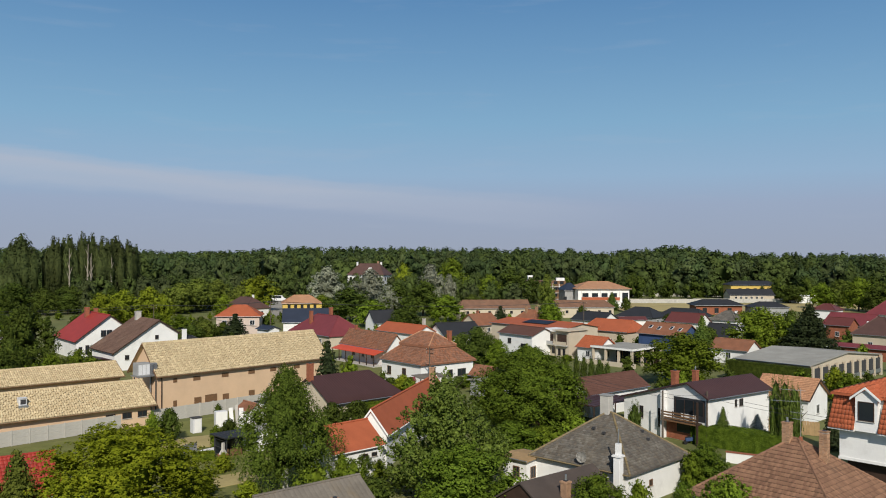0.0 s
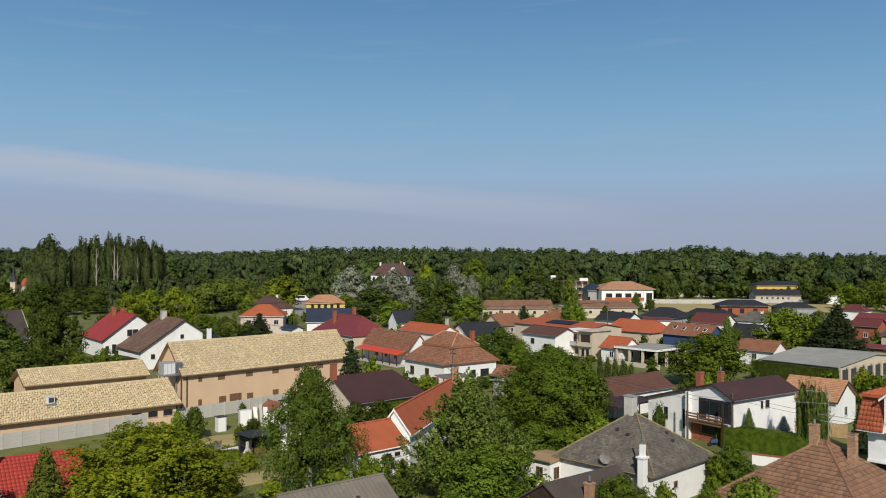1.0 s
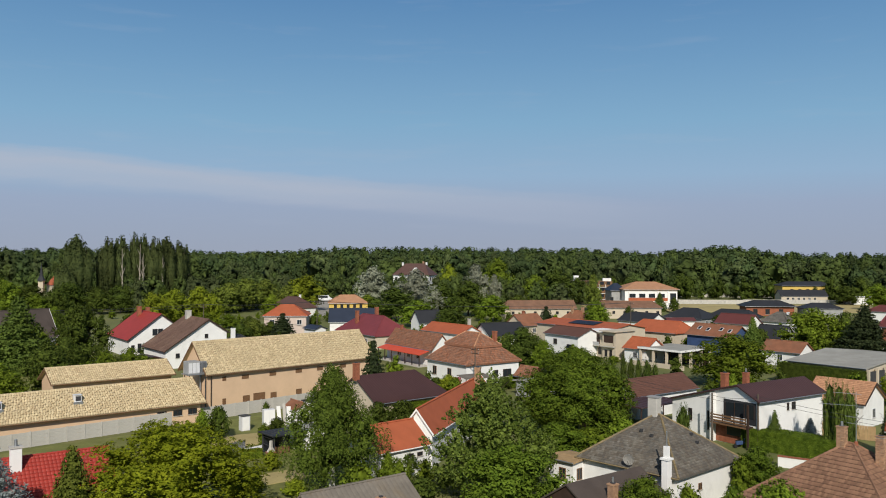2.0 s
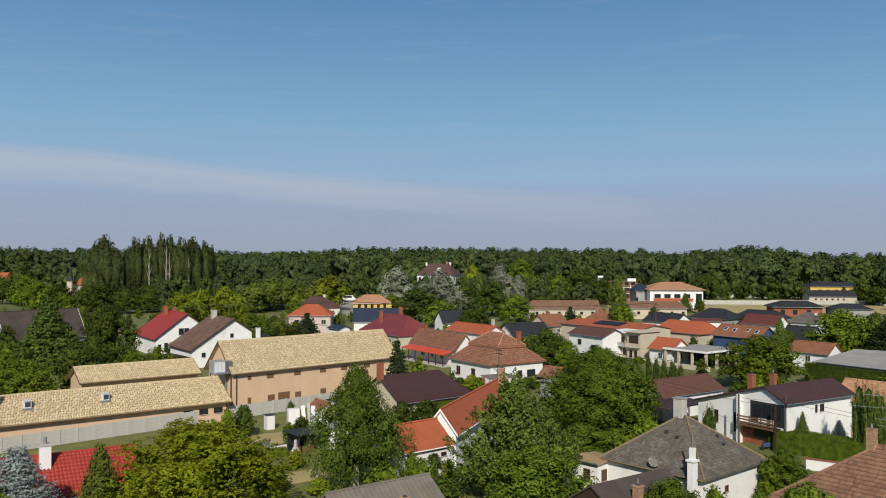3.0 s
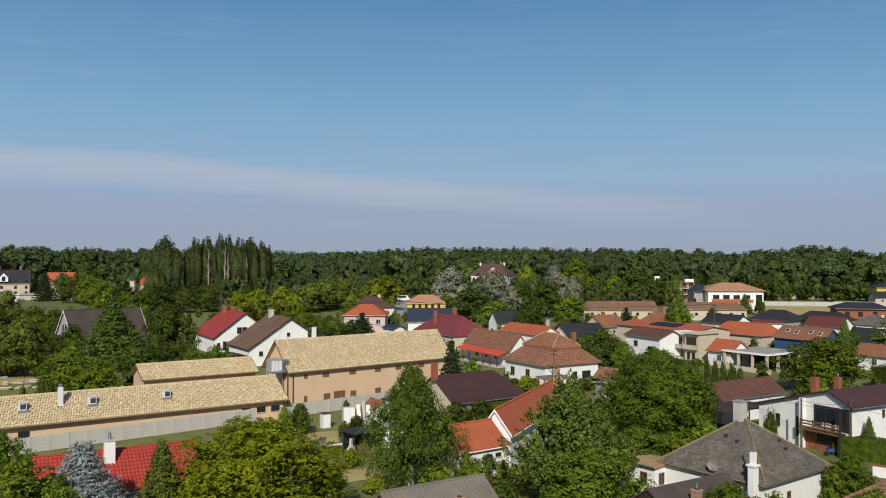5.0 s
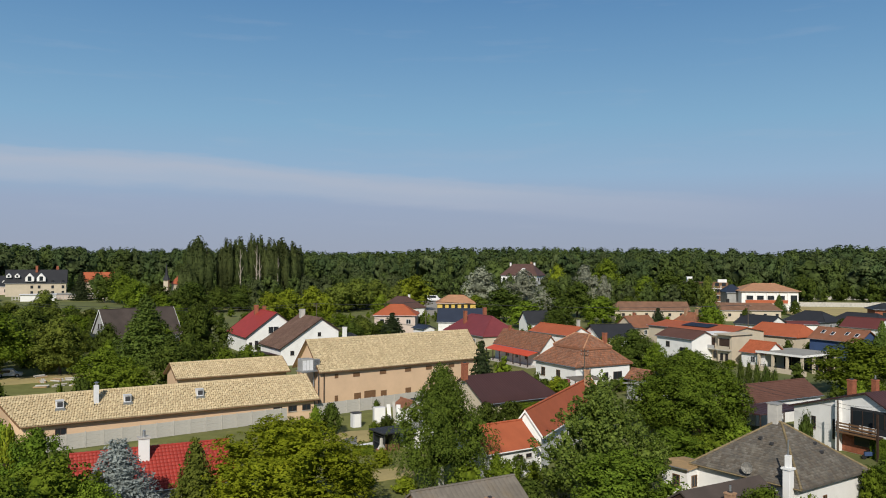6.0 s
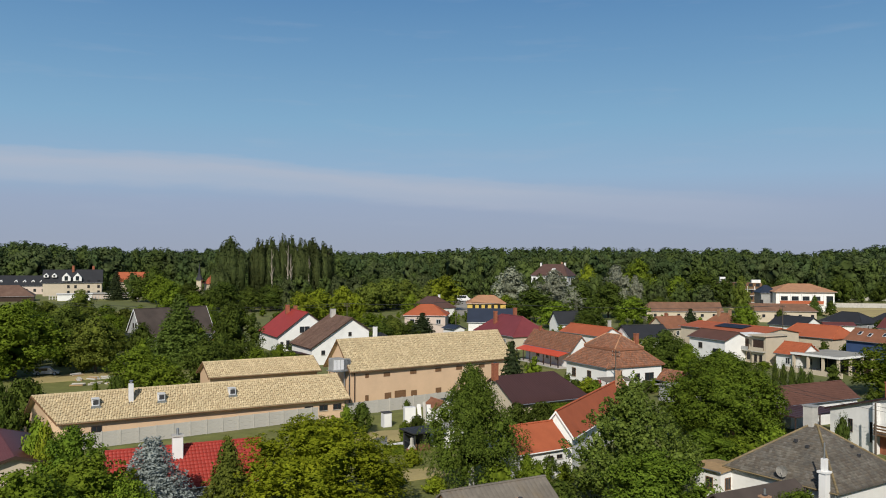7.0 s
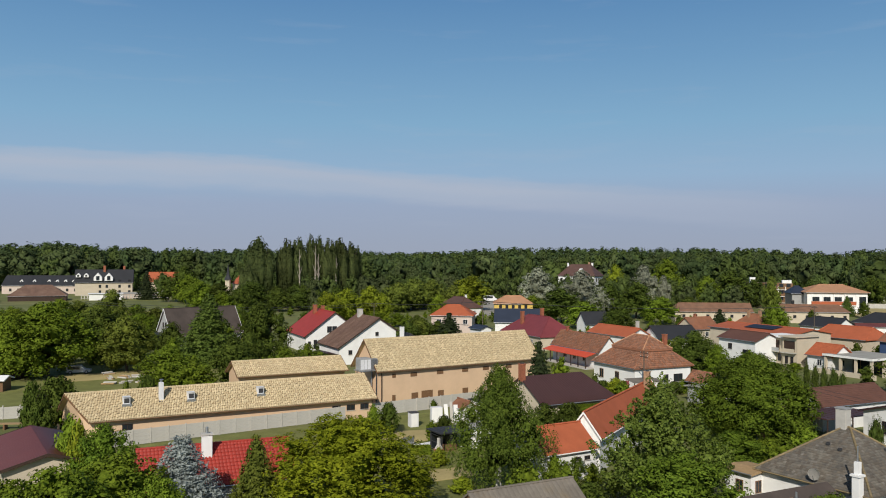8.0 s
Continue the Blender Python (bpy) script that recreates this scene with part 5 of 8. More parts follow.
for dx0, dy0, dh0 in ((-166.6, 374.2, 25.0), (-161.2, 379.6, 27.0), (-160.0, 381.0, 23.0), (-153.6, 388.2, 22.0)):
    dt = thing("bare_poplar", "pale bare stem of a dying poplar", "tree", dx0, dy0, dx0 * 31, group="row of poplars")
    bm = bmesh.new()
    add_tube(bm, (0, 0, -0.3), (0.02 * dh0, 0.01 * dh0, dh0), 0.5, 0.08, 8)
    part("trunk", bm, M["bark_pale"], dt)
    for k in range(5):
        zb = dh0 * (0.42 + 0.1 * k)
        bm = bmesh.new()
        add_tube(bm, (0.02 * zb, 0.01 * zb, zb), (0.02 * zb + 1.3 * math.cos(2.4 * k), 0.01 * zb + 1.3 * math.sin(2.4 * k), zb + 4.2 - 0.4 * k), 0.2, 0.05, 6)
        part("limb", bm, M["bark_pale"], dt)
tree("deciduous_tree", "dark green deciduous tree between the houses", "far_a", "leaf_dark", -161.8, 318.7, 11.5, 6.5, 0.08)
tree("deciduous_tree", "dark green deciduous tree between the houses", "far_a", "leaf_dark", -155.2, 324.8, 9.8, 6.5, 0.08)
tree("deciduous_tree", "dark green deciduous tree between the houses", "far_a", "leaf_dark", -148.6, 331.0, 10.4, 6.5, 0.08)
tree("deciduous_tree", "dark green deciduous tree between the houses", "far_a", "leaf_dark", -144.6, 304.8, 9.5, 5.5, 0.08)
tree("deciduous_tree", "dark green deciduous tree between the houses", "far_a", "leaf_dark", -138.9, 310.3, 8.1, 5.5, 0.08)
tree("deciduous_tree", "dark green deciduous tree between the houses", "far_a", "leaf_dark", -133.1, 315.9, 8.6, 5.5, 0.08)
tree("deciduous_tree", "dark green deciduous tree between the houses", "far_a", "leaf_dark", -140.1, 317.8, 10.6, 5.1, 0.08)
tree("deciduous_tree", "dark green deciduous tree between the houses", "far_a", "leaf_dark", -134.8, 323.0, 9.0, 5.1, 0.08)
tree("deciduous_tree", "dark green deciduous tree between the houses", "far_a", "leaf_dark", -129.4, 328.3, 9.5, 5.1, 0.08)
tree("deciduous_tree", "dark green deciduous tree between the houses", "far_a", "leaf_dark", -160.2, 311.2, 12.0, 9.4, 0.08)
tree("robinia_tree", "bright lime-green tree with a rounded crown", "far_c", "leaf_lime", -98.5, 242.8, 11.4, 5.3, 0.03)
tree("robinia_tree", "bright lime-green tree with a rounded crown", "far_c", "leaf_lime", -96.7, 252.1, 12.0, 6.4, 0.03)
tree("robinia_tree", "bright lime-green tree with a rounded crown", "far_c", "leaf_lime", -92.2, 262.2, 12.5, 7.0, 0.03)
tree("robinia_tree", "bright lime-green tree with a rounded crown", "far_c", "leaf_lime", -86.8, 260.9, 10.3, 3.7, 0.03)
tree("deciduous_tree", "olive green deciduous tree along the street", "far_b", "leaf_olive", -98.5, 315.0, 12.1, 7.8, 0.04)
tree("deciduous_tree", "olive green deciduous tree along the street", "far_b", "leaf_olive", -96.9, 331.1, 13.2, 9.3, 0.04)
tree("deciduous_tree", "olive green deciduous tree along the street", "far_b", "leaf_olive", -93.5, 347.7, 12.3, 7.3, 0.04)
tree("robinia_tree", "bright lime-green tree with a rounded crown", "far_c", "leaf_lime", -73.6, 331.9, 14.8, 9.7, 0.03)
tree("deciduous_tree", "olive green deciduous tree along the street", "far_b", "leaf_olive", -78.8, 325.6, 10.7, 5.6, 0.04)
tree("deciduous_tree", "bright green deciduous tree behind the roofs", "far_a", "leaf", -76.0, 290.2, 9.0, 4.0, 0.08)
tree("spruce_tree", "dark green spruce tree", "fir", "needle", -51.9, 209.7, 8.0, 4.9, 0.03)
tree("deciduous_tree", "dark green deciduous tree between the houses", "mid_a", "leaf_dark", -66.6, 230.6, 5.4, 3.2, 0.08)
tree("deciduous_tree", "dark green deciduous tree between the houses", "mid_a", "leaf_dark", -57.0, 217.7, 4.9, 3.0, 0.08)
tree("willow_tree", "grey-green willow with a broad crown", "far_a", "leaf_silver", -47.0, 341.8, 18.5, 8.7, 0.05)
tree("white_poplar", "silver-leaved poplar tree shimmering in the sun", "far_b", "leaf_silver", -28.6, 328.8, 17.4, 8.3, 0.05)
tree("white_poplar", "silver-leaved poplar tree shimmering in the sun", "far_b", "leaf_silver", -18.9, 299.4, 11.9, 5.6, 0.05)
tree("deciduous_tree", "dark green deciduous tree between the houses", "far_a", "leaf_dark", -31.3, 283.3, 11.8, 10.1, 0.08)
tree("deciduous_tree", "bright green deciduous tree behind the roofs", "far_a", "leaf", -42.8, 296.9, 8.8, 6.1, 0.08)
tree("deciduous_tree", "bright green deciduous tree behind the roofs", "far_a", "leaf", -21.8, 261.1, 8.7, 8.0, 0.08)
tree("deciduous_tree", "dark green deciduous tree between the houses", "far_a", "leaf_dark", -15.9, 299.6, 12.9, 7.1, 0.08)
tree("white_poplar", "silver-leaved poplar tree shimmering in the sun", "far_b", "leaf_silver", -5.3, 360.0, 19.2, 6.7, 0.05)
tree("white_poplar", "silver-leaved poplar tree shimmering in the sun", "far_b", "leaf_silver", 2.7, 365.0, 14.7, 3.7, 0.05)
tree("deciduous_tree", "dark green deciduous tree between the houses", "far_a", "leaf_dark", -7.1, 309.9, 13.7, 8.4, 0.08)
tree("deciduous_tree", "bright green deciduous tree behind the roofs", "far_a", "leaf", 1.2, 285.0, 9.5, 6.7, 0.08)
tree("deciduous_tree", "dark green deciduous tree between the houses", "near_s", "leaf_dark", -11.1, 239.7, 7.4, 5.7, 0.08)
tree("deciduous_tree", "dark green deciduous tree between the houses", "far_a", "leaf_dark", 11.1, 319.8, 8.0, 5.4, 0.08)
tree("deciduous_tree", "bright green deciduous tree behind the roofs", "far_a", "leaf", 20.8, 379.4, 14.5, 7.0, 0.08)
tree("deciduous_tree", "dark green deciduous tree between the houses", "far_a", "leaf_dark", 31.7, 388.7, 17.0, 10.5, 0.08)
tree("deciduous_tree", "olive green deciduous tree along the street", "far_b", "leaf_olive", 42.5, 342.4, 15.3, 4.2, 0.04)
tree("deciduous_tree", "dark green deciduous tree between the houses", "far_a", "leaf_dark", 41.9, 397.8, 12.8, 8.1, 0.08)
tree("deciduous_tree", "bright green deciduous tree behind the roofs", "mid_d", "leaf", 30.9, 243.0, 9.6, 4.3, 0.08)
tree("spruce_tree", "dark green spruce tree", "fir", "needle", 18.0, 261.4, 7.1, 4.1, 0.03)
tree("cypress_tree", "dense dark conifer in a garden", "spruce", "thuja", 69.6, 345.0, 8.1, 3.8, 0.02)
tree("deciduous_tree", "dark green deciduous tree between the houses", "far_a", "leaf_dark", 73.7, 337.0, 6.4, 2.6, 0.08)
tree("robinia_tree", "bright lime-green tree with a rounded crown", "far_c", "leaf_lime", -19.5, 419.5, 19.2, 5.7, 0.03)
tree("deciduous_tree", "bright green deciduous tree behind the roofs", "far_a", "leaf", 4.6, 430.0, 22.2, 10.1, 0.08)
tree("deciduous_tree", "dark green deciduous tree between the houses", "far_a", "leaf_dark", 42.6, 256.5, 7.5, 2.6, 0.08)
tree("deciduous_tree", "dark green deciduous tree between the houses", "mid_a", "leaf_dark", 44.8, 210.3, 5.9, 4.3, 0.08)
tree("deciduous_tree", "dark green deciduous tree between the houses", "mid_a", "leaf_dark", 51.7, 198.4, 6.2, 2.8, 0.08)
tree("deciduous_tree", "bright green deciduous tree behind the roofs", "far_a", "leaf", 164.9, 364.4, 11.6, 6.7, 0.08)
tree("deciduous_tree", "bright green deciduous tree behind the roofs", "far_a", "leaf", 173.4, 349.3, 14.5, 7.9, 0.08)
tree("deciduous_tree", "olive green deciduous tree along the street", "far_b", "leaf_olive", 180.5, 379.2, 12.5, 8.5, 0.04)
tree("deciduous_tree", "dark green deciduous tree between the houses", "far_a", "leaf_dark", 176.2, 336.7, 12.6, 7.7, 0.08)
tree("deciduous_tree", "dark green deciduous tree between the houses", "far_a", "leaf_dark", 168.8, 406.3, 9.0, 7.4, 0.08)


def local(cx, cy, yaw, x, y):
    a = radians(yaw)
    return cx + x * math.cos(a) - y * math.sin(a), cy + x * math.sin(a) + y * math.cos(a)

# ---------------------------------------------------------------- fence and things on the sand-tiled barns


def concrete_fence(x, y, yaw, panels, pitch=2.06, h=1.75, arched=False):
    """Precast fence: H-posts with stacked planks between them."""
    fo = thing("concrete_fence", "grey precast concrete fence with posts and planks", "fence", x, y, yaw)
    bm = bmesh.new()
    add_box(bm, -0.07, 0.07, -0.07, 0.07, -0.3, h + 0.08)
    bmesh.ops.bevel(bm, geom=bm.edges[:], offset=0.012, segments=1, affect="EDGES")
    post = bpy.data.meshes.new("post")
    bm.to_mesh(post)
    bm.free()
    post.materials.append(M["concrete"])
    bm = bmesh.new()
    add_box(bm, -pitch / 2 + 0.075, pitch / 2 - 0.075, -0.025, 0.025, 0, h / 4 - 0.008)
    bmesh.ops.bevel(bm, geom=bm.edges[:], offset=0.008, segments=1, affect="EDGES")
    plank = bpy.data.meshes.new("plank")
    bm.to_mesh(plank)
    bm.free()
    plank.materials.append(M["concrete"])
    rng = random.Random(int(x))
    for i in range(panels + 1):
        p = new("post", post)
        p.parent = fo
        p.location = (i * pitch, 0, rng.uniform(-0.02, 0.02))
        if i < panels:
            for k in range(4):
                q = new("plank", plank)
                q.parent = fo
                q.location = ((i + 0.5) * pitch, rng.uniform(-0.008, 0.008), k * h / 4 + 0.02)
                q.rotation_euler = (0, rng.uniform(-0.004, 0.004), 0)
                if arched and k == 3:
                    q.scale = (1, 1, 0.7)
    return fo


concrete_fence(-60.3, 84.0, 49.0, 20)
concrete_fence(-33.2, 115.1, 50.0, 9)
concrete_fence(-98.0, 84.5, 36.5, 13, arched=True)


def on_slope(cx, cy, yaw, W, ze, zr, x, y):
    """A place on the roof of a house, from metres along and across it."""
    a = radians(yaw)
    z = zr - (zr - ze) * abs(y) / (W / 2)
    return cx + x * math.cos(a) - y * math.sin(a), cy + x * math.sin(a) + y * math.cos(a), z


BARN = (-54.4, 99.2, 43, 9.2, 2.6, 5.4)
for bx, by in ((-12.7, -2.2), (-5.1, -2.2), (3.75, -2.2)):
    px, py, pz = on_slope(*BARN, bx, by)
    bo = thing("roof_fan", "grey metal roof fan box with louvred front", "ventilator", px, py, 43, pz - 0.1, "roof fans of the barn")
    box_part("housing", (-0.42, 0.42, -0.4, 0.45, 0.12, 0.95), M["white_metal"], bo, bevel=0.03)
    box_part("base_flange", (-0.55, 0.55, -0.62, 0.55, -0.2, 0.12), M["metal"], bo)
    box_part("grille", (-0.3, 0.3, -0.43, -0.404, 0.25, 0.82), M["steel"], bo)
    box_part("hood", (-0.46, 0.46, -0.5, 0.47, 0.953, 1.0), M["white_metal"], bo)
px, py, pz = on_slope(*BARN, -8.6, -1.9)
vo = thing("vent_stack", "tall pale metal vent stack on the barn roof", "ventilator", px, py, 43, pz - 0.2)
box_part("shaft", (-0.27, 0.27, -0.27, 0.27, 0, 2.3), M["white_metal"], vo, bevel=0.02)
bm = bmesh.new()
add_tube(bm, (0, 0, 2.302), (0, 0, 2.6), 0.14, 0.14, 10)
add_tube(bm, (0, 0, 2.6), (0, 0, 2.72), 0.3, 0.05, 10)
part("cowl", bm, M["metal"], vo)
box_part("flashing", (-0.42, 0.42, -0.5, 0.4, -0.1, 0.05), M["steel"], vo)

# air handling plant on a steel stand at the hall's gable
ao = thing("air_handling_unit", "large grey air handling unit on a steel stand", "ventilator", -41.4, 116.8, 43, 0.9)
for ax in (-1.2, 1.2):
    for ay in (-0.8, 0.8):
        box_part("leg", (ax - 0.06, ax + 0.06, ay - 0.06, ay + 0.06, -0.9, 4.3), M["steel"], ao)
box_part("platform", (-1.6, 1.6, -1.1, 1.1, 4.302, 4.42), M["metal"], ao)
box_part("cabinet", (-1.4, 0.35, -0.85, 0.85, 4.424, 6.2), M["grey"], ao, bevel=0.04)
box_part("cooling_coil", (0.354, 1.4, -0.8, 0.8, 4.424, 6.1), M["metal"], ao, "finned grey cooling coil", bevel=0.03)
for k in range(5):
    box_part("fin", (0.45 + 0.18 * k, 0.5 + 0.18 * k, -0.83, -0.803, 4.6, 5.95), M["steel"], ao)
for k in range(3):
    box_part("access_door", (-1.3 + 0.55 * k, -0.82 + 0.55 * k, -0.87, -0.853, 4.6, 6.0), M["white_metal"], ao)
bm = bmesh.new()
add_tube(bm, (1.0, 0.5, 4.3), (1.0, 0.5, 0), 0.12, 0.12, 8)
part("drain_pipe", bm, M["metal"], ao)
# downpipe of the hall
px, py, pz = on_slope(-32.3, 130.5, 48.0, 8.3, 5.1, 9.5, -14.5, -3.65)
do = thing("downpipe", "brown metal downpipe on the tan wall", "pipe", px, py, 43)
bm = bmesh.new()
add_tube(bm, (0, -0.1, 0), (0, -0.1, 5.2), 0.07, 0.07, 8)
part("pipe", bm, M["wood_dark"], do)

# ---------------------------------------------------------------- back garden behind the fence
co = thing("garden_cabin", "narrow white garden cabin with a dark flat top", "shed", -30.6, 104.3, 40)
box_part("body", (-0.55, 0.55, -0.5, 0.5, 0, 1.85), M["white_metal"], co, bevel=0.02)
box_part("roof", (-0.62, 0.62, -0.58, 0.58, 1.852, 1.93), M["steel"], co)
box_part("door", (-0.38, 0.38, -0.53, -0.503, 0.08, 1.7), M["white"], co)
wo2 = thing("white_cupboard", "discarded white cupboard standing by the fence", "cupboard", -28.4, 107.6, 30)
box_part("carcass", (-0.75, 0.75, -0.45, 0.45, 0, 2.1), M["white_metal"], wo2, bevel=0.02)
for k in range(2):
    box_part("cupboard_door", (-0.72 + 0.73 * k, -0.02 + 0.73 * k, -0.48, -0.453, 0.08, 2.02), M["white"], wo2)
for k, (bx0, bw, bh) in enumerate(((-26.9, 0.5, 2.5), (-26.3, 0.4, 2.8), (-25.8, 0.6, 2.4))):
    bd = thing("leaning_board", "pale board leaning against the shed", "board", bx0, 107.6 + 0.25 * k, 25 + 7 * k)
    box_part("plank", (-bw / 2, bw / 2, -0.03, 0.03, 0, bh), M["white"] if k != 1 else M["concrete"], bd, m=pose(0, 0, 0, -9 - 3 * k, 4 * k - 4, 0))
gf = thing("sheet_fence", "low grey sheet metal fence in the garden", "fence", -28.2, 93.3, 52)
for k in range(3):
    box_part("sheet", (-1.05 + 0.72 * k, -0.35 + 0.72 * k, -0.02 - 0.03 * (k % 2), 0.02 - 0.03 * (k % 2), 0.02, 1.0 + 0.08 * (k % 2)), M["metal"], gf)
for k in range(4):
    box_part("post", (-1.1 + 0.72 * k, -1.04 + 0.72 * k, 0.023, 0.08, 0, 1.15), M["wood_dark"], gf)
for k in range(3):
    ws = thing("roofing_sheet", "white corrugated roofing sheet lying on the lawn", "sheet", -26.6 + 0.5 * k, 94.4 + 0.35 * k, 48 + 6 * k, 0.03 + 0.06 * k)
    bm = bmesh.new()
    for j in range(9):
        add_tube(bm, (-1.0, -0.44 + 0.11 * j, 0.05), (1.0, -0.44 + 0.11 * j, 0.05), 0.05, 0.05, 6)
    part("corrugation", bm, M["white_metal"], ws)
house("garden_shed", "small wooden shed with a rusty roof", -25.2, 110.0, -47, 3.4, 2.6, 1.9, 2.8, "white", "tile_rust", None, over=0.2, category="shed")
house("lean_to_shed", "low white shed with a dark sheet roof", -22.5, 113.8, 43, 5.0, 3.2, 2.4, 2.6, "white", "sheet_black", None, over=0.2, category="shed", cap=False)

go = thing("garden_gazebo", "black steel gazebo with a dark flat roof", "gazebo", -22.9, 92.6, 43)
for gx in (-1.7, 1.7):
    for gy in (-1.3, 1.3):
        box_part("post", (gx - 0.06, gx + 0.06, gy - 0.06, gy + 0.06, 0, 2.3), M["steel"], go)
box_part("roof", (-2.1, 2.1, -1.7, 1.7, 2.302, 2.42), M["sheet_black"], go)
for gy in (-1.3, 1.3):
    box_part("beam", (-1.9, 1.9, gy - 0.05, gy + 0.05, 2.18, 2.298), M["steel"], go)
box_part("back_panel", (-1.62, 1.62, 1.33, 1.37, 0.1, 2.15), M["pane"], go, "dark glass panel")
for k in range(9):
    box_part("roof_rib", (-2.05 + 0.5 * k, -2.0 + 0.5 * k, -1.7, 1.7, 2.422, 2.45), M["steel"], go)
for k in range(3):
    box_part("side_rail", (-1.75, -1.71, -1.23, 1.23, 0.3 + 0.8 * k, 0.36 + 0.8 * k), M["steel"], go)
box_part("table", (-0.7, 0.7, -0.4, 0.4, 0.0, 0.75), M["wood"], go)
house("grey_awning", "low store with a pale grey flat roof", -20.4, 95.8, 43, 4.4, 3.0, 2.5, 2.62, "white", "flat_grey", None, over=0.15, category="shed", cap=False)

fo = thing("garden_fireplace", "brick and stone garden barbecue with a white chimney", "barbecue", -23.4, 89.7, 20)
box_part("base", (-0.5, 0.5, -0.35, 0.35, 0, 0.7), M["brick_pale"], fo, bevel=0.03)
box_part("hearth", (-0.55, 0.55, -0.4, 0.4, 0.702, 0.8), M["brick"], fo)
bm = bmesh.new()
add_tube(bm, (0, 0.05, 0.8), (0, 0.05, 1.3), 0.48, 0.2, 4)
add_tube(bm, (0, 0.05, 1.3), (0, 0.05, 2.0), 0.2, 0.17, 4)
part("hood", bm, M["concrete"], fo)


def hedge(x, y, yaw, L, W, h, mat, label, seed=1):
    """A clipped hedge: a leafy box with an uneven skin."""
    ho = thing("hedge", label, "hedge", x, y, yaw)
    rng = np.random.default_rng(seed)
    n = min(int(480 * (L * W + 2 * h * (L + W))), 22000)
    face = rng.random(n)
    px = rng.uniform(-L / 2, L / 2, n)
    py = rng.uniform(-W / 2, W / 2, n)
    pz = rng.uniform(0.05, h, n)
    nn = np.zeros((n, 3))
    top, fr, bk = face < 0.4, (face >= 0.4) & (face < 0.75), (face >= 0.75) & (face < 0.88)
    en = face >= 0.88
    pz[top], nn[top] = h, (0, 0, 1)
    py[fr], nn[fr] = -W / 2, (0, -1, 0.2)
    py[bk], nn[bk] = W / 2, (0, 1, 0.2)
    px[en] = np.where(rng.random(en.sum()) < 0.5, -L / 2, L / 2)
    nn[en] = (1, 0, 0.2)
    p = np.stack([px, py, pz], 1) + rng.normal(0, 0.045, (n, 3))
    v, f = leaf_cards(rng, p, nn, 0.06, 0.35)
    link_mesh("foliage", quads_mesh("foliage", v, f), M[mat], ho)
    box_part("core", (-L / 2 + 0.06, L / 2 - 0.06, -W / 2 + 0.06, W / 2 - 0.06, 0, h - 0.08), M[mat], ho)
    return ho


hedge(-25.6, 90.0, 20, 2.2, 1.2, 0.9, "leaf", "low round-clipped green hedge on the lawn")
hedge(34.2, 96.3, -45, 11.0, 2.6, 2.3, "leaf_deep", "dense clipped green hedge beside the white house", 3)
hedge(-8.0, 113.0, 30, 9.0, 2.0, 2.4, "leaf", "tall clipped green hedge before the brown roof", 4)
hedge(*local(67.9, 155.5, -49.7, 0.0, -15.0), -49.7, 14.8, 1.6, 3.5, "leaf_dark", "dark ivy hedge along the workshop wall", 5)
hedge(12.5, 97.0, 35, 12.0, 2.5, 2.2, "leaf", "wild green hedge below the big tree", 6)
hedge(70.0, 168.0, 2, 26.0, 3.0, 1.6, "leaf", "ivy spreading behind the workshop roof", 9)

# ---------------------------------------------------------------- slate house and its neighbours
sx, sy, syaw = 16.0, 80.1, -43.7


px, py = local(sx, sy, syaw, -0.45, 0.1)
ch = thing("roof_chimney", "broad plastered grey chimney on the slate ridge", "chimney", px, py, syaw, 6.6)
box_part("shaft", (-0.5, 0.5, -0.4, 0.4, 0, 2.15), M["concrete"], ch, bevel=0.03)
box_part("cap", (-0.56, 0.56, -0.46, 0.46, 2.153, 2.26), M["grey"], ch)
px, py = local(sx, sy, syaw, 4.5, -5.75)
ch = thing("white_chimney", "slim white plastered chimney with a steel flue", "chimney", px, py, syaw)
box_part("shaft", (-0.32, 0.32, -0.32, 0.32, 0, 4.7), M["white"], ch, bevel=0.02)
box_part("shoulder", (-0.42, 0.42, -0.42, 0.42, 4.702, 4.86), M["white"], ch)
box_part("upper_shaft", (-0.2, 0.2, -0.2, 0.2, 4.863, 5.85), M["white"], ch)
bm = bmesh.new()
add_tube(bm, (0, 0, 5.852), (0, 0, 7.1), 0.07, 0.07, 8)
part("flue", bm, M["metal"], ch)


def dish(x, y, z, yaw, r):
    do = thing("satellite_dish", "pale grey satellite dish on a bracket", "dish", x, y, yaw, z)
    bm = bmesh.new()
    rings = []
    for i in range(4):
        rr, dep = r * (i + 1) / 4, 0.25 * r * ((i + 1) / 4) ** 2
        rings.append([bm.verts.new((rr * math.cos(6.28318 * k / 16), -dep, rr * math.sin(6.28318 * k / 16) + 0.5)) for k in range(16)])
    mid_v = bm.verts.new((0, 0, 0.5))
    for k in range(16):
        bm.faces.new((mid_v, rings[0][k], rings[0][(k + 1) % 16]))
        for i in range(3):
            bm.faces.new((rings[i][k], rings[i + 1][k], rings[i + 1][(k + 1) % 16], rings[i][(k + 1) % 16]))
    bmesh.ops.solidify(bm, geom=bm.faces[:], thickness=0.015)
    part("reflector", bm, M["concrete"], do)
    bm = bmesh.new()
    add_tube(bm, (0, 0.02, 0.5), (0, 0.15, -0.3), 0.03, 0.03, 6)
    part("bracket", bm, M["steel"], do)
    bm = bmesh.new()
    add_tube(bm, (0, -0.08, 0.5 - r), (0, -r * 0.9, 0.45), 0.015, 0.015, 5)
    part("arm", bm, M["steel"], do)
    return do


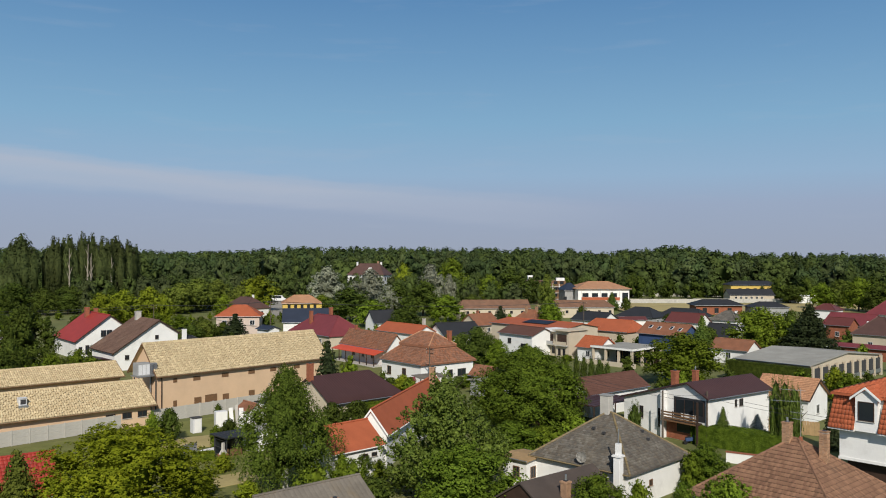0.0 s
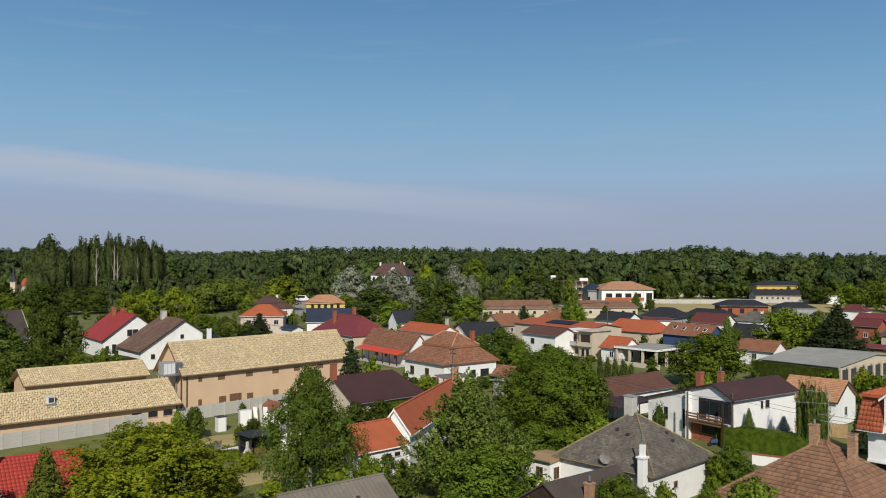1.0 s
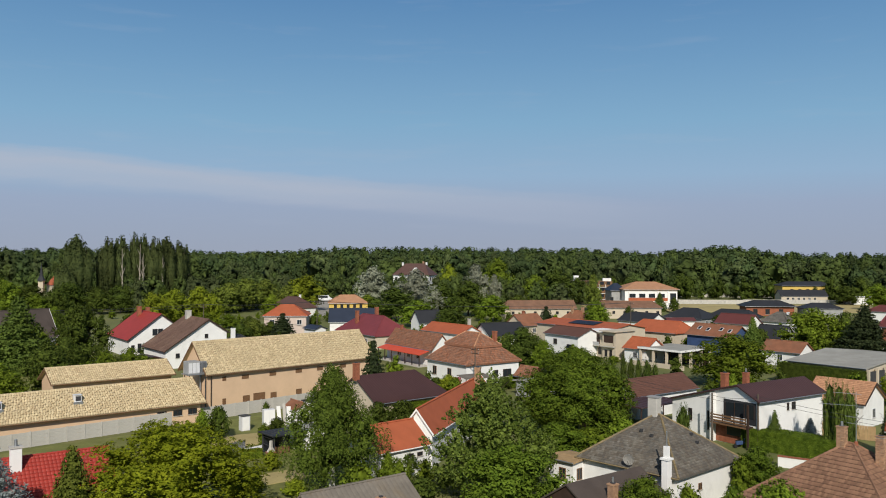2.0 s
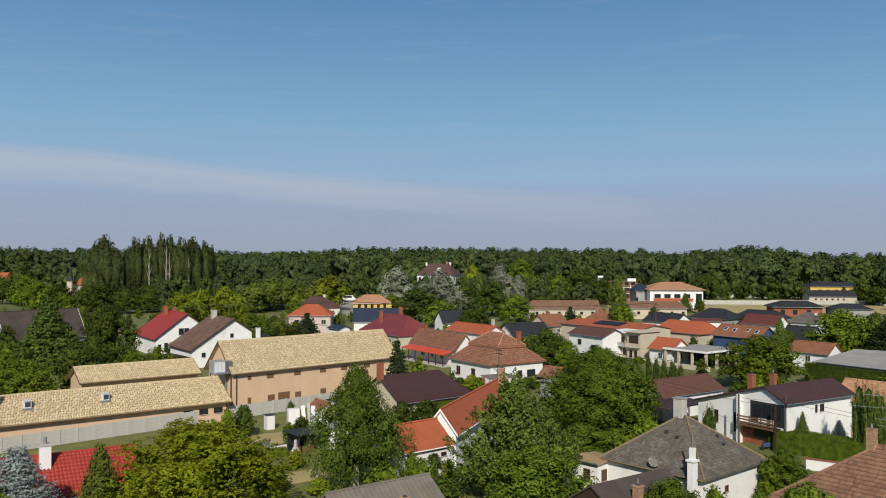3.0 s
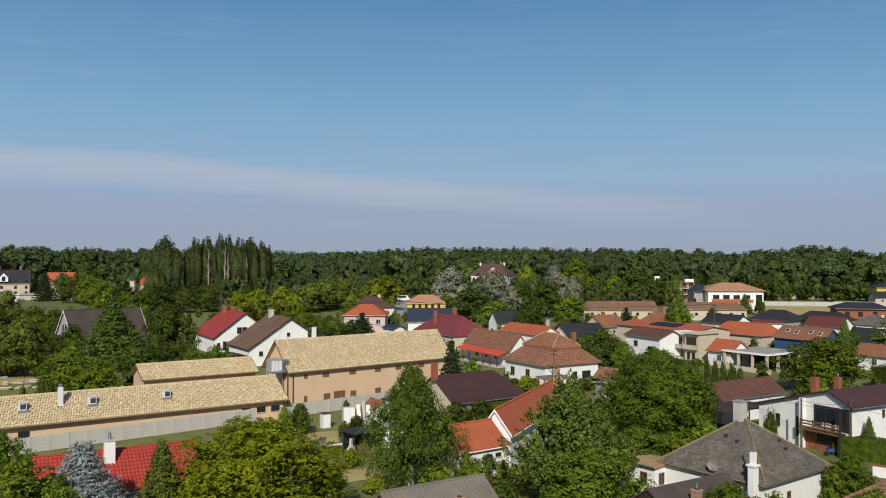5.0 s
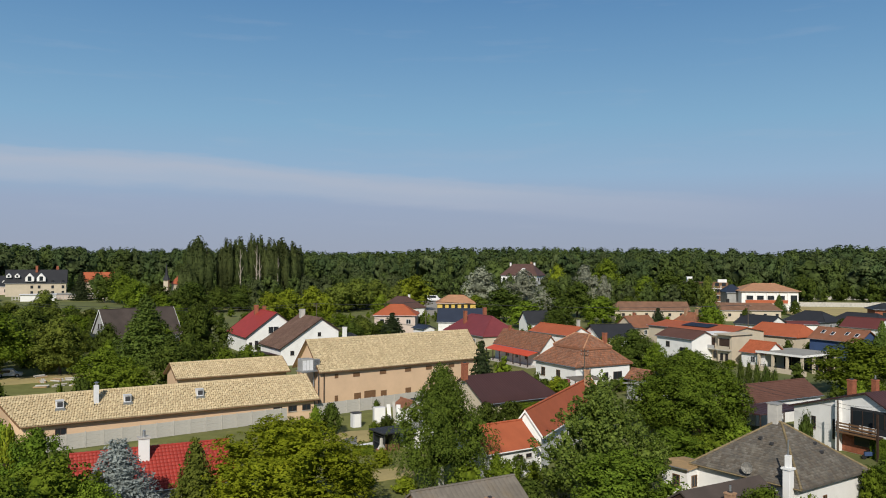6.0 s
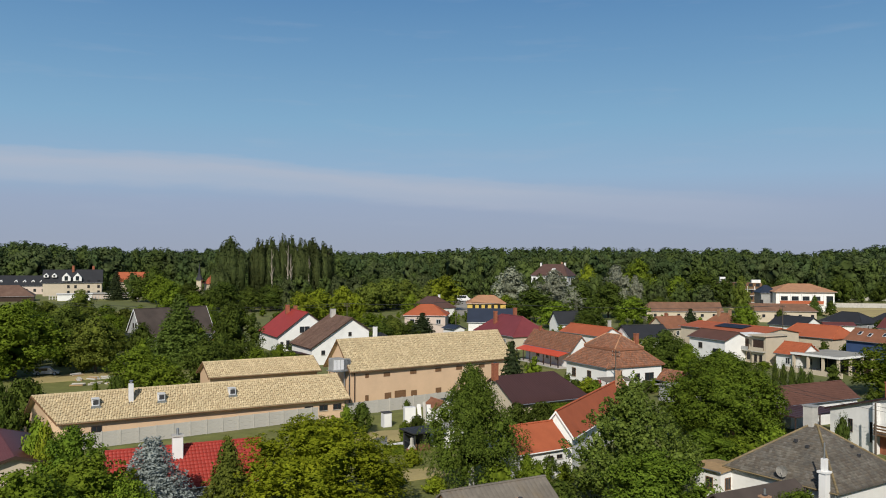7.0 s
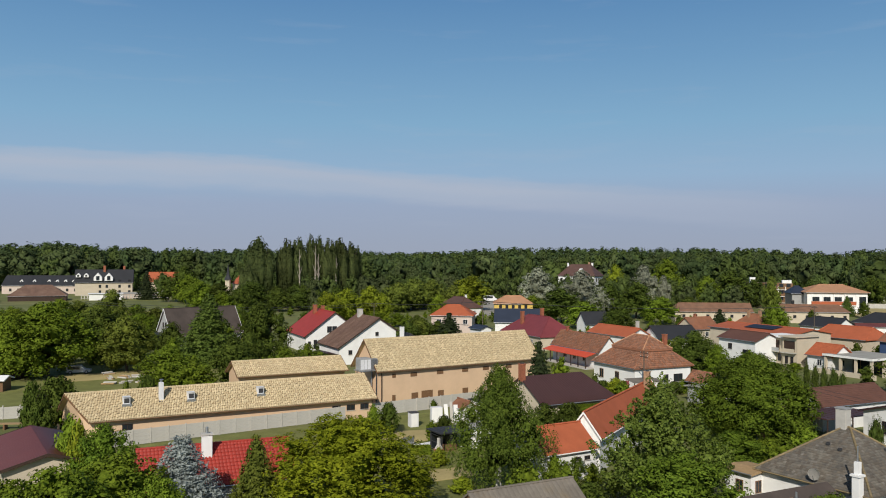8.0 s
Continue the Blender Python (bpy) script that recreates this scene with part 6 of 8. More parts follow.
px, py = local(sx, sy, syaw, 0.6, -5.6)
dish(px, py, 3.5, -30, 0.5)
for vx, vy in ((-0.5, -2.0), (0.8, -2.3), (2.6, 1.5), (3.4, 1.2)):
    px, py = local(sx, sy, syaw, vx, vy)
    hz = 7.4 - 4.2 * max(abs(vy), abs(vx) * 0.95) / 5.5
    v = thing("roof_vent", "small dark roof vent among the slates", "vent", px, py, syaw, hz - 0.05, "roof vents")
    box_part("hood", (-0.12, 0.12, -0.12, 0.12, 0, 0.22), M["steel"], v)
px, py = local(sx, sy, syaw, -6.3, -5.0)
house("ochre_roofed_annex", "small white annex with an ochre flat roof", px, py, syaw, 3.4, 3.8, 2.95, 3.12, "white", "wood_pale", None, over=0.3, cap=False, category="annex",
      windows=[("+x", -0.6, 1.1, 0.8, 1.1, "wood"), ("-y", 0.2, 1.1, 0.8, 1.1, "wood")])
house("brown_sheet_store", "low store with a plain dark brown sheet roof", 9.5, 69.1, 42, 9.2, 6.4, 2.3, 4.3, "wood_dark", "sheet_umber", None, over=0.2, cap=False, category="store",
      chimneys=[(-1.6, -2.2, 4.3, 0.6, "brick_pale", 1)])
house("corrugated_roofed_barn", "barn with a weathered grey corrugated roof", -10.2, 64.4, 42, 9.6, 5.6, 2.5, 4.45, "wood", "corrugated", "rib", over=0.2, category="barn", cap=True,
      chimneys=[(0.6, -2.6, 3.9, 0.5, "brick_pale")])

# ---------------------------------------------------------------- clay pyramid house: chimneys and aerial
tx0, ty0, tyaw = 28.0, 66.5, -48


def brick_stack(x, y, z0, z1, w, yaw, label):
    so = thing("brick_chimney", label, "chimney", x, y, yaw, z0)
    box_part("core", (-w / 2 + 0.02, w / 2 - 0.02, -w / 2 + 0.02, w / 2 - 0.02, 0, z1 - z0 - 0.02), M["concrete"], so)
    rng = random.Random(int(x * 10))
    bm = bmesh.new()
    rows = int((z1 - z0) / 0.085)
    for r in range(rows):
        for side in range(4):
            for k in range(2):
                o = -w / 2 + (k + 0.0) * w / 2 + (0.0 if r % 2 else 0.03)
                m = pose(0, 0, 0, 0, 0, 90 * side)
                add_box(bm, o + 0.006, o + w / 2 - 0.008, -w / 2 + rng.uniform(-0.006, 0.004), -w / 2 + 0.05, r * 0.085, r * 0.085 + 0.072, m)
    tagged(part("bricks", bm, M["brick_pale"], so), kind="stuff")
    box_part("crown", (-w / 2 - 0.05, w / 2 + 0.05, -w / 2 - 0.05, w / 2 + 0.05, z1 - z0, z1 - z0 + 0.09), M["brick_pale"], so)
    box_part("flue", (-w / 4, w / 4, -w / 4, w / 4, z1 - z0 + 0.092, z1 - z0 + 0.12), M["steel"], so)
    return so


px, py = local(tx0, ty0, tyaw, -0.55, -0.3)
st = brick_stack(px, py, 6.6, 8.9, 0.6, tyaw, "pale brick chimney with a small metal pot")
bm = bmesh.new()
add_tube(bm, (0, 0, 2.2), (0, 0, 2.75), 0.1, 0.09, 8)
part("pot", bm, M["metal"], st)
px, py = local(tx0, ty0, tyaw, 2.1, 0.35)
brick_stack(px, py, 4.6, 8.5, 0.58, tyaw, "tall slim orange brick chimney on the clay roof")

an = thing("roof_aerial", "tall thin television aerial mast with crossbars", "aerial", *local(tx0, ty0, tyaw, 0.35, 0.1), -10, 7.5)
bm = bmesh.new()
add_tube(bm, (0, 0, 0), (0, 0, 4.2), 0.03, 0.022, 6)
part("mast", bm, M["metal"], an)
for z, w in ((4.0, 1.6), (3.1, 2.6), (2.2, 0.7), (1.7, 0.6)):
    bm = bmesh.new()
    add_tube(bm, (-w, 0, z + 0.12), (w * 0.25, 0, z), 0.014, 0.014, 5)
    part("boom", bm, M["metal"], an)
    for k in range(int(w * 5)):
        xk = -w + k * w * 1.2 / max(1, int(w * 5))
        bm = bmesh.new()
        add_tube(bm, (xk, -0.3, z + 0.1), (xk, 0.3, z + 0.1), 0.008, 0.008, 4)
        part("rod", bm, M["metal"], an)
box_part("bracket_box", (-0.12, 0.12, -0.1, 0.1, 0.0, 0.4), M["brick"], an)

# ---------------------------------------------------------------- white two-storey house: balcony side
wx, wy0, wyaw, wL, wW = 34.4, 104.0, 36.6, 13.4, 6.3
bo = thing("balcony", "dark wooden balcony on the white gable", "balcony", *local(wx, wy0, wyaw, -wL / 2 + 0.45, 0.0), wyaw - 90)
# here x runs along the gable, y into the house
# flat black panel on the gable, painting the shade of a balcony recess
box_part("recess_shade", (-2.1, 2.4, -0.03, 0.0, 2.6, 5.2), M["sheet_black"], bo)
box_part("window_band", (-1.9, 2.2, -0.06, -0.034, 3.3, 4.95), M["pane"], bo)
box_part("parapet_panel", (-1.0, 1.3, -0.06, -0.034, 2.75, 3.27), M["white"], bo)
for k in range(4):
    box_part("window_post", (-1.9 + 1.34 * k, -1.82 + 1.34 * k, -0.09, -0.063, 3.3, 4.95), M["wood_dark"], bo)
box_part("floor_slab", (-2.9, 2.0, -1.3, -0.034, 2.3, 2.5), M["wood_dark"], bo)
for k in range(4):
    box_part("rail_board", (-3.0, 2.0, -1.36, -1.31, 2.32 + 0.33 * k, 2.5 + 0.33 * k), M["wood"], bo)
for k in range(4):
    box_part("rail_post", (-2.95 + 1.6 * k, -2.85 + 1.6 * k, -1.3, -1.22, 2.51, 3.6), M["wood_dark"], bo)
box_part("ground_floor_front", (-3.19, 2.3, -0.04, -0.002, 0.05, 2.28), M["brick"], bo)
box_part("garage_opening", (-1.6, 1.4, -0.07, -0.043, 1.0, 2.0), M["pane"], bo)
box_part("pillar", (2.05, 2.25, -1.3, -1.1, 0.0, 5.1), M["wood_dark"], bo)
box_part("pier", (-3.55, -3.2, -0.75, -0.002, 0.0, 5.75), M["white"], bo)
mo = thing("motor_scooter", "blue motor scooter parked by the garage", "scooter", 29.2, 99.0, 20)
for sx0 in (-0.6, 0.6):
    bm = bmesh.new()
    add_tube(bm, (sx0, -0.05, 0.28), (sx0, 0.05, 0.28), 0.28, 0.28, 14)
    part("wheel", bm, M["tyre"], mo)
box_part("body", (-0.6, 0.35, -0.16, 0.16, 0.35, 0.8), M["blue"], mo, bevel=0.06)
box_part("seat", (-0.6, 0.05, -0.14, 0.14, 0.803, 0.9), M["tyre"], mo, bevel=0.03)
box_part("front_shield", (0.4, 0.5, -0.2, 0.2, 0.4, 1.05), M["blue"], mo, bevel=0.03)
box_part("handlebar", (0.38, 0.44, -0.33, 0.33, 1.06, 1.1), M["steel"], mo)


def pole(x, y, h, yaw=0, arms=1, label="weathered timber power pole with insulators"):
    po = thing("power_pole", label, "pole", x, y, yaw)
    bm = bmesh.new()
    add_tube(bm, (0, 0, -0.3), (0, 0, h), 0.13, 0.09, 8)
    part("mast", bm, M["bark"], po)
    for k in range(arms):
        box_part("crossarm", (-0.8, 0.8, -0.05, 0.05, h - 0.45 - 0.6 * k, h - 0.33 - 0.6 * k), M["wood_dark"], po)
        for xx in (-0.7, 0, 0.7):
            bm = bmesh.new()
            add_tube(bm, (xx, 0, h - 0.33 - 0.6 * k), (xx, 0, h - 0.18 - 0.6 * k), 0.04, 0.05, 6)
            part("insulator", bm, M["concrete"], po)
    return po


# dark sheet canopy between the houses
cn = thing("sheet_canopy", "low dark brown sheet canopy on posts", "canopy", 20.9, 111.2, 40)
box_part("roof", (-4.2, 5.0, -2.4, 6.2, 2.95, 3.07), M["sheet_brown"], cn)
for k in range(10):
    box_part("seam", (-4.15 + 1.0 * k, -4.09 + 1.0 * k, -2.38, 6.18, 3.072, 3.11), M["sheet_brown"], cn)
for xx in (-3.9, 0.4, 4.7):
    for yy in (-2.2, 6.0):
        box_part("post", (xx - 0.06, xx + 0.06, yy - 0.06, yy + 0.06, 0, 2.948), M["wood_dark"], cn)
cn = thing("porch_canopy", "weathered grey-brown lean-to over the yard", "canopy", -2.3, 138.4, 35)
box_part("roof", (-2.6, 2.6, -1.5, 1.5, 2.3, 2.4), M["corrugated"], cn, m=pose(0, 0, 0, 6, 0, 0))
for xx in (-2.4, 2.4):
    for yy in (-1.3, 1.3):
        box_part("post", (xx - 0.06, xx + 0.06, yy - 0.06, yy + 0.06, 0, 2.15), M["wood_dark"], cn)
rf = thing("red_board_fence", "faded red board fence before the yard", "fence", -5.3, 142.2, 24)
for k in range(13):
    box_part("board", (-1.9 + 0.3 * k, -1.64 + 0.3 * k, -0.02, 0.02, 0.05, 1.55 + 0.05 * (k % 2)), M["tile_crimson"], rf)
for k in range(2):
    box_part("rail", (-1.95, 2.05, 0.023, 0.08, 0.35 + 0.8 * k, 0.45 + 0.8 * k), M["wood_dark"], rf)
# the upper tier of the clay hip roof
E4 = [(-4.25, -3.15, 6.5), (4.25, -3.15, 6.5), (4.25, 3.15, 6.5), (-4.25, 3.15, 6.5)]
R4 = [(-2.0, 0, 8.55), (2.0, 0, 8.55)]
bm = bmesh.new()
tv4 = [bm.verts.new(p) for p in E4 + R4]
bv4 = [bm.verts.new((p[0], p[1], p[2] - 0.3)) for p in E4]
for fc in ((0, 1, 5, 4), (2, 3, 4, 5), (3, 0, 4), (1, 2, 5)):
    bm.faces.new([tv4[i] for i in fc])
for i in range(4):
    bm.faces.new((tv4[(i + 1) % 4], tv4[i], bv4[i], bv4[(i + 1) % 4]))
bm.faces.new(bv4)
upper = part("upper_roof", bm, M["tile_rust"], clay_hip)
rng4 = np.random.default_rng(44)
v, f = join_arrays([tile_slope(E4[0], E4[1], R4[0], R4[1], "plain", rng4), tile_slope(E4[2], E4[3], R4[1], R4[0], "plain", rng4),
                    tile_slope(E4[3], E4[0], R4[0], R4[0], "plain", rng4), tile_slope(E4[1], E4[2], R4[1], R4[1], "plain", rng4)])
tagged(link_mesh("roof_covering", quads_mesh("roof_covering", v, f), M["tile_rust"], upper), kind="stuff")
bm = bmesh.new()
for p4, q4 in ((E4[0], R4[0]), (E4[3], R4[0]), (E4[1], R4[1]), (E4[2], R4[1]), (R4[0], R4[1])):
    p4, q4 = Vector(p4), Vector(q4)
    for i in range(10):
        add_tube(bm, p4.lerp(q4, i / 10) + Vector((0, 0, 0.05)), p4.lerp(q4, (i + 1.04) / 10) + Vector((0, 0, 0.035)), 0.12, 0.1, 6)
tagged(part("ridge_tiles", bm, M["tile_peach"], upper), kind="stuff")


def wire(a, b, sag, r=0.018, label="thin sagging overhead cable between poles"):
    wo_ = thing("overhead_cable", label, "cable", 0, 0)
    bm = bmesh.new()
    n = 12
    pts = [Vector(a).lerp(Vector(b), i / n) - Vector((0, 0, sag * 4 * (i / n) * (1 - i / n))) for i in range(n + 1)]
    side = (Vector(b) - Vector(a)).cross(Vector((0, 0, 1))).normalized() * r
    up = Vector((0, 0, r))
    rings = [[bm.verts.new(p + o) for o in (side, up, -side, -up)] for p in pts]
    for c0, c1 in zip(rings, rings[1:]):
        for k in range(4):
            bm.faces.new((c0[k], c0[(k + 1) % 4], c1[(k + 1) % 4], c1[k]))
    part("strand", bm, M["steel"], wo_)
    return wo_


pole(26.2, 99.8, 6.2, 30, 0)
pole(30.9, 98.0, 6.4, 60, 0)
for dz in (0.0, 0.45):
    wire((26.2, 99.8, 5.9 - dz), (30.9, 98.0, 6.1 - dz), 0.3)
    wire((30.9, 98.0, 6.1 - dz), (52.0, 72.0, 6.0 - dz), 0.6)
    wire((26.2, 99.8, 5.9 - dz), (12.0, 128.0, 6.8 - dz), 0.6)
pole(-2.1, 136.9, 7.2, -40, 2)
pole(-44.0, 214.0, 10.5, 10)
pole(38.0, 226.0, 10.0, 10)
pole(-76.5, 222.0, 9.0, 10, 2)
for off in (-0.6, 0.6):
    wire((-44.0 + off, 214.0, 10.4), (38.0 + off, 226.0, 9.9), 1.2, 0.035)
    wire((-76.5 + off, 222.0, 8.9), (-44.0 + off, 214.0, 10.4), 0.6, 0.035)
wire((-150.0, 196.0, 9.5), (-76.5, 222.0, 8.9), 1.5, 0.035)
wire((-150.0, 196.0, 8.9), (-76.5, 222.0, 8.3), 1.5, 0.035)

# ---------------------------------------------------------------- white house with the tiled skirts and dormer
DX, DY, DYAW = 43.0, 75.7, -47
dh = thing("dormer_house", "white house with orange tile skirts and a gabled dormer", "house", DX, DY, DYAW, 2.4)
FOOT.append((DX, DY, DYAW, 11, 10))
box_part("wall", (-5, 6, -5, 5, 1.6, 7.5), M["white"], dh)
# Dark wood on the set-back garage storey paints the shade under the overhang.
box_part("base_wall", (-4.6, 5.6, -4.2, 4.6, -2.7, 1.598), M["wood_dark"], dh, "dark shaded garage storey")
box_part("ledge", (-5.06, 6.06, -5.08, -5.002, 1.5, 1.75), M["white"], dh)
bm = bmesh.new()
E2, R2 = [(-5.6, -5.5, 7.5), (6.6, -5.5, 7.5), (6.6, 5.5, 7.5), (-5.6, 5.5, 7.5)], [(-1.0, 0, 9.2), (2.0, 0, 9.2)]
top = [bm.verts.new(p) for p in E2 + R2]
bot = [bm.verts.new((p[0], p[1], p[2] - 0.2)) for p in E2]
for f in ((0, 1, 5, 4), (2, 3, 4, 5), (3, 0, 4), (1, 2, 5)):
    bm.faces.new([top[i] for i in f])
bm.faces.new(bot[::-1])
for i in range(4):
    bm.faces.new((top[(i + 1) % 4], top[i], bot[i], bot[(i + 1) % 4]))
roof_ob = part("roof", bm, M["tile_orange"], dh)
rng0 = np.random.default_rng(77)
v, f = join_arrays([tile_slope(E2[0], E2[1], R2[0], R2[1], "roll", rng0), tile_slope(E2[3], E2[0], R2[0], R2[0], "roll", rng0)])
tagged(link_mesh("roof_covering", quads_mesh("roof_covering", v, f), M["tile_orange"], roof_ob), kind="stuff")
for x0, x1, zb in ((-5.7, -3.4, 4.4), (-1.45, 1.0, 4.4), (2.6, 5.6, 4.4)):
    v, f = tile_slope((x0, -5.95, zb), (x1, -5.95, zb), (x0 + 0.25, -5.02, 7.25), (x1, -5.02, 7.25), "roll", rng0)
    sk = link_mesh("tile_skirt", quads_mesh("tile_skirt", v, f), M["tile_orange"], dh, "steep orange tiled skirt")
    bm = bmesh.new()
    q = [bm.verts.new(p) for p in ((x0, -5.93, zb - 0.12), (x1, -5.93, zb - 0.12), (x1, -5.0, zb - 0.12), (x0, -5.0, zb - 0.12), (x0 + 0.25, -5.02, 7.23), (x1, -5.02, 7.23), (x0, -5.93, zb - 0.01), (x1, -5.93, zb - 0.01))]
    for fc in ((0, 3, 2, 1), (0, 1, 7, 6), (6, 7, 5, 4), (1, 2, 5, 7), (3, 0, 6, 4), (2, 3, 4, 5)):
        bm.faces.new([q[i] for i in fc])
    part("skirt_body", bm, M["white"], sk)
bm = bmesh.new()
q = [bm.verts.new(p) for y in (-5.75, -1.5) for p in ((-3.36, y, 4.35), (-1.5, y, 4.35), (-1.5, y, 7.35), (-2.43, y, 8.1), (-3.36, y, 7.35))]
bm.faces.new(q[:5])
bm.faces.new(q[5:][::-1])
for i in range(5):
    bm.faces.new((q[(i + 1) % 5], q[i], q[i + 5], q[(i + 1) % 5 + 5]))
dm = part("dormer", bm, M["white"], dh, "white gabled dormer with a dark window")
for sgn in (-1, 1):
    v, f = tile_slope((-2.43 + sgn * 1.3, -6.0, 7.27), (-2.43 + sgn * 1.3, -1.2, 7.27), (-2.43, -6.0, 8.32), (-2.43, -1.2, 8.32), "roll", rng0)
    link_mesh("dormer_roof", quads_mesh("dormer_roof", v, f), M["tile_orange"], dm)
    bm = bmesh.new()
    x1 = -2.43 + sgn * 1.3
    q = [bm.verts.new(p) for p in ((x1, -6.06, 7.07), (-2.43, -6.06, 8.12), (-2.43, -6.06, 8.34), (x1, -6.06, 7.29), (x1, -5.98, 7.07), (-2.43, -5.98, 8.12), (-2.43, -5.98, 8.34), (x1, -5.98, 7.29))]
    for fc in ((0, 1, 2, 3), (7, 6, 5, 4), (0, 4, 5, 1), (3, 2, 6, 7), (0, 3, 7, 4)):
        bm.faces.new([q[i] for i in fc])
    part("barge_board", bm, M["white"], dm)
window(dm, "-y", -2.43, 5.3, 1.35, 1.7, (0, 5.76), sill=True, bars=0)
window(dh, "-y", 0.0, 2.6, 1.2, 1.5, (0, 5.02), bars=0)
pp = thing("garden_parapet", "low white garden wall with a red coping", "wall", 43.5, 82.0, -42)
box_part("wall", (-3, 8, -0.15, 0.15, 0, 1.0), M["white"], pp)
box_part("coping", (-3.05, 8.05, -0.22, 0.22, 1.002, 1.1), M["brick"], pp)
pp = thing("garden_parapet", "low white garden wall with a red coping", "wall", 33.6, 88.6, -30)
box_part("wall", (-3.5, 4, -0.15, 0.15, 0, 1.1), M["white"], pp)
box_part("coping", (-3.55, 4.05, -0.22, 0.22, 1.102, 1.2), M["brick"], pp)
pp = thing("board_fence", "pale timber board fence behind the white house", "fence", 42.0, 106.0, -30)
for k in range(34):
    box_part("board", (-5 + 0.3 * k, -4.72 + 0.3 * k, -0.03, 0.0, 0.05, 1.75 + 0.02 * (k % 3)), M["wood_pale"], pp)
box_part("rail", (-5, 5.2, 0.002, 0.05, 1.2, 1.3), M["wood_pale"], pp)

# ---------------------------------------------------------------- porches, canopies and flat roofs
pc = thing("porch_canopy", "bright red porch canopy on dark posts", "canopy", *local(-14.7, 175.5, -52.8, 0, -3.7), -52.8)
bm = bmesh.new()
q = [bm.verts.new(p) for p in ((-8.4, -1.3, 2.45), (8.4, -1.3, 2.45), (8.4, 1.3, 3.2), (-8.4, 1.3, 3.2), (-8.4, -1.3, 2.35), (8.4, -1.3, 2.35), (8.4, 1.3, 3.1), (-8.4, 1.3, 3.1))]
for fc in ((0, 1, 2, 3), (7, 6, 5, 4), (0, 4, 5, 1), (1, 5, 6, 2), (2, 6, 7, 3), (3, 7, 4, 0)):
    bm.faces.new([q[i] for i in fc])
part("roof_sheet", bm, M["vermilion"], pc)
for k in range(7):
    box_part("post", (-8.2 + 2.7 * k, -8.05 + 2.7 * k, -1.2, -1.05, 0, 2.36), M["wood_dark"], pc)
box_part("floor", (-8.4, 8.4, -1.5, 1.2, 0, 0.15), M["concrete"], pc)

fl = thing("flat_roofed_terrace", "terrace with a flat grey roof on square columns", "building", 38.4, 174.3, -48)
FOOT.append((38.4, 174.3, -48, 11, 12))
box_part("roof", (-5.2, 5.2, -5.6, 5.6, 3.4, 3.65), M["flat_grey"], fl, bevel=0.03)
box_part("fascia", (-5.25, 5.25, -5.68, -5.602, 3.3, 3.7), M["white"], fl)
box_part("side_fascia", (5.202, 5.28, -5.6, 5.6, 3.3, 3.7), M["white"], fl)
# rear wall added in dark wood, the interior's shade put into its colour
box_part("rear_wall", (-4.9, 4.4, 4.6, 4.9, 0, 3.398), M["wood_dark"], fl)
box_part("side_wall", (-5.0, -4.7, -4.6, 4.598, 0, 3.398), M["beige"], fl)
box_part("glass_front", (-4.6, 4.3, 1.6, 1.7, 0.2, 3.3), M["pane"], fl)
for k in range(5):
    box_part("mullion", (-4.4 + 2.0 * k, -4.28 + 2.0 * k, 1.52, 1.597, 0.2, 3.3), M["wood"], fl)
for cx0, cy0 in ((-4.8, -5.2), (-1.6, -5.2), (1.6, -5.2), (4.8, -5.2), (4.8, -1.7), (4.8, 1.8), (4.8, 5.2)):
    box_part("column", (cx0 - 0.22, cx0 + 0.22, cy0 - 0.22, cy0 + 0.22, 0, 3.398), M["beige"], fl)
for k in range(3):
    box_part("top_rail", (-4.5 + 3.2 * k, -1.9 + 3.2 * k, -5.25, -5.18, 1.0, 1.08), M["steel"], fl)
    for j in range(8):
        box_part("baluster", (-4.45 + 3.2 * k + 0.34 * j, -4.4 + 3.2 * k + 0.34 * j, -5.24, -5.19, 0.15, 0.998), M["steel"], fl)
box_part("garden_wall", (-6.5, 6.5, -6.6, -6.3, 0, 0.9), M["beige"], fl)

# loggia of the workshop
lg = thing("workshop_loggia", "row of pale piers and dark bays along the workshop", "building", *local(67.9, 155.5, -49.7, 7.15, 0), 40.3)
for k in range(10):
    box_part("pier", (-13.8 + 3.0 * k, -13.3 + 3.0 * k, -0.35, 0.05, 0, 3.7), M["beige"], lg)
    if k < 9:
        # dark sheets stand in for the shade of the open bays
        box_part("bay_shade", (-13.25 + 3.0 * k, -10.85 + 3.0 * k, -0.12, -0.004, 0.6, 3.3), M["steel"], lg)
        box_part("railing", (-13.25 + 3.0 * k, -10.85 + 3.0 * k, -0.3, -0.25, 0.6, 1.3), M["metal"], lg)

# cream house with the recessed balcony
cb = thing("cream_balcony_house", "cream flat-roofed house with a recessed upper balcony", "house", 27.6, 186.5, -48)
FOOT.append((27.6, 186.5, -48, 12, 8))
box_part("left_block", (-6.0, 0.6, -3.4, 3.4, 0, 5.6), M["beige"], cb)
box_part("right_block", (0.604, 4.2, -4.4, 2.0, 0, 6.0), M["beige"], cb)
# dark wood sheet on the flat wall, coloured for the balcony's inner shade
box_part("upper_recess_shade", (1.0, 3.6, -4.44, -4.402, 3.1, 5.2), M["wood_dark"], cb)
box_part("upper_balcony", (0.7, 4.1, -5.2, -4.444, 2.75, 2.95), M["concrete"], cb)
box_part("upper_rail", (0.7, 4.1, -5.2, -5.14, 2.952, 3.7), M["beige"], cb)
box_part("left_roof", (-6.5, 0.6, -3.9, 3.8, 5.602, 5.8), M["white"], cb)
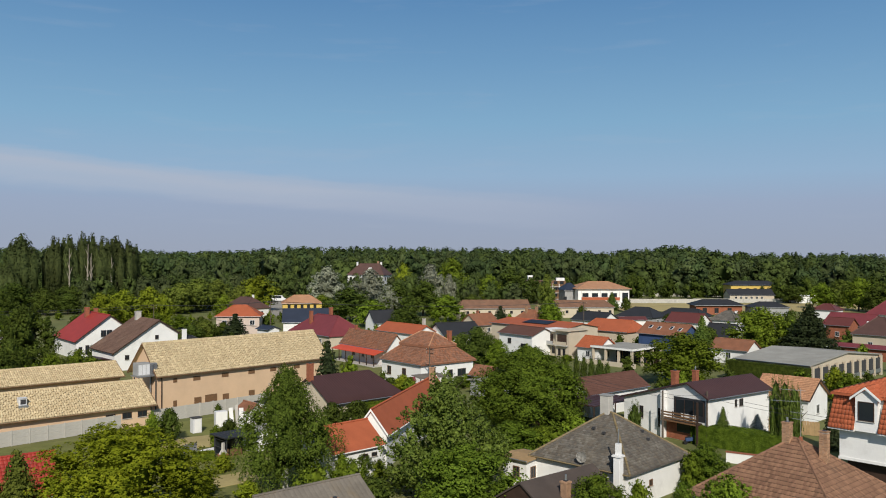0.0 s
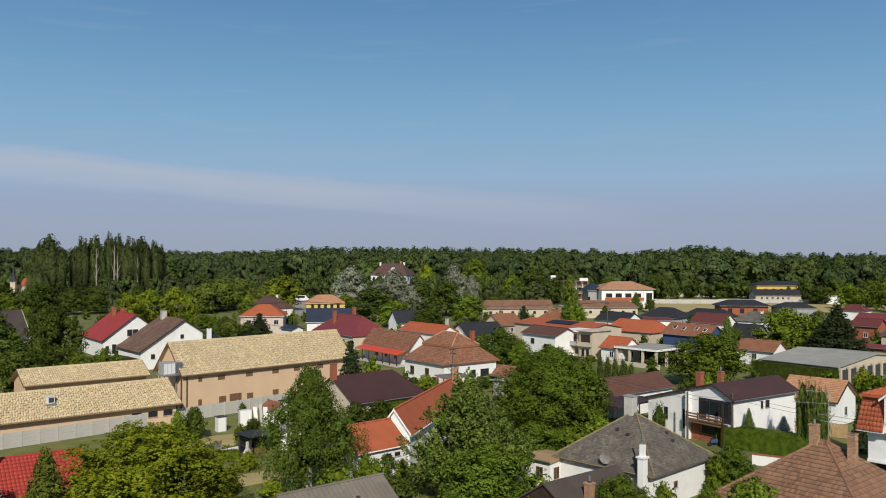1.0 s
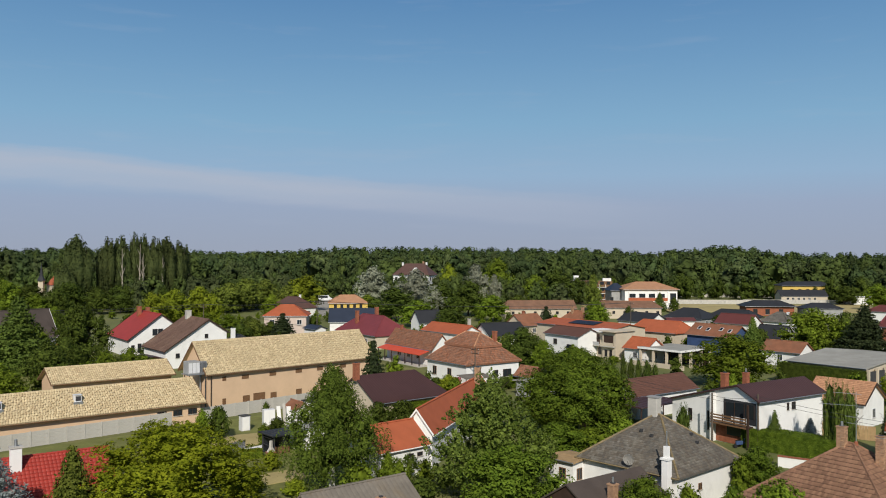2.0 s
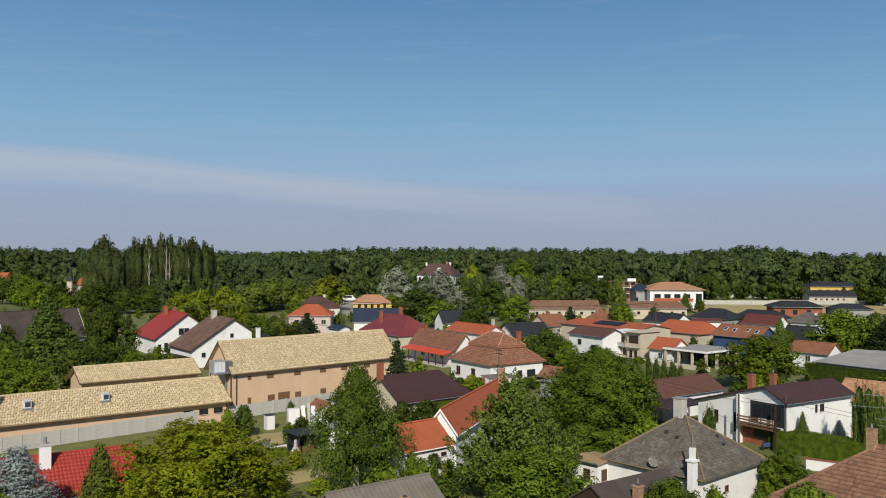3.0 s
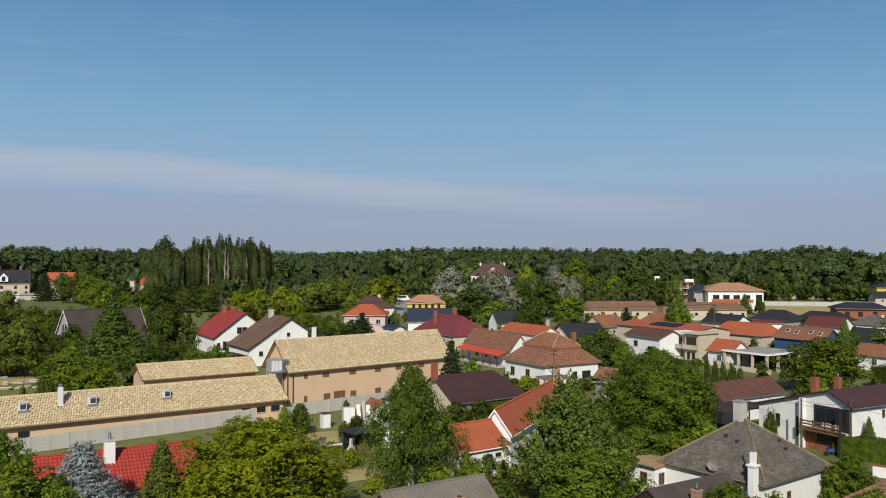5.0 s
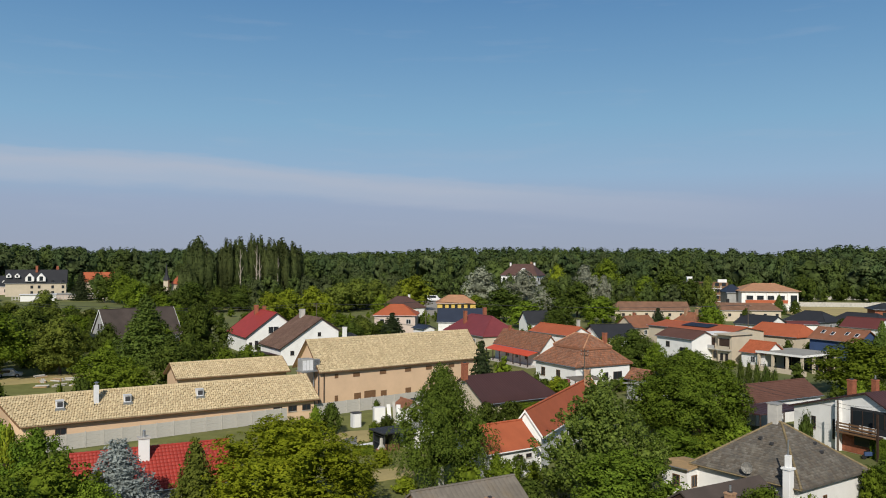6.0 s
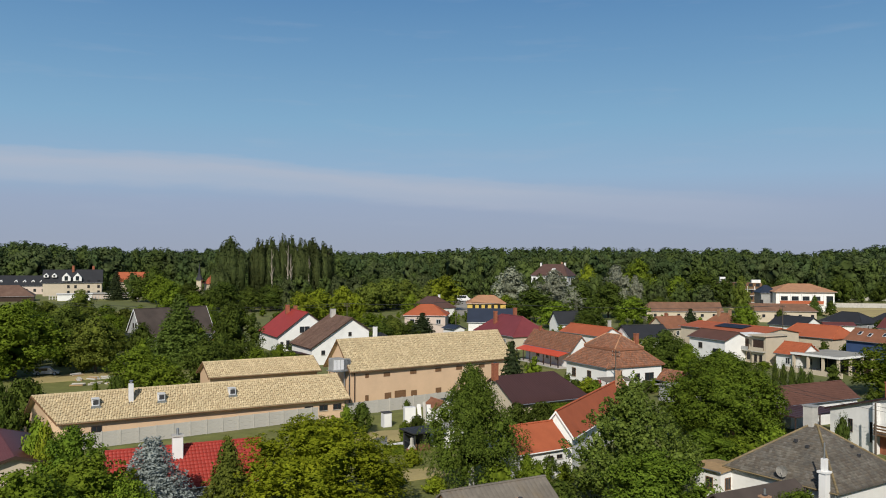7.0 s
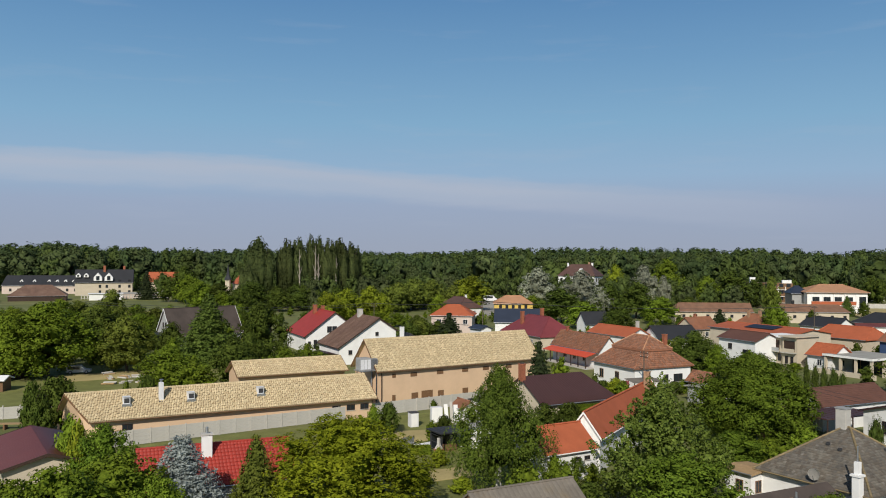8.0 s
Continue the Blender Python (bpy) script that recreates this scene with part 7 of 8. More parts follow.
box_part("right_roof", (0.3, 4.6, -5.3, 2.4, 6.002, 6.2), M["beige"], cb)
# the left balcony's shade, likewise a dark sheet on the wall
box_part("balcony_recess_shade", (-4.6, -1.0, -3.44, -3.402, 3.0, 5.1), M["wood_dark"], cb)
box_part("balcony_slab", (-5.4, -0.2, -4.6, -3.444, 2.7, 2.9), M["concrete"], cb)
box_part("balcony_rail", (-5.4, -0.2, -4.6, -4.54, 2.902, 3.6), M["metal"], cb)
for k in range(3):
    window(cb, "-y", -4.4 + 1.7 * k, 0.8, 0.8, 1.5, (6, 3.41))
for k in range(2):
    window(cb, "-y", 1.6 + 1.3 * k, 0.6, 0.7, 1.5, (6, 4.41))
for k, along in enumerate((-3.6, -1.2, 1.9, 4.2)):
    kx, ky = local(50.1, 186.0, -50, along, -1.5 - 0.3 * (k % 2))
    sk = thing("skylight", "small white-framed skylight in the rust tiles", "skylight", kx, ky, -50, 7.4 - 2.3 * (1.5 + 0.3 * (k % 2)) / 3.7 + 0.06, "skylights of the blue house")
    box_part("frame", (-0.4, 0.4, -0.55, 0.55, 0, 0.1), M["white_metal"], sk, m=pose(0, 0, 0, 32, 0, 0))
    box_part("pane", (-0.32, 0.32, -0.47, 0.47, 0.102, 0.12), M["pane"], sk, m=pose(0, 0, 0, 32, 0, 0))
sp = thing("solar_array", "dark blue solar array on an orange roof", "solar array", *local(24.5, 204.5, -50, 1.0, -2.4), -50, 6.42)
for i in range(8):
    for j in range(2):
        box_part("module", (-4.2 + 1.04 * i, -3.2 + 1.04 * i, -1.7 + 1.7 * j, -0.04 + 1.7 * j, -0.05, 0.0), M["panel"], sp, m=pose(0, 0, 0, 9, 0, 0))

# school: balcony strip, white surround
sc = thing("school_balcony", "orange timber balcony strip along the white front", "balcony", 69.3, 374.1, 4)
box_part("board_front", (-9.8, 7.0, -10.1, -9.8, 3.2, 4.6), M["tile_orange"], sc)
box_part("slab", (-9.9, 7.1, -10.1, -9.52, 2.95, 3.198), M["white"], sc)
for k in range(5):
    box_part("pillar", (-9.9 + 4.2 * k, -9.5 + 4.2 * k, -10.0, -9.52, 4.502, 7.5), M["white"], sc)

house("school_wing", "grey wing of the school with a dark blue sheet roof", *local(69.3, 374.1, 4, -12.6, 3.0), 4, 7.5, 14.0, 7.4, 10.4, "grey", "sheet_navy", None, 0.8, category="building", over=0.6, windows=[("-y", -3, 3.0, 1.4, 1.6)])
# brown apartment block behind the trees
ap = thing("apartment_block", "brown and white balconied block before the wood", "building", 50.5, 415.0, 0)
FOOT.append((50.5, 415.0, 0, 20, 14))
box_part("wall", (-9.5, 9.5, -6, 6, 0, 10.4), M["wood"], ap)
for k in range(3):
    box_part("balcony_slab", (-9.4, 9.4, -6.8, -6.002, 1.4 + 3.0 * k, 1.6 + 3.0 * k), M["white"], ap)
    box_part("balcony_front", (-9.4, 9.4, -6.8, -6.7, 1.602 + 3.0 * k, 2.5 + 3.0 * k), M["wood"], ap)
    for j in range(7):
        box_part("balcony_post", (-9.4 + 3.08 * j, -9.1 + 3.08 * j, -6.85, -6.802, 0.2 + 3.0 * k, 2.9 + 3.0 * k), M["white"], ap)
    for j in range(6):
        box_part("bay_window", (-8.6 + 3.05 * j, -6.8 + 3.05 * j, -6.05, -6.002, 2.7 + 3.0 * k, 4.2 + 3.0 * k), M["pane"], ap)
box_part("stair_tower", (-9.0, -6.5, -5, -2, 10.402, 13.0), M["white"], ap)
box_part("lift_housing", (5.0, 9.0, -5, -2, 10.402, 11.8), M["white"], ap)

# ---------------------------------------------------------------- more roofs of the village
house("black_roofed_bungalow", "bungalow with a black hip roof", 64.6, 271.6, -44, 14.0, 11.0, 3.0, 5.9, "grey", "sheet_black", None, 0.8)
house("black_roofed_bungalow", "bungalow with a black hip roof", 80.0, 277.0, -44, 15.0, 9.0, 3.0, 5.2, "grey", "sheet_black", None, 0.6)
house("dark_grey_house", "house with a dark grey gabled roof", 45.8, 252.2, -48, 12.0, 9.0, 3.2, 5.6, "white", "sheet_black", None)
house("small_maroon_shed", "shed with a small maroon roof", 59.0, 262.0, 6, 9.0, 5.0, 2.6, 3.4, "white", "sheet_maroon", None, category="shed")
house("maroon_roofed_cottage", "cottage with a maroon gabled roof", 72.0, 246.0, -46, 11.0, 8.0, 3.2, 5.8, "white", "sheet_maroon", None)
house("small_clay_house", "small house with a clay tile roof", 10.5, 236.0, 40, 9.0, 8.0, 3.0, 6.0, "beige", "tile_rust", None, chimneys=[(0, 1, 6.8, 0.6, "brick")])
house("small_grey_house", "small house with a dark grey roof", -17.5, 240.0, 30, 8.0, 7.0, 3.2, 6.6, "white", "sheet_black", None)
house("long_brown_shed", "long low shed with a dark brown roof", 78.0, 186.0, -8, 14.0, 6.0, 2.9, 3.8, "wood", "sheet_brown", None, category="shed", cap=False)
house("white_pavilion", "small white flat-roofed pavilion", 178.0, 411.0, 0, 9.5, 6.0, 3.6, 3.9, "white", "white", None, category="building", cap=False)
house("dark_garage", "garage with a dark brown tile roof", 14.6, 112.5, 43, 8.0, 5.5, 2.5, 3.5, "wood", "tile_brown", "plain", category="garage")
house("clay_roofed_outbuilding", "outbuilding with an old clay tile roof", 6.9, 140.1, -47, 4.2, 3.6, 2.2, 3.8, "brick_pale", "tile_rust", "plain", category="shed")
house("grey_carport", "carport with a flat grey roof", 7.6, 134.0, 43, 6.0, 4.5, 2.5, 2.7, "grey", "flat_grey", None, category="carport", cap=False)
house("anthracite_roofed_house", "low house with an anthracite roof behind the tan hall", -50.6, 168.0, -46, 9.0, 9.0, 3.0, 6.0, "white", "sheet_black", None, 0.8, chimneys=[(0.5, -1.5, 7.4, 0.7, "white")])
house("white_garden_house", "narrow white garden house with a grey roof", -44.5, 214.0, -46, 6.0, 4.0, 3.4, 4.2, "white", "sheet_navy", None, category="house")
house("brown_lean_to", "low lean-to with a brown roof", -66.0, 160.0, -46, 6.5, 5.0, 2.0, 2.6, "wood", "sheet_brown", None, category="shed", cap=False)
house("orange_roofed_shed", "small shed with an orange roof among trees", -88.0, 172.0, -46, 6.0, 5.0, 2.6, 4.2, "white", "tile_orange", None, category="shed")
house("maroon_entrance", "maroon entrance building with a white gable", 107.5, 226.0, -50, 7.0, 6.0, 4.0, 6.0, "brick", "sheet_maroon", None)
house("maroon_low_shed", "low shed with a maroon roof", 92.0, 183.0, -50, 12.0, 5.0, 2.6, 3.3, "brick", "tile_crimson", None, category="shed", cap=False)

lp = thing("street_lamp", "slim grey street lamp with a round white head", "lamp", 107.1, 211.3, 0)
bm = bmesh.new()
add_tube(bm, (0, 0, 0), (0, 0, 5.6), 0.09, 0.06, 8)
part("post", bm, M["metal"], lp)
bm = bmesh.new()
bmesh.ops.create_icosphere(bm, subdivisions=2, radius=0.32, matrix=pose(0, 0, 5.85))
part("globe", bm, M["white_metal"], lp)
gf = thing("mesh_fence", "green mesh fence along the maroon houses", "fence", 108.0, 206.0, -12)
for k in range(8):
    box_part("post", (-10 + 3 * k, -9.9 + 3 * k, -0.05, 0.05, 0, 1.9), M["steel"], gf)
box_part("mesh", (-10, 11, 0.052, 0.07, 0.1, 1.8), M["thuja"], gf)

# walls along the meadow
for wx1, wy1, wl, wyw in ((106.0, 404.0, 36, 2), (136.0, 474.0, 60, 3), (152.0, 410.0, 60, 2)):
    mw = thing("meadow_wall", "long pale wall along the mown meadow", "wall", wx1, wy1, wyw)
    for k in range(int(wl / 4)):
        box_part("panel", (-wl / 2 + 4 * k + 0.02, -wl / 2 + 4 * k + 3.98, -0.1, 0.1, 0, 2.0), M["concrete"], mw)

# ---------------------------------------------------------------- cottage porch, hotel and church beyond the orchard
po = thing("cottage_porch", "open porch with white posts and a dark roof", "porch", *local(-109.0, 185.4, 59.3, -10.7, 1.5), 59.3)
for k in range(3):
    box_part("post", (-1.6, -1.35, -3.5 + 3.2 * k, -3.25 + 3.2 * k, 0, 2.6), M["white"], po)
bm = bmesh.new()
q = [bm.verts.new(p) for p in ((-2.2, -4, 2.6), (1.0, -4, 3.6), (1.0, 4, 3.6), (-2.2, 4, 2.6), (-2.2, -4, 2.45), (1.0, -4, 3.45), (1.0, 4, 3.45), (-2.2, 4, 2.45))]
for fc in ((0, 1, 2, 3), (7, 6, 5, 4), (0, 4, 5, 1), (1, 5, 6, 2), (2, 6, 7, 3), (3, 7, 4, 0)):
    bm.faces.new([q[i] for i in fc])
part("roof_sheet", bm, M["sheet_black"], po)


def dormers(parent, xs, y, z, w=2.4, h=2.2, roof="sheet_black"):
    for x in xs:
        bm = bmesh.new()
        q = [bm.verts.new(p) for yy in (y, y + 4) for p in ((x - w / 2, yy, z), (x + w / 2, yy, z), (x + w / 2, yy, z + h * 0.45), (x, yy, z + h), (x - w / 2, yy, z + h * 0.45))]
        bm.faces.new(q[:5])
        bm.faces.new(q[5:][::-1])
        for i in range(5):
            bm.faces.new((q[(i + 1) % 5], q[i], q[i + 5], q[(i + 1) % 5 + 5]))
        d = part("dormer", bm, M["white"], parent)
        box_part("dormer_pane", (x - w * 0.2, x + w * 0.2, y - 0.05, y - 0.003, z + 0.25, z + h * 0.6), M["pane"], d)


dormers(manor, (2.0,), -6.6, 12.2, 3.4, 4.0, "tile_brown")
hb = house("hotel_wing", "beige hotel wing with a dark slate roof and dormers", -295.4, 402.5, 32.3, 30.1, 13.2, 7.0, 14.0, "beige", "sheet_black", None, over=0.5, category="hotel",
           chimneys=[(0, -1, 16.2, 1.2, "brick"), (10, 1, 16.0, 1.2, "brick")], windows=[("-y", x, z, 1.3, 1.6) for x in (-2, 1.5, 8, 13) for z in (1.2, 4.2, 7.0)] + [("+x", x, z, 1.3, 1.6) for x in (-3, 1, 4) for z in (1.5, 5)])
dormers(hb, (-13, -9), -5.5, 10.0)
dormers(hb, (-3, 2.5), -7.2, 8.0, 4.2, 4.4)
hb = house("hotel_wing", "long low pink hotel wing with a dark roof", -338.3, 410.5, 20.0, 46.0, 16.0, 4.6, 10.2, "pink", "sheet_black", None, over=0.4, category="hotel", windows=[("-y", -18 + 4.4 * i, 1.4, 1.4, 1.6) for i in range(9)])
dormers(hb, (-13, -6, 2, 6.5, 11, 15.5), -5.0, 6.0, 1.9, 2.0)
house("hotel_pavilion", "low pavilion with a brown pyramid roof", -290.0, 345.0, 36, 26.0, 16.0, 2.4, 7.4, "wood_dark", "tile_umber", None, 0.9, category="hotel")
house("hotel_annex", "white flat-roofed annex beside the hotel", -262.0, 358.0, 36, 16.0, 8.0, 3.2, 3.5, "white", "white", None, category="hotel", cap=False)
house("grey_hotel_store", "pale grey store building", -300.0, 318.0, 36, 10.0, 8.0, 5.0, 5.3, "grey", "flat_grey", None, category="store", cap=False)
house("long_hotel_shed", "long low shed with a pale roof", -246.0, 385.0, 30, 44.0, 6.0, 2.6, 3.2, "pink", "flat_grey", None, category="shed", cap=False)
house("red_roofed_chapel_house", "house with a steep red tile roof", -300.0, 468.0, 30, 20.0, 11.0, 5.5, 11.5, "beige", "tile_orange", None)
house("red_roofed_villa", "cream villa with a red tile roof", -242.0, 462.0, -40, 14.0, 10.0, 5.0, 10.5, "beige", "tile_orange", None, windows=[("+x", 0, 5, 1.4, 1.8)])
cs = thing("church_tower", "slim dark church spire over the trees", "church", -249.0, 455.0, 10)
box_part("tower", (-1.3, 1.3, -1.3, 1.3, 0, 7.6), M["beige"], cs)
bm = bmesh.new()
add_tube(bm, (0, 0, 7.602), (0, 0, 10.5), 2.4, 1.0, 8)
add_tube(bm, (0, 0, 10.5), (0, 0, 17.5), 0.9, 0.08, 8)
part("spire", bm, M["sheet_black"], cs)

# sheds at the far end of the orchard
house("open_shed", "weathered open timber shed among shrubs", -113.0, 126.0, 20, 8.0, 5.0, 2.8, 3.4, "wood_dark", "flat_grey", None, category="shed", cap=False)
house("white_roofed_shed", "low shed with a white sheet roof", -104.5, 113.5, 20, 6.0, 4.0, 1.9, 2.5, "wood", "white", None, category="shed", cap=False)
rl = thing("plank_stack", "long stack of planks on trestles", "planks", -77.0, 90.0, 20)
for k in range(4):
    box_part("plank", (-6, 6, -0.5 + 0.26 * k, -0.27 + 0.26 * k, 0.7, 0.76), M["wood_pale"], rl)
for k in range(5):
    box_part("trestle", (-5.6 + 2.7 * k, -5.4 + 2.7 * k, -0.5, 0.5, 0, 0.698), M["wood"], rl)

for k in range(7):
    lg = thing("log_pile", "grey heap of old logs and boards in the clearing", "logs", -90.5 + 3.1 * (k % 3) - 1.2 * k, 124.5 + 1.7 * k, 20 + 37 * k)
    for j in range(6):
        bm = bmesh.new()
        add_tube(bm, (-1.1 + 0.1 * j, -0.5 + 0.28 * (j % 4), 0.16 + 0.25 * (j // 4)), (1.0 + 0.08 * j, -0.4 + 0.26 * (j % 4), 0.18 + 0.25 * (j // 4)), 0.15, 0.12, 7)
        part("log", bm, M["concrete" if (j + k) % 3 else "wood_pale"], lg)
# slatted fence along the hotel lawn
hf = thing("hotel_fence", "grey slatted fence along the hotel lawn", "fence", -252.0, 372.0, 30)
for k in range(40):
    box_part("post", (-28 + 1.4 * k, -27.6 + 1.4 * k, -0.08, 0.08, 0, 2.3), M["concrete"], hf)
for k in range(2):
    box_part("rail", (-28, 28, 0.084, 0.16, 0.5 + 1.2 * k, 0.7 + 1.2 * k), M["concrete"], hf)

# the red-tiled house's white chimney
px, py = local(-37.6, 66.4, 38, -0.8, -1.0)
ch = thing("white_chimney", "white plastered chimney with a metal pot", "chimney", px, py, 38, 4.4)
box_part("shaft", (-0.42, 0.42, -0.36, 0.36, 0, 2.2), M["white"], ch, bevel=0.02)
box_part("cap", (-0.5, 0.5, -0.44, 0.44, 2.202, 2.32), M["concrete"], ch)
bm = bmesh.new()
add_tube(bm, (0, 0, 2.322), (0, 0, 2.85), 0.14, 0.12, 8)
part("pot", bm, M["metal"], ch)


# ---------------------------------------------------------------- vehicles


def vehicle(name, label, x, y, yaw, L, W, H, mat, bonnet=0.25, cat="car"):
    vo = thing(name, label, cat, x, y, yaw)
    bm = bmesh.new()
    hb, prof = H * 0.52, []
    prof = [(-L / 2, 0.3), (L / 2, 0.3), (L / 2, hb * 0.95), (L / 2 - bonnet * L, hb), (L / 2 - bonnet * L - 0.14 * L, H), (-L / 2 + 0.1, H), (-L / 2, hb)]
    a = [bm.verts.new((px_, -W / 2, pz_)) for px_, pz_ in prof]
    b = [bm.verts.new((px_, W / 2, pz_)) for px_, pz_ in prof]
    bm.faces.new(a)
    bm.faces.new(b[::-1])
    for i in range(len(prof)):
        j = (i + 1) % len(prof)
        bm.faces.new((a[j], a[i], b[i], b[j]))
    bmesh.ops.bevel(bm, geom=bm.edges[:], offset=0.06, segments=2, affect="EDGES")
    part("body", bm, M[mat], vo)
    for s in (-1, 1):
        y0, y1 = (-W / 2 - 0.012, -W / 2 + 0.02) if s < 0 else (W / 2 - 0.02, W / 2 + 0.012)
        box_part("side_window", (-L / 2 + 0.3, L / 2 - bonnet * L - 0.2 * L, y0, y1, hb + 0.08, H - 0.15), M["pane"], vo)
        for xw in (-L * 0.32, L * 0.32):
            bm = bmesh.new()
            add_tube(bm, (xw, s * (W / 2 - 0.18), 0.33), (xw, s * (W / 2 + 0.03), 0.33), 0.33, 0.33, 14)
            wh = part("wheel", bm, M["tyre"], vo)
            bm = bmesh.new()
            add_tube(bm, (xw, s * (W / 2 + 0.032), 0.33), (xw, s * (W / 2 + 0.05), 0.33), 0.19, 0.19, 10)
            part("rim", bm, M["metal"], wh)
    return vo


vehicle("minibus", "white minibus parked in the gravel yard", -79.6, 407.0, 8, 6.6, 2.2, 2.8, "white_metal", 0.12, "van")
for cx0, cy0, cyaw, mt, lb in ((-99, 352, 60, "white_metal", "white car parked under the trees"), (-94, 345, 60, "steel", "dark car parked under the trees"), (-103.5, 357, 60, "metal", "silver car parked under the trees"),
                               (-70.0, 385.0, 10, "steel", "dark car parked in the yard")):
    vehicle("parked_car", lb, cx0, cy0, cyaw, 4.3, 1.8, 1.5, mt)
vehicle("parked_car", "white car standing in the orchard", -104.1, 134.5, 30, 4.3, 1.8, 1.5, "white_metal")
for k in range(5):
    vehicle("parked_car", "car parked beside the hotel", -222 - 6.5 * k, 402 - 3 * k, 110, 4.3, 1.8, 1.5, ("white_metal", "metal", "steel")[k % 3])


# ---------------------------------------------------------------- the wood behind the village
SKYLINE_AZ = (-50, -42, -39.5, -37, -33, -28, -20, -13, -11, -5, 3, 8, 12, 14, 15.6, 17.5, 19, 22, 27, 38)
SKYLINE_EL = (0.6, 0.6, 0.78, 0.6, 0.45, 0.4, 0.33, 0.35, 0.58, 0.62, 0.58, 0.52, 0.45, 0.6, 0.82, 0.6, 0.4, 0.33, 0.3, 0.3)


def clear_of_houses(x, y, gap):
    for cx, cy, yaw, L, W in FOOT:
        a = radians(yaw)
        dx, dy = x - cx, y - cy
        u, v = dx * math.cos(a) + dy * math.sin(a), -dx * math.sin(a) + dy * math.cos(a)
        if abs(u) < L / 2 + gap and abs(v) < W / 2 + gap:
            return False
    return True


def plant(name, label, category, seed, spots, size, mat, big=11, small=9, per=7, lift=0.02):
    """Many crowns in one mesh; spots: x, y, height, radius."""
    rng = np.random.default_rng(seed)
    proto = [crown_arrays(seed * 10 + k, (dome, wide, dome, oval)[k % 4], big, small, per, size, big_r=0.5, small_r=0.2, soft=0.92, spread=0.2, ragged=0.3, seg=5, core=0.8) for k in range(7)]
    V, F, N, off = [], [], [], 0
    for x, y, h, r in spots:
        v, f, d = proto[rng.integers(7)]
        a = rng.random() * 6.283
        turn = np.array(((math.cos(a), math.sin(a), 0), (-math.sin(a), math.cos(a), 0), (0, 0, 1)))
        tall = h * (0.5 - lift / 2)
        V.append(v @ turn * (r, r, tall) + (x, y, lift * h))
        F.append(f + off)
        N.append(d @ turn / (r, r, tall))
        off += len(v)
    N = np.concatenate(N)
    N /= np.linalg.norm(N, axis=1)[:, None]
    return tagged(link_mesh(name, quads_mesh(name, np.concatenate(V), np.concatenate(F), N), M[mat]), label, category, kind="stuff")


def wood_spots(seed, count, az0, az1, d0, d1, drop):
    rng = np.random.default_rng(seed)
    out = []
    for i in range(count):
        az = az0 + (az1 - az0) * (i + rng.random()) / count
        d = d0 + (d1 - d0) * rng.random()
        top = EYE + d * math.tan(radians(float(np.interp(az, SKYLINE_AZ, SKYLINE_EL)))) + 0.0032 * d - rng.uniform(0.3, drop) - 6.0 * rng.uniform(0.2, 1.0) * (1 - (d - d0) / (d1 - d0))
        out.append((d * math.sin(radians(az)), d * math.cos(radians(az)), top, top * rng.uniform(0.24, 0.58)))
    return out


wood = [s for s in wood_spots(3, 330, -50, 38, 490, 610, 5.0) if clear_of_houses(s[0], s[1], 14) and not (math.degrees(math.atan2(s[0], s[1])) < -23 and math.hypot(s[0], s[1]) < 565)]
plant("forest", "broad dark green wood closing the horizon", "forest", 3, wood[0::3], 0.058, "forest", lift=0.12)
plant("forest", "fresh green trees at the edge of the wood", "forest", 31, wood[1::3], 0.058, "forest_light", lift=0.12)
plant("forest", "olive green trees at the edge of the wood", "forest", 32, wood[2::3], 0.058, "forest_olive", lift=0.12)
deep = wood_spots(6, 240, -50, 38, 615, 770, 4.0)
plant("forest", "dark green wood rising behind its edge", "forest", 6, deep[0::2], 0.075, "forest", 9, 8, 6, lift=0.15)
plant("forest", "lighter green crowns behind the edge of the wood", "forest", 61, deep[1::2], 0.075, "forest_light", 9, 8, 6, lift=0.15)
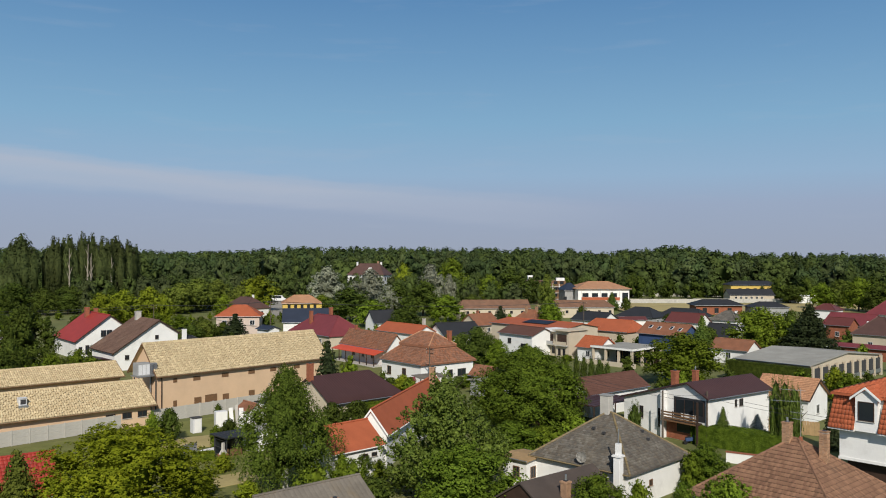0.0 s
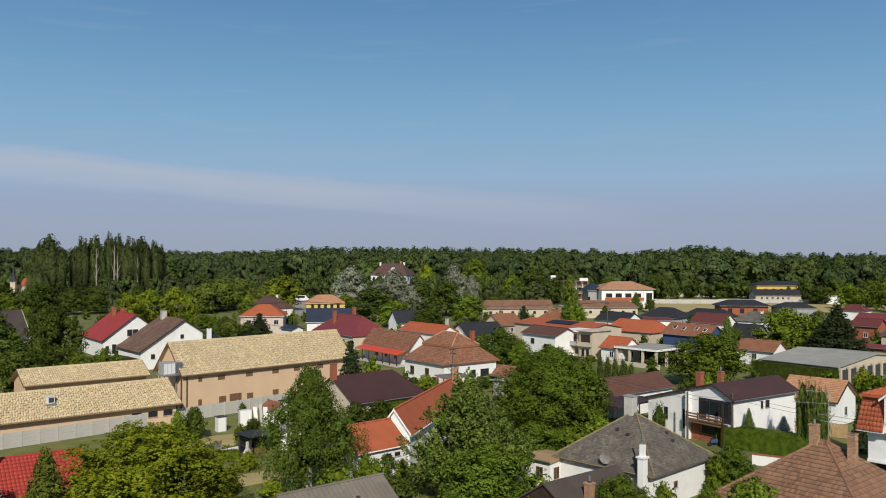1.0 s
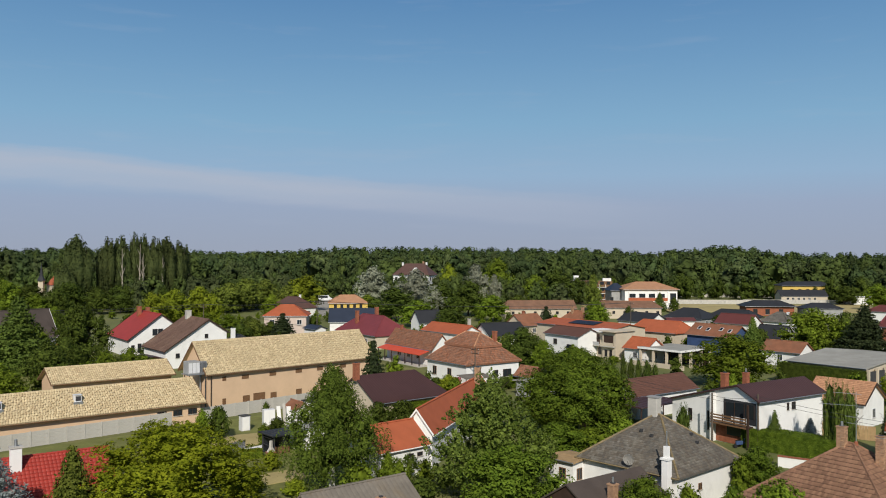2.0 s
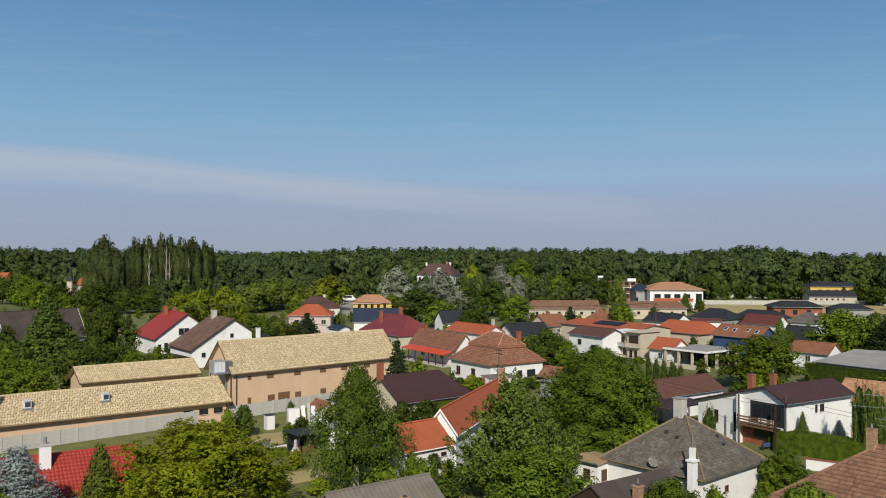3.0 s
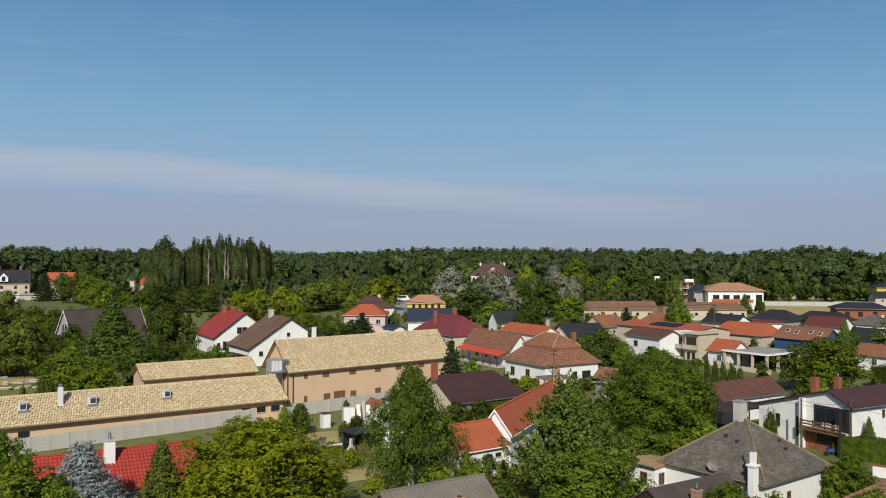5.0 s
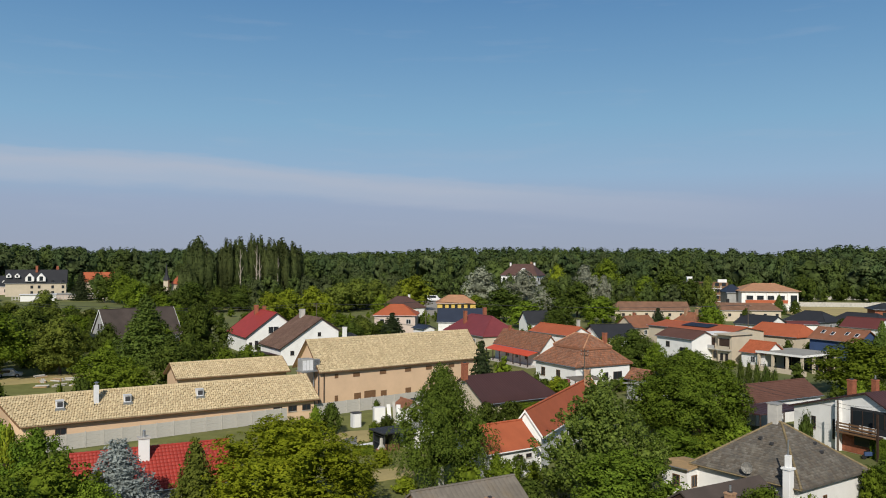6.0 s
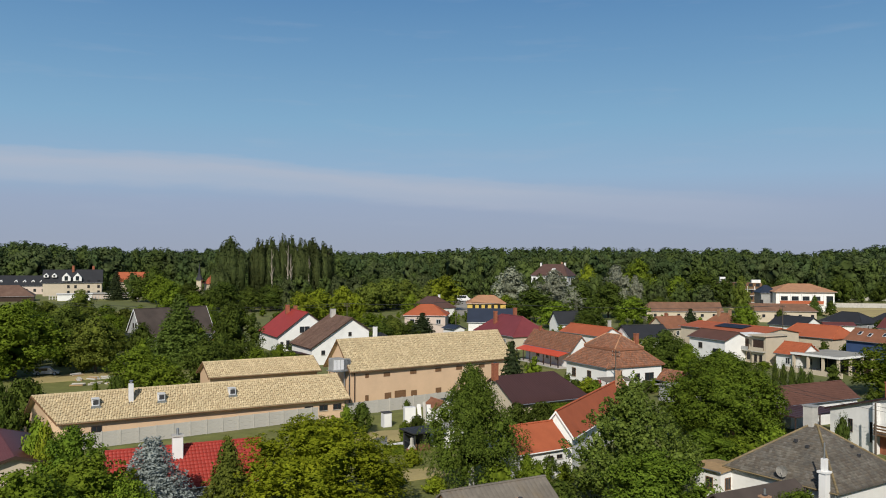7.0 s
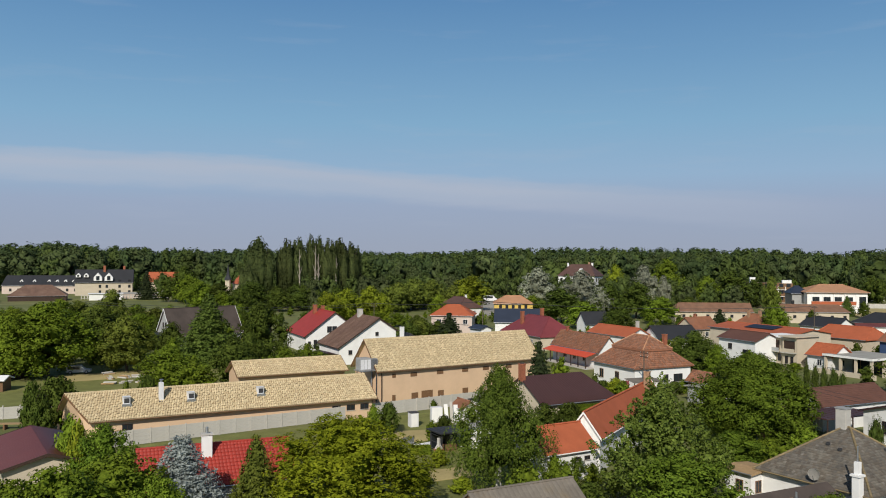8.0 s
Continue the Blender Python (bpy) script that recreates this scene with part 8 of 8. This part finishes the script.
plant("far_forest", "distant dark green wood on the horizon", "forest", 4, wood_spots(4, 230, -50, 38, 780, 1150, 3.0), 0.085, "forest", 8, 7, 6, lift=0.2)


def belt(seed, count, az0, az1, d0, d1, h0, h1):
    rng = np.random.default_rng(seed)
    out = []
    while len(out) < count:
        az, d = radians(rng.uniform(az0, az1)), rng.uniform(d0, d1)
        x, y, h = d * math.sin(az), d * math.cos(az), rng.uniform(h0, h1)
        glade = -111 < x < -74 and 92 < y < 146 and abs((x + 92) * 0.77 + (y - 120) * -0.64) < 26
        yard = 300 < d < 422 and -13.2 < math.degrees(az) < -9.8
        if clear_of_houses(x, y, 4.0) and not glade and not yard:
            out.append((x, y, h, h * rng.uniform(0.32, 0.48)))
    return out


plant("woodland_trees", "mixed green trees between the village and the wood", "trees", 5, belt(5, 95, -24, 7, 350, 480, 9, 15), 0.06, "forest_light")
plant("woodland_trees", "olive green trees between the village and the wood", "trees", 7, belt(7, 60, -24, 7, 330, 480, 8, 14), 0.06, "forest_olive")
plant("woodland_trees", "low trees along the edge of the meadow", "trees", 8, belt(8, 50, 8, 36, 455, 485, 6, 14), 0.06, "leaf_dark")
plant("garden_shrubs", "shrubs and low trees in the village gardens", "shrubs", 9, belt(9, 170, -34, 30, 125, 320, 1.6, 4.6), 0.085, "leaf", 7, 8, 6)
plant("garden_shrubs", "dark shrubs and hedges in the village gardens", "shrubs", 10, belt(10, 140, -40, 30, 105, 320, 1.6, 4.8), 0.085, "leaf_dark", 7, 8, 6)
plant("orchard_trees", "overgrown orchard behind the barns", "trees", 12, belt(12, 60, -44, -27, 130, 290, 4, 7.5), 0.05, "leaf", 14, 12, 10)
plant("orchard_trees", "overgrown orchard in darker green", "trees", 13, belt(13, 40, -44, -27, 130, 290, 4, 7.5), 0.05, "leaf_dark", 14, 12, 10)
plant("woodland_trees", "low bright trees along the foot of the wood", "trees", 14, belt(14, 90, -24, 36, 478, 500, 7, 14), 0.06, "forest_light")
plant("woodland_trees", "low trees round the hotel grounds", "trees", 15, belt(15, 70, -50, -24, 535, 570, 7, 13), 0.06, "forest_light")
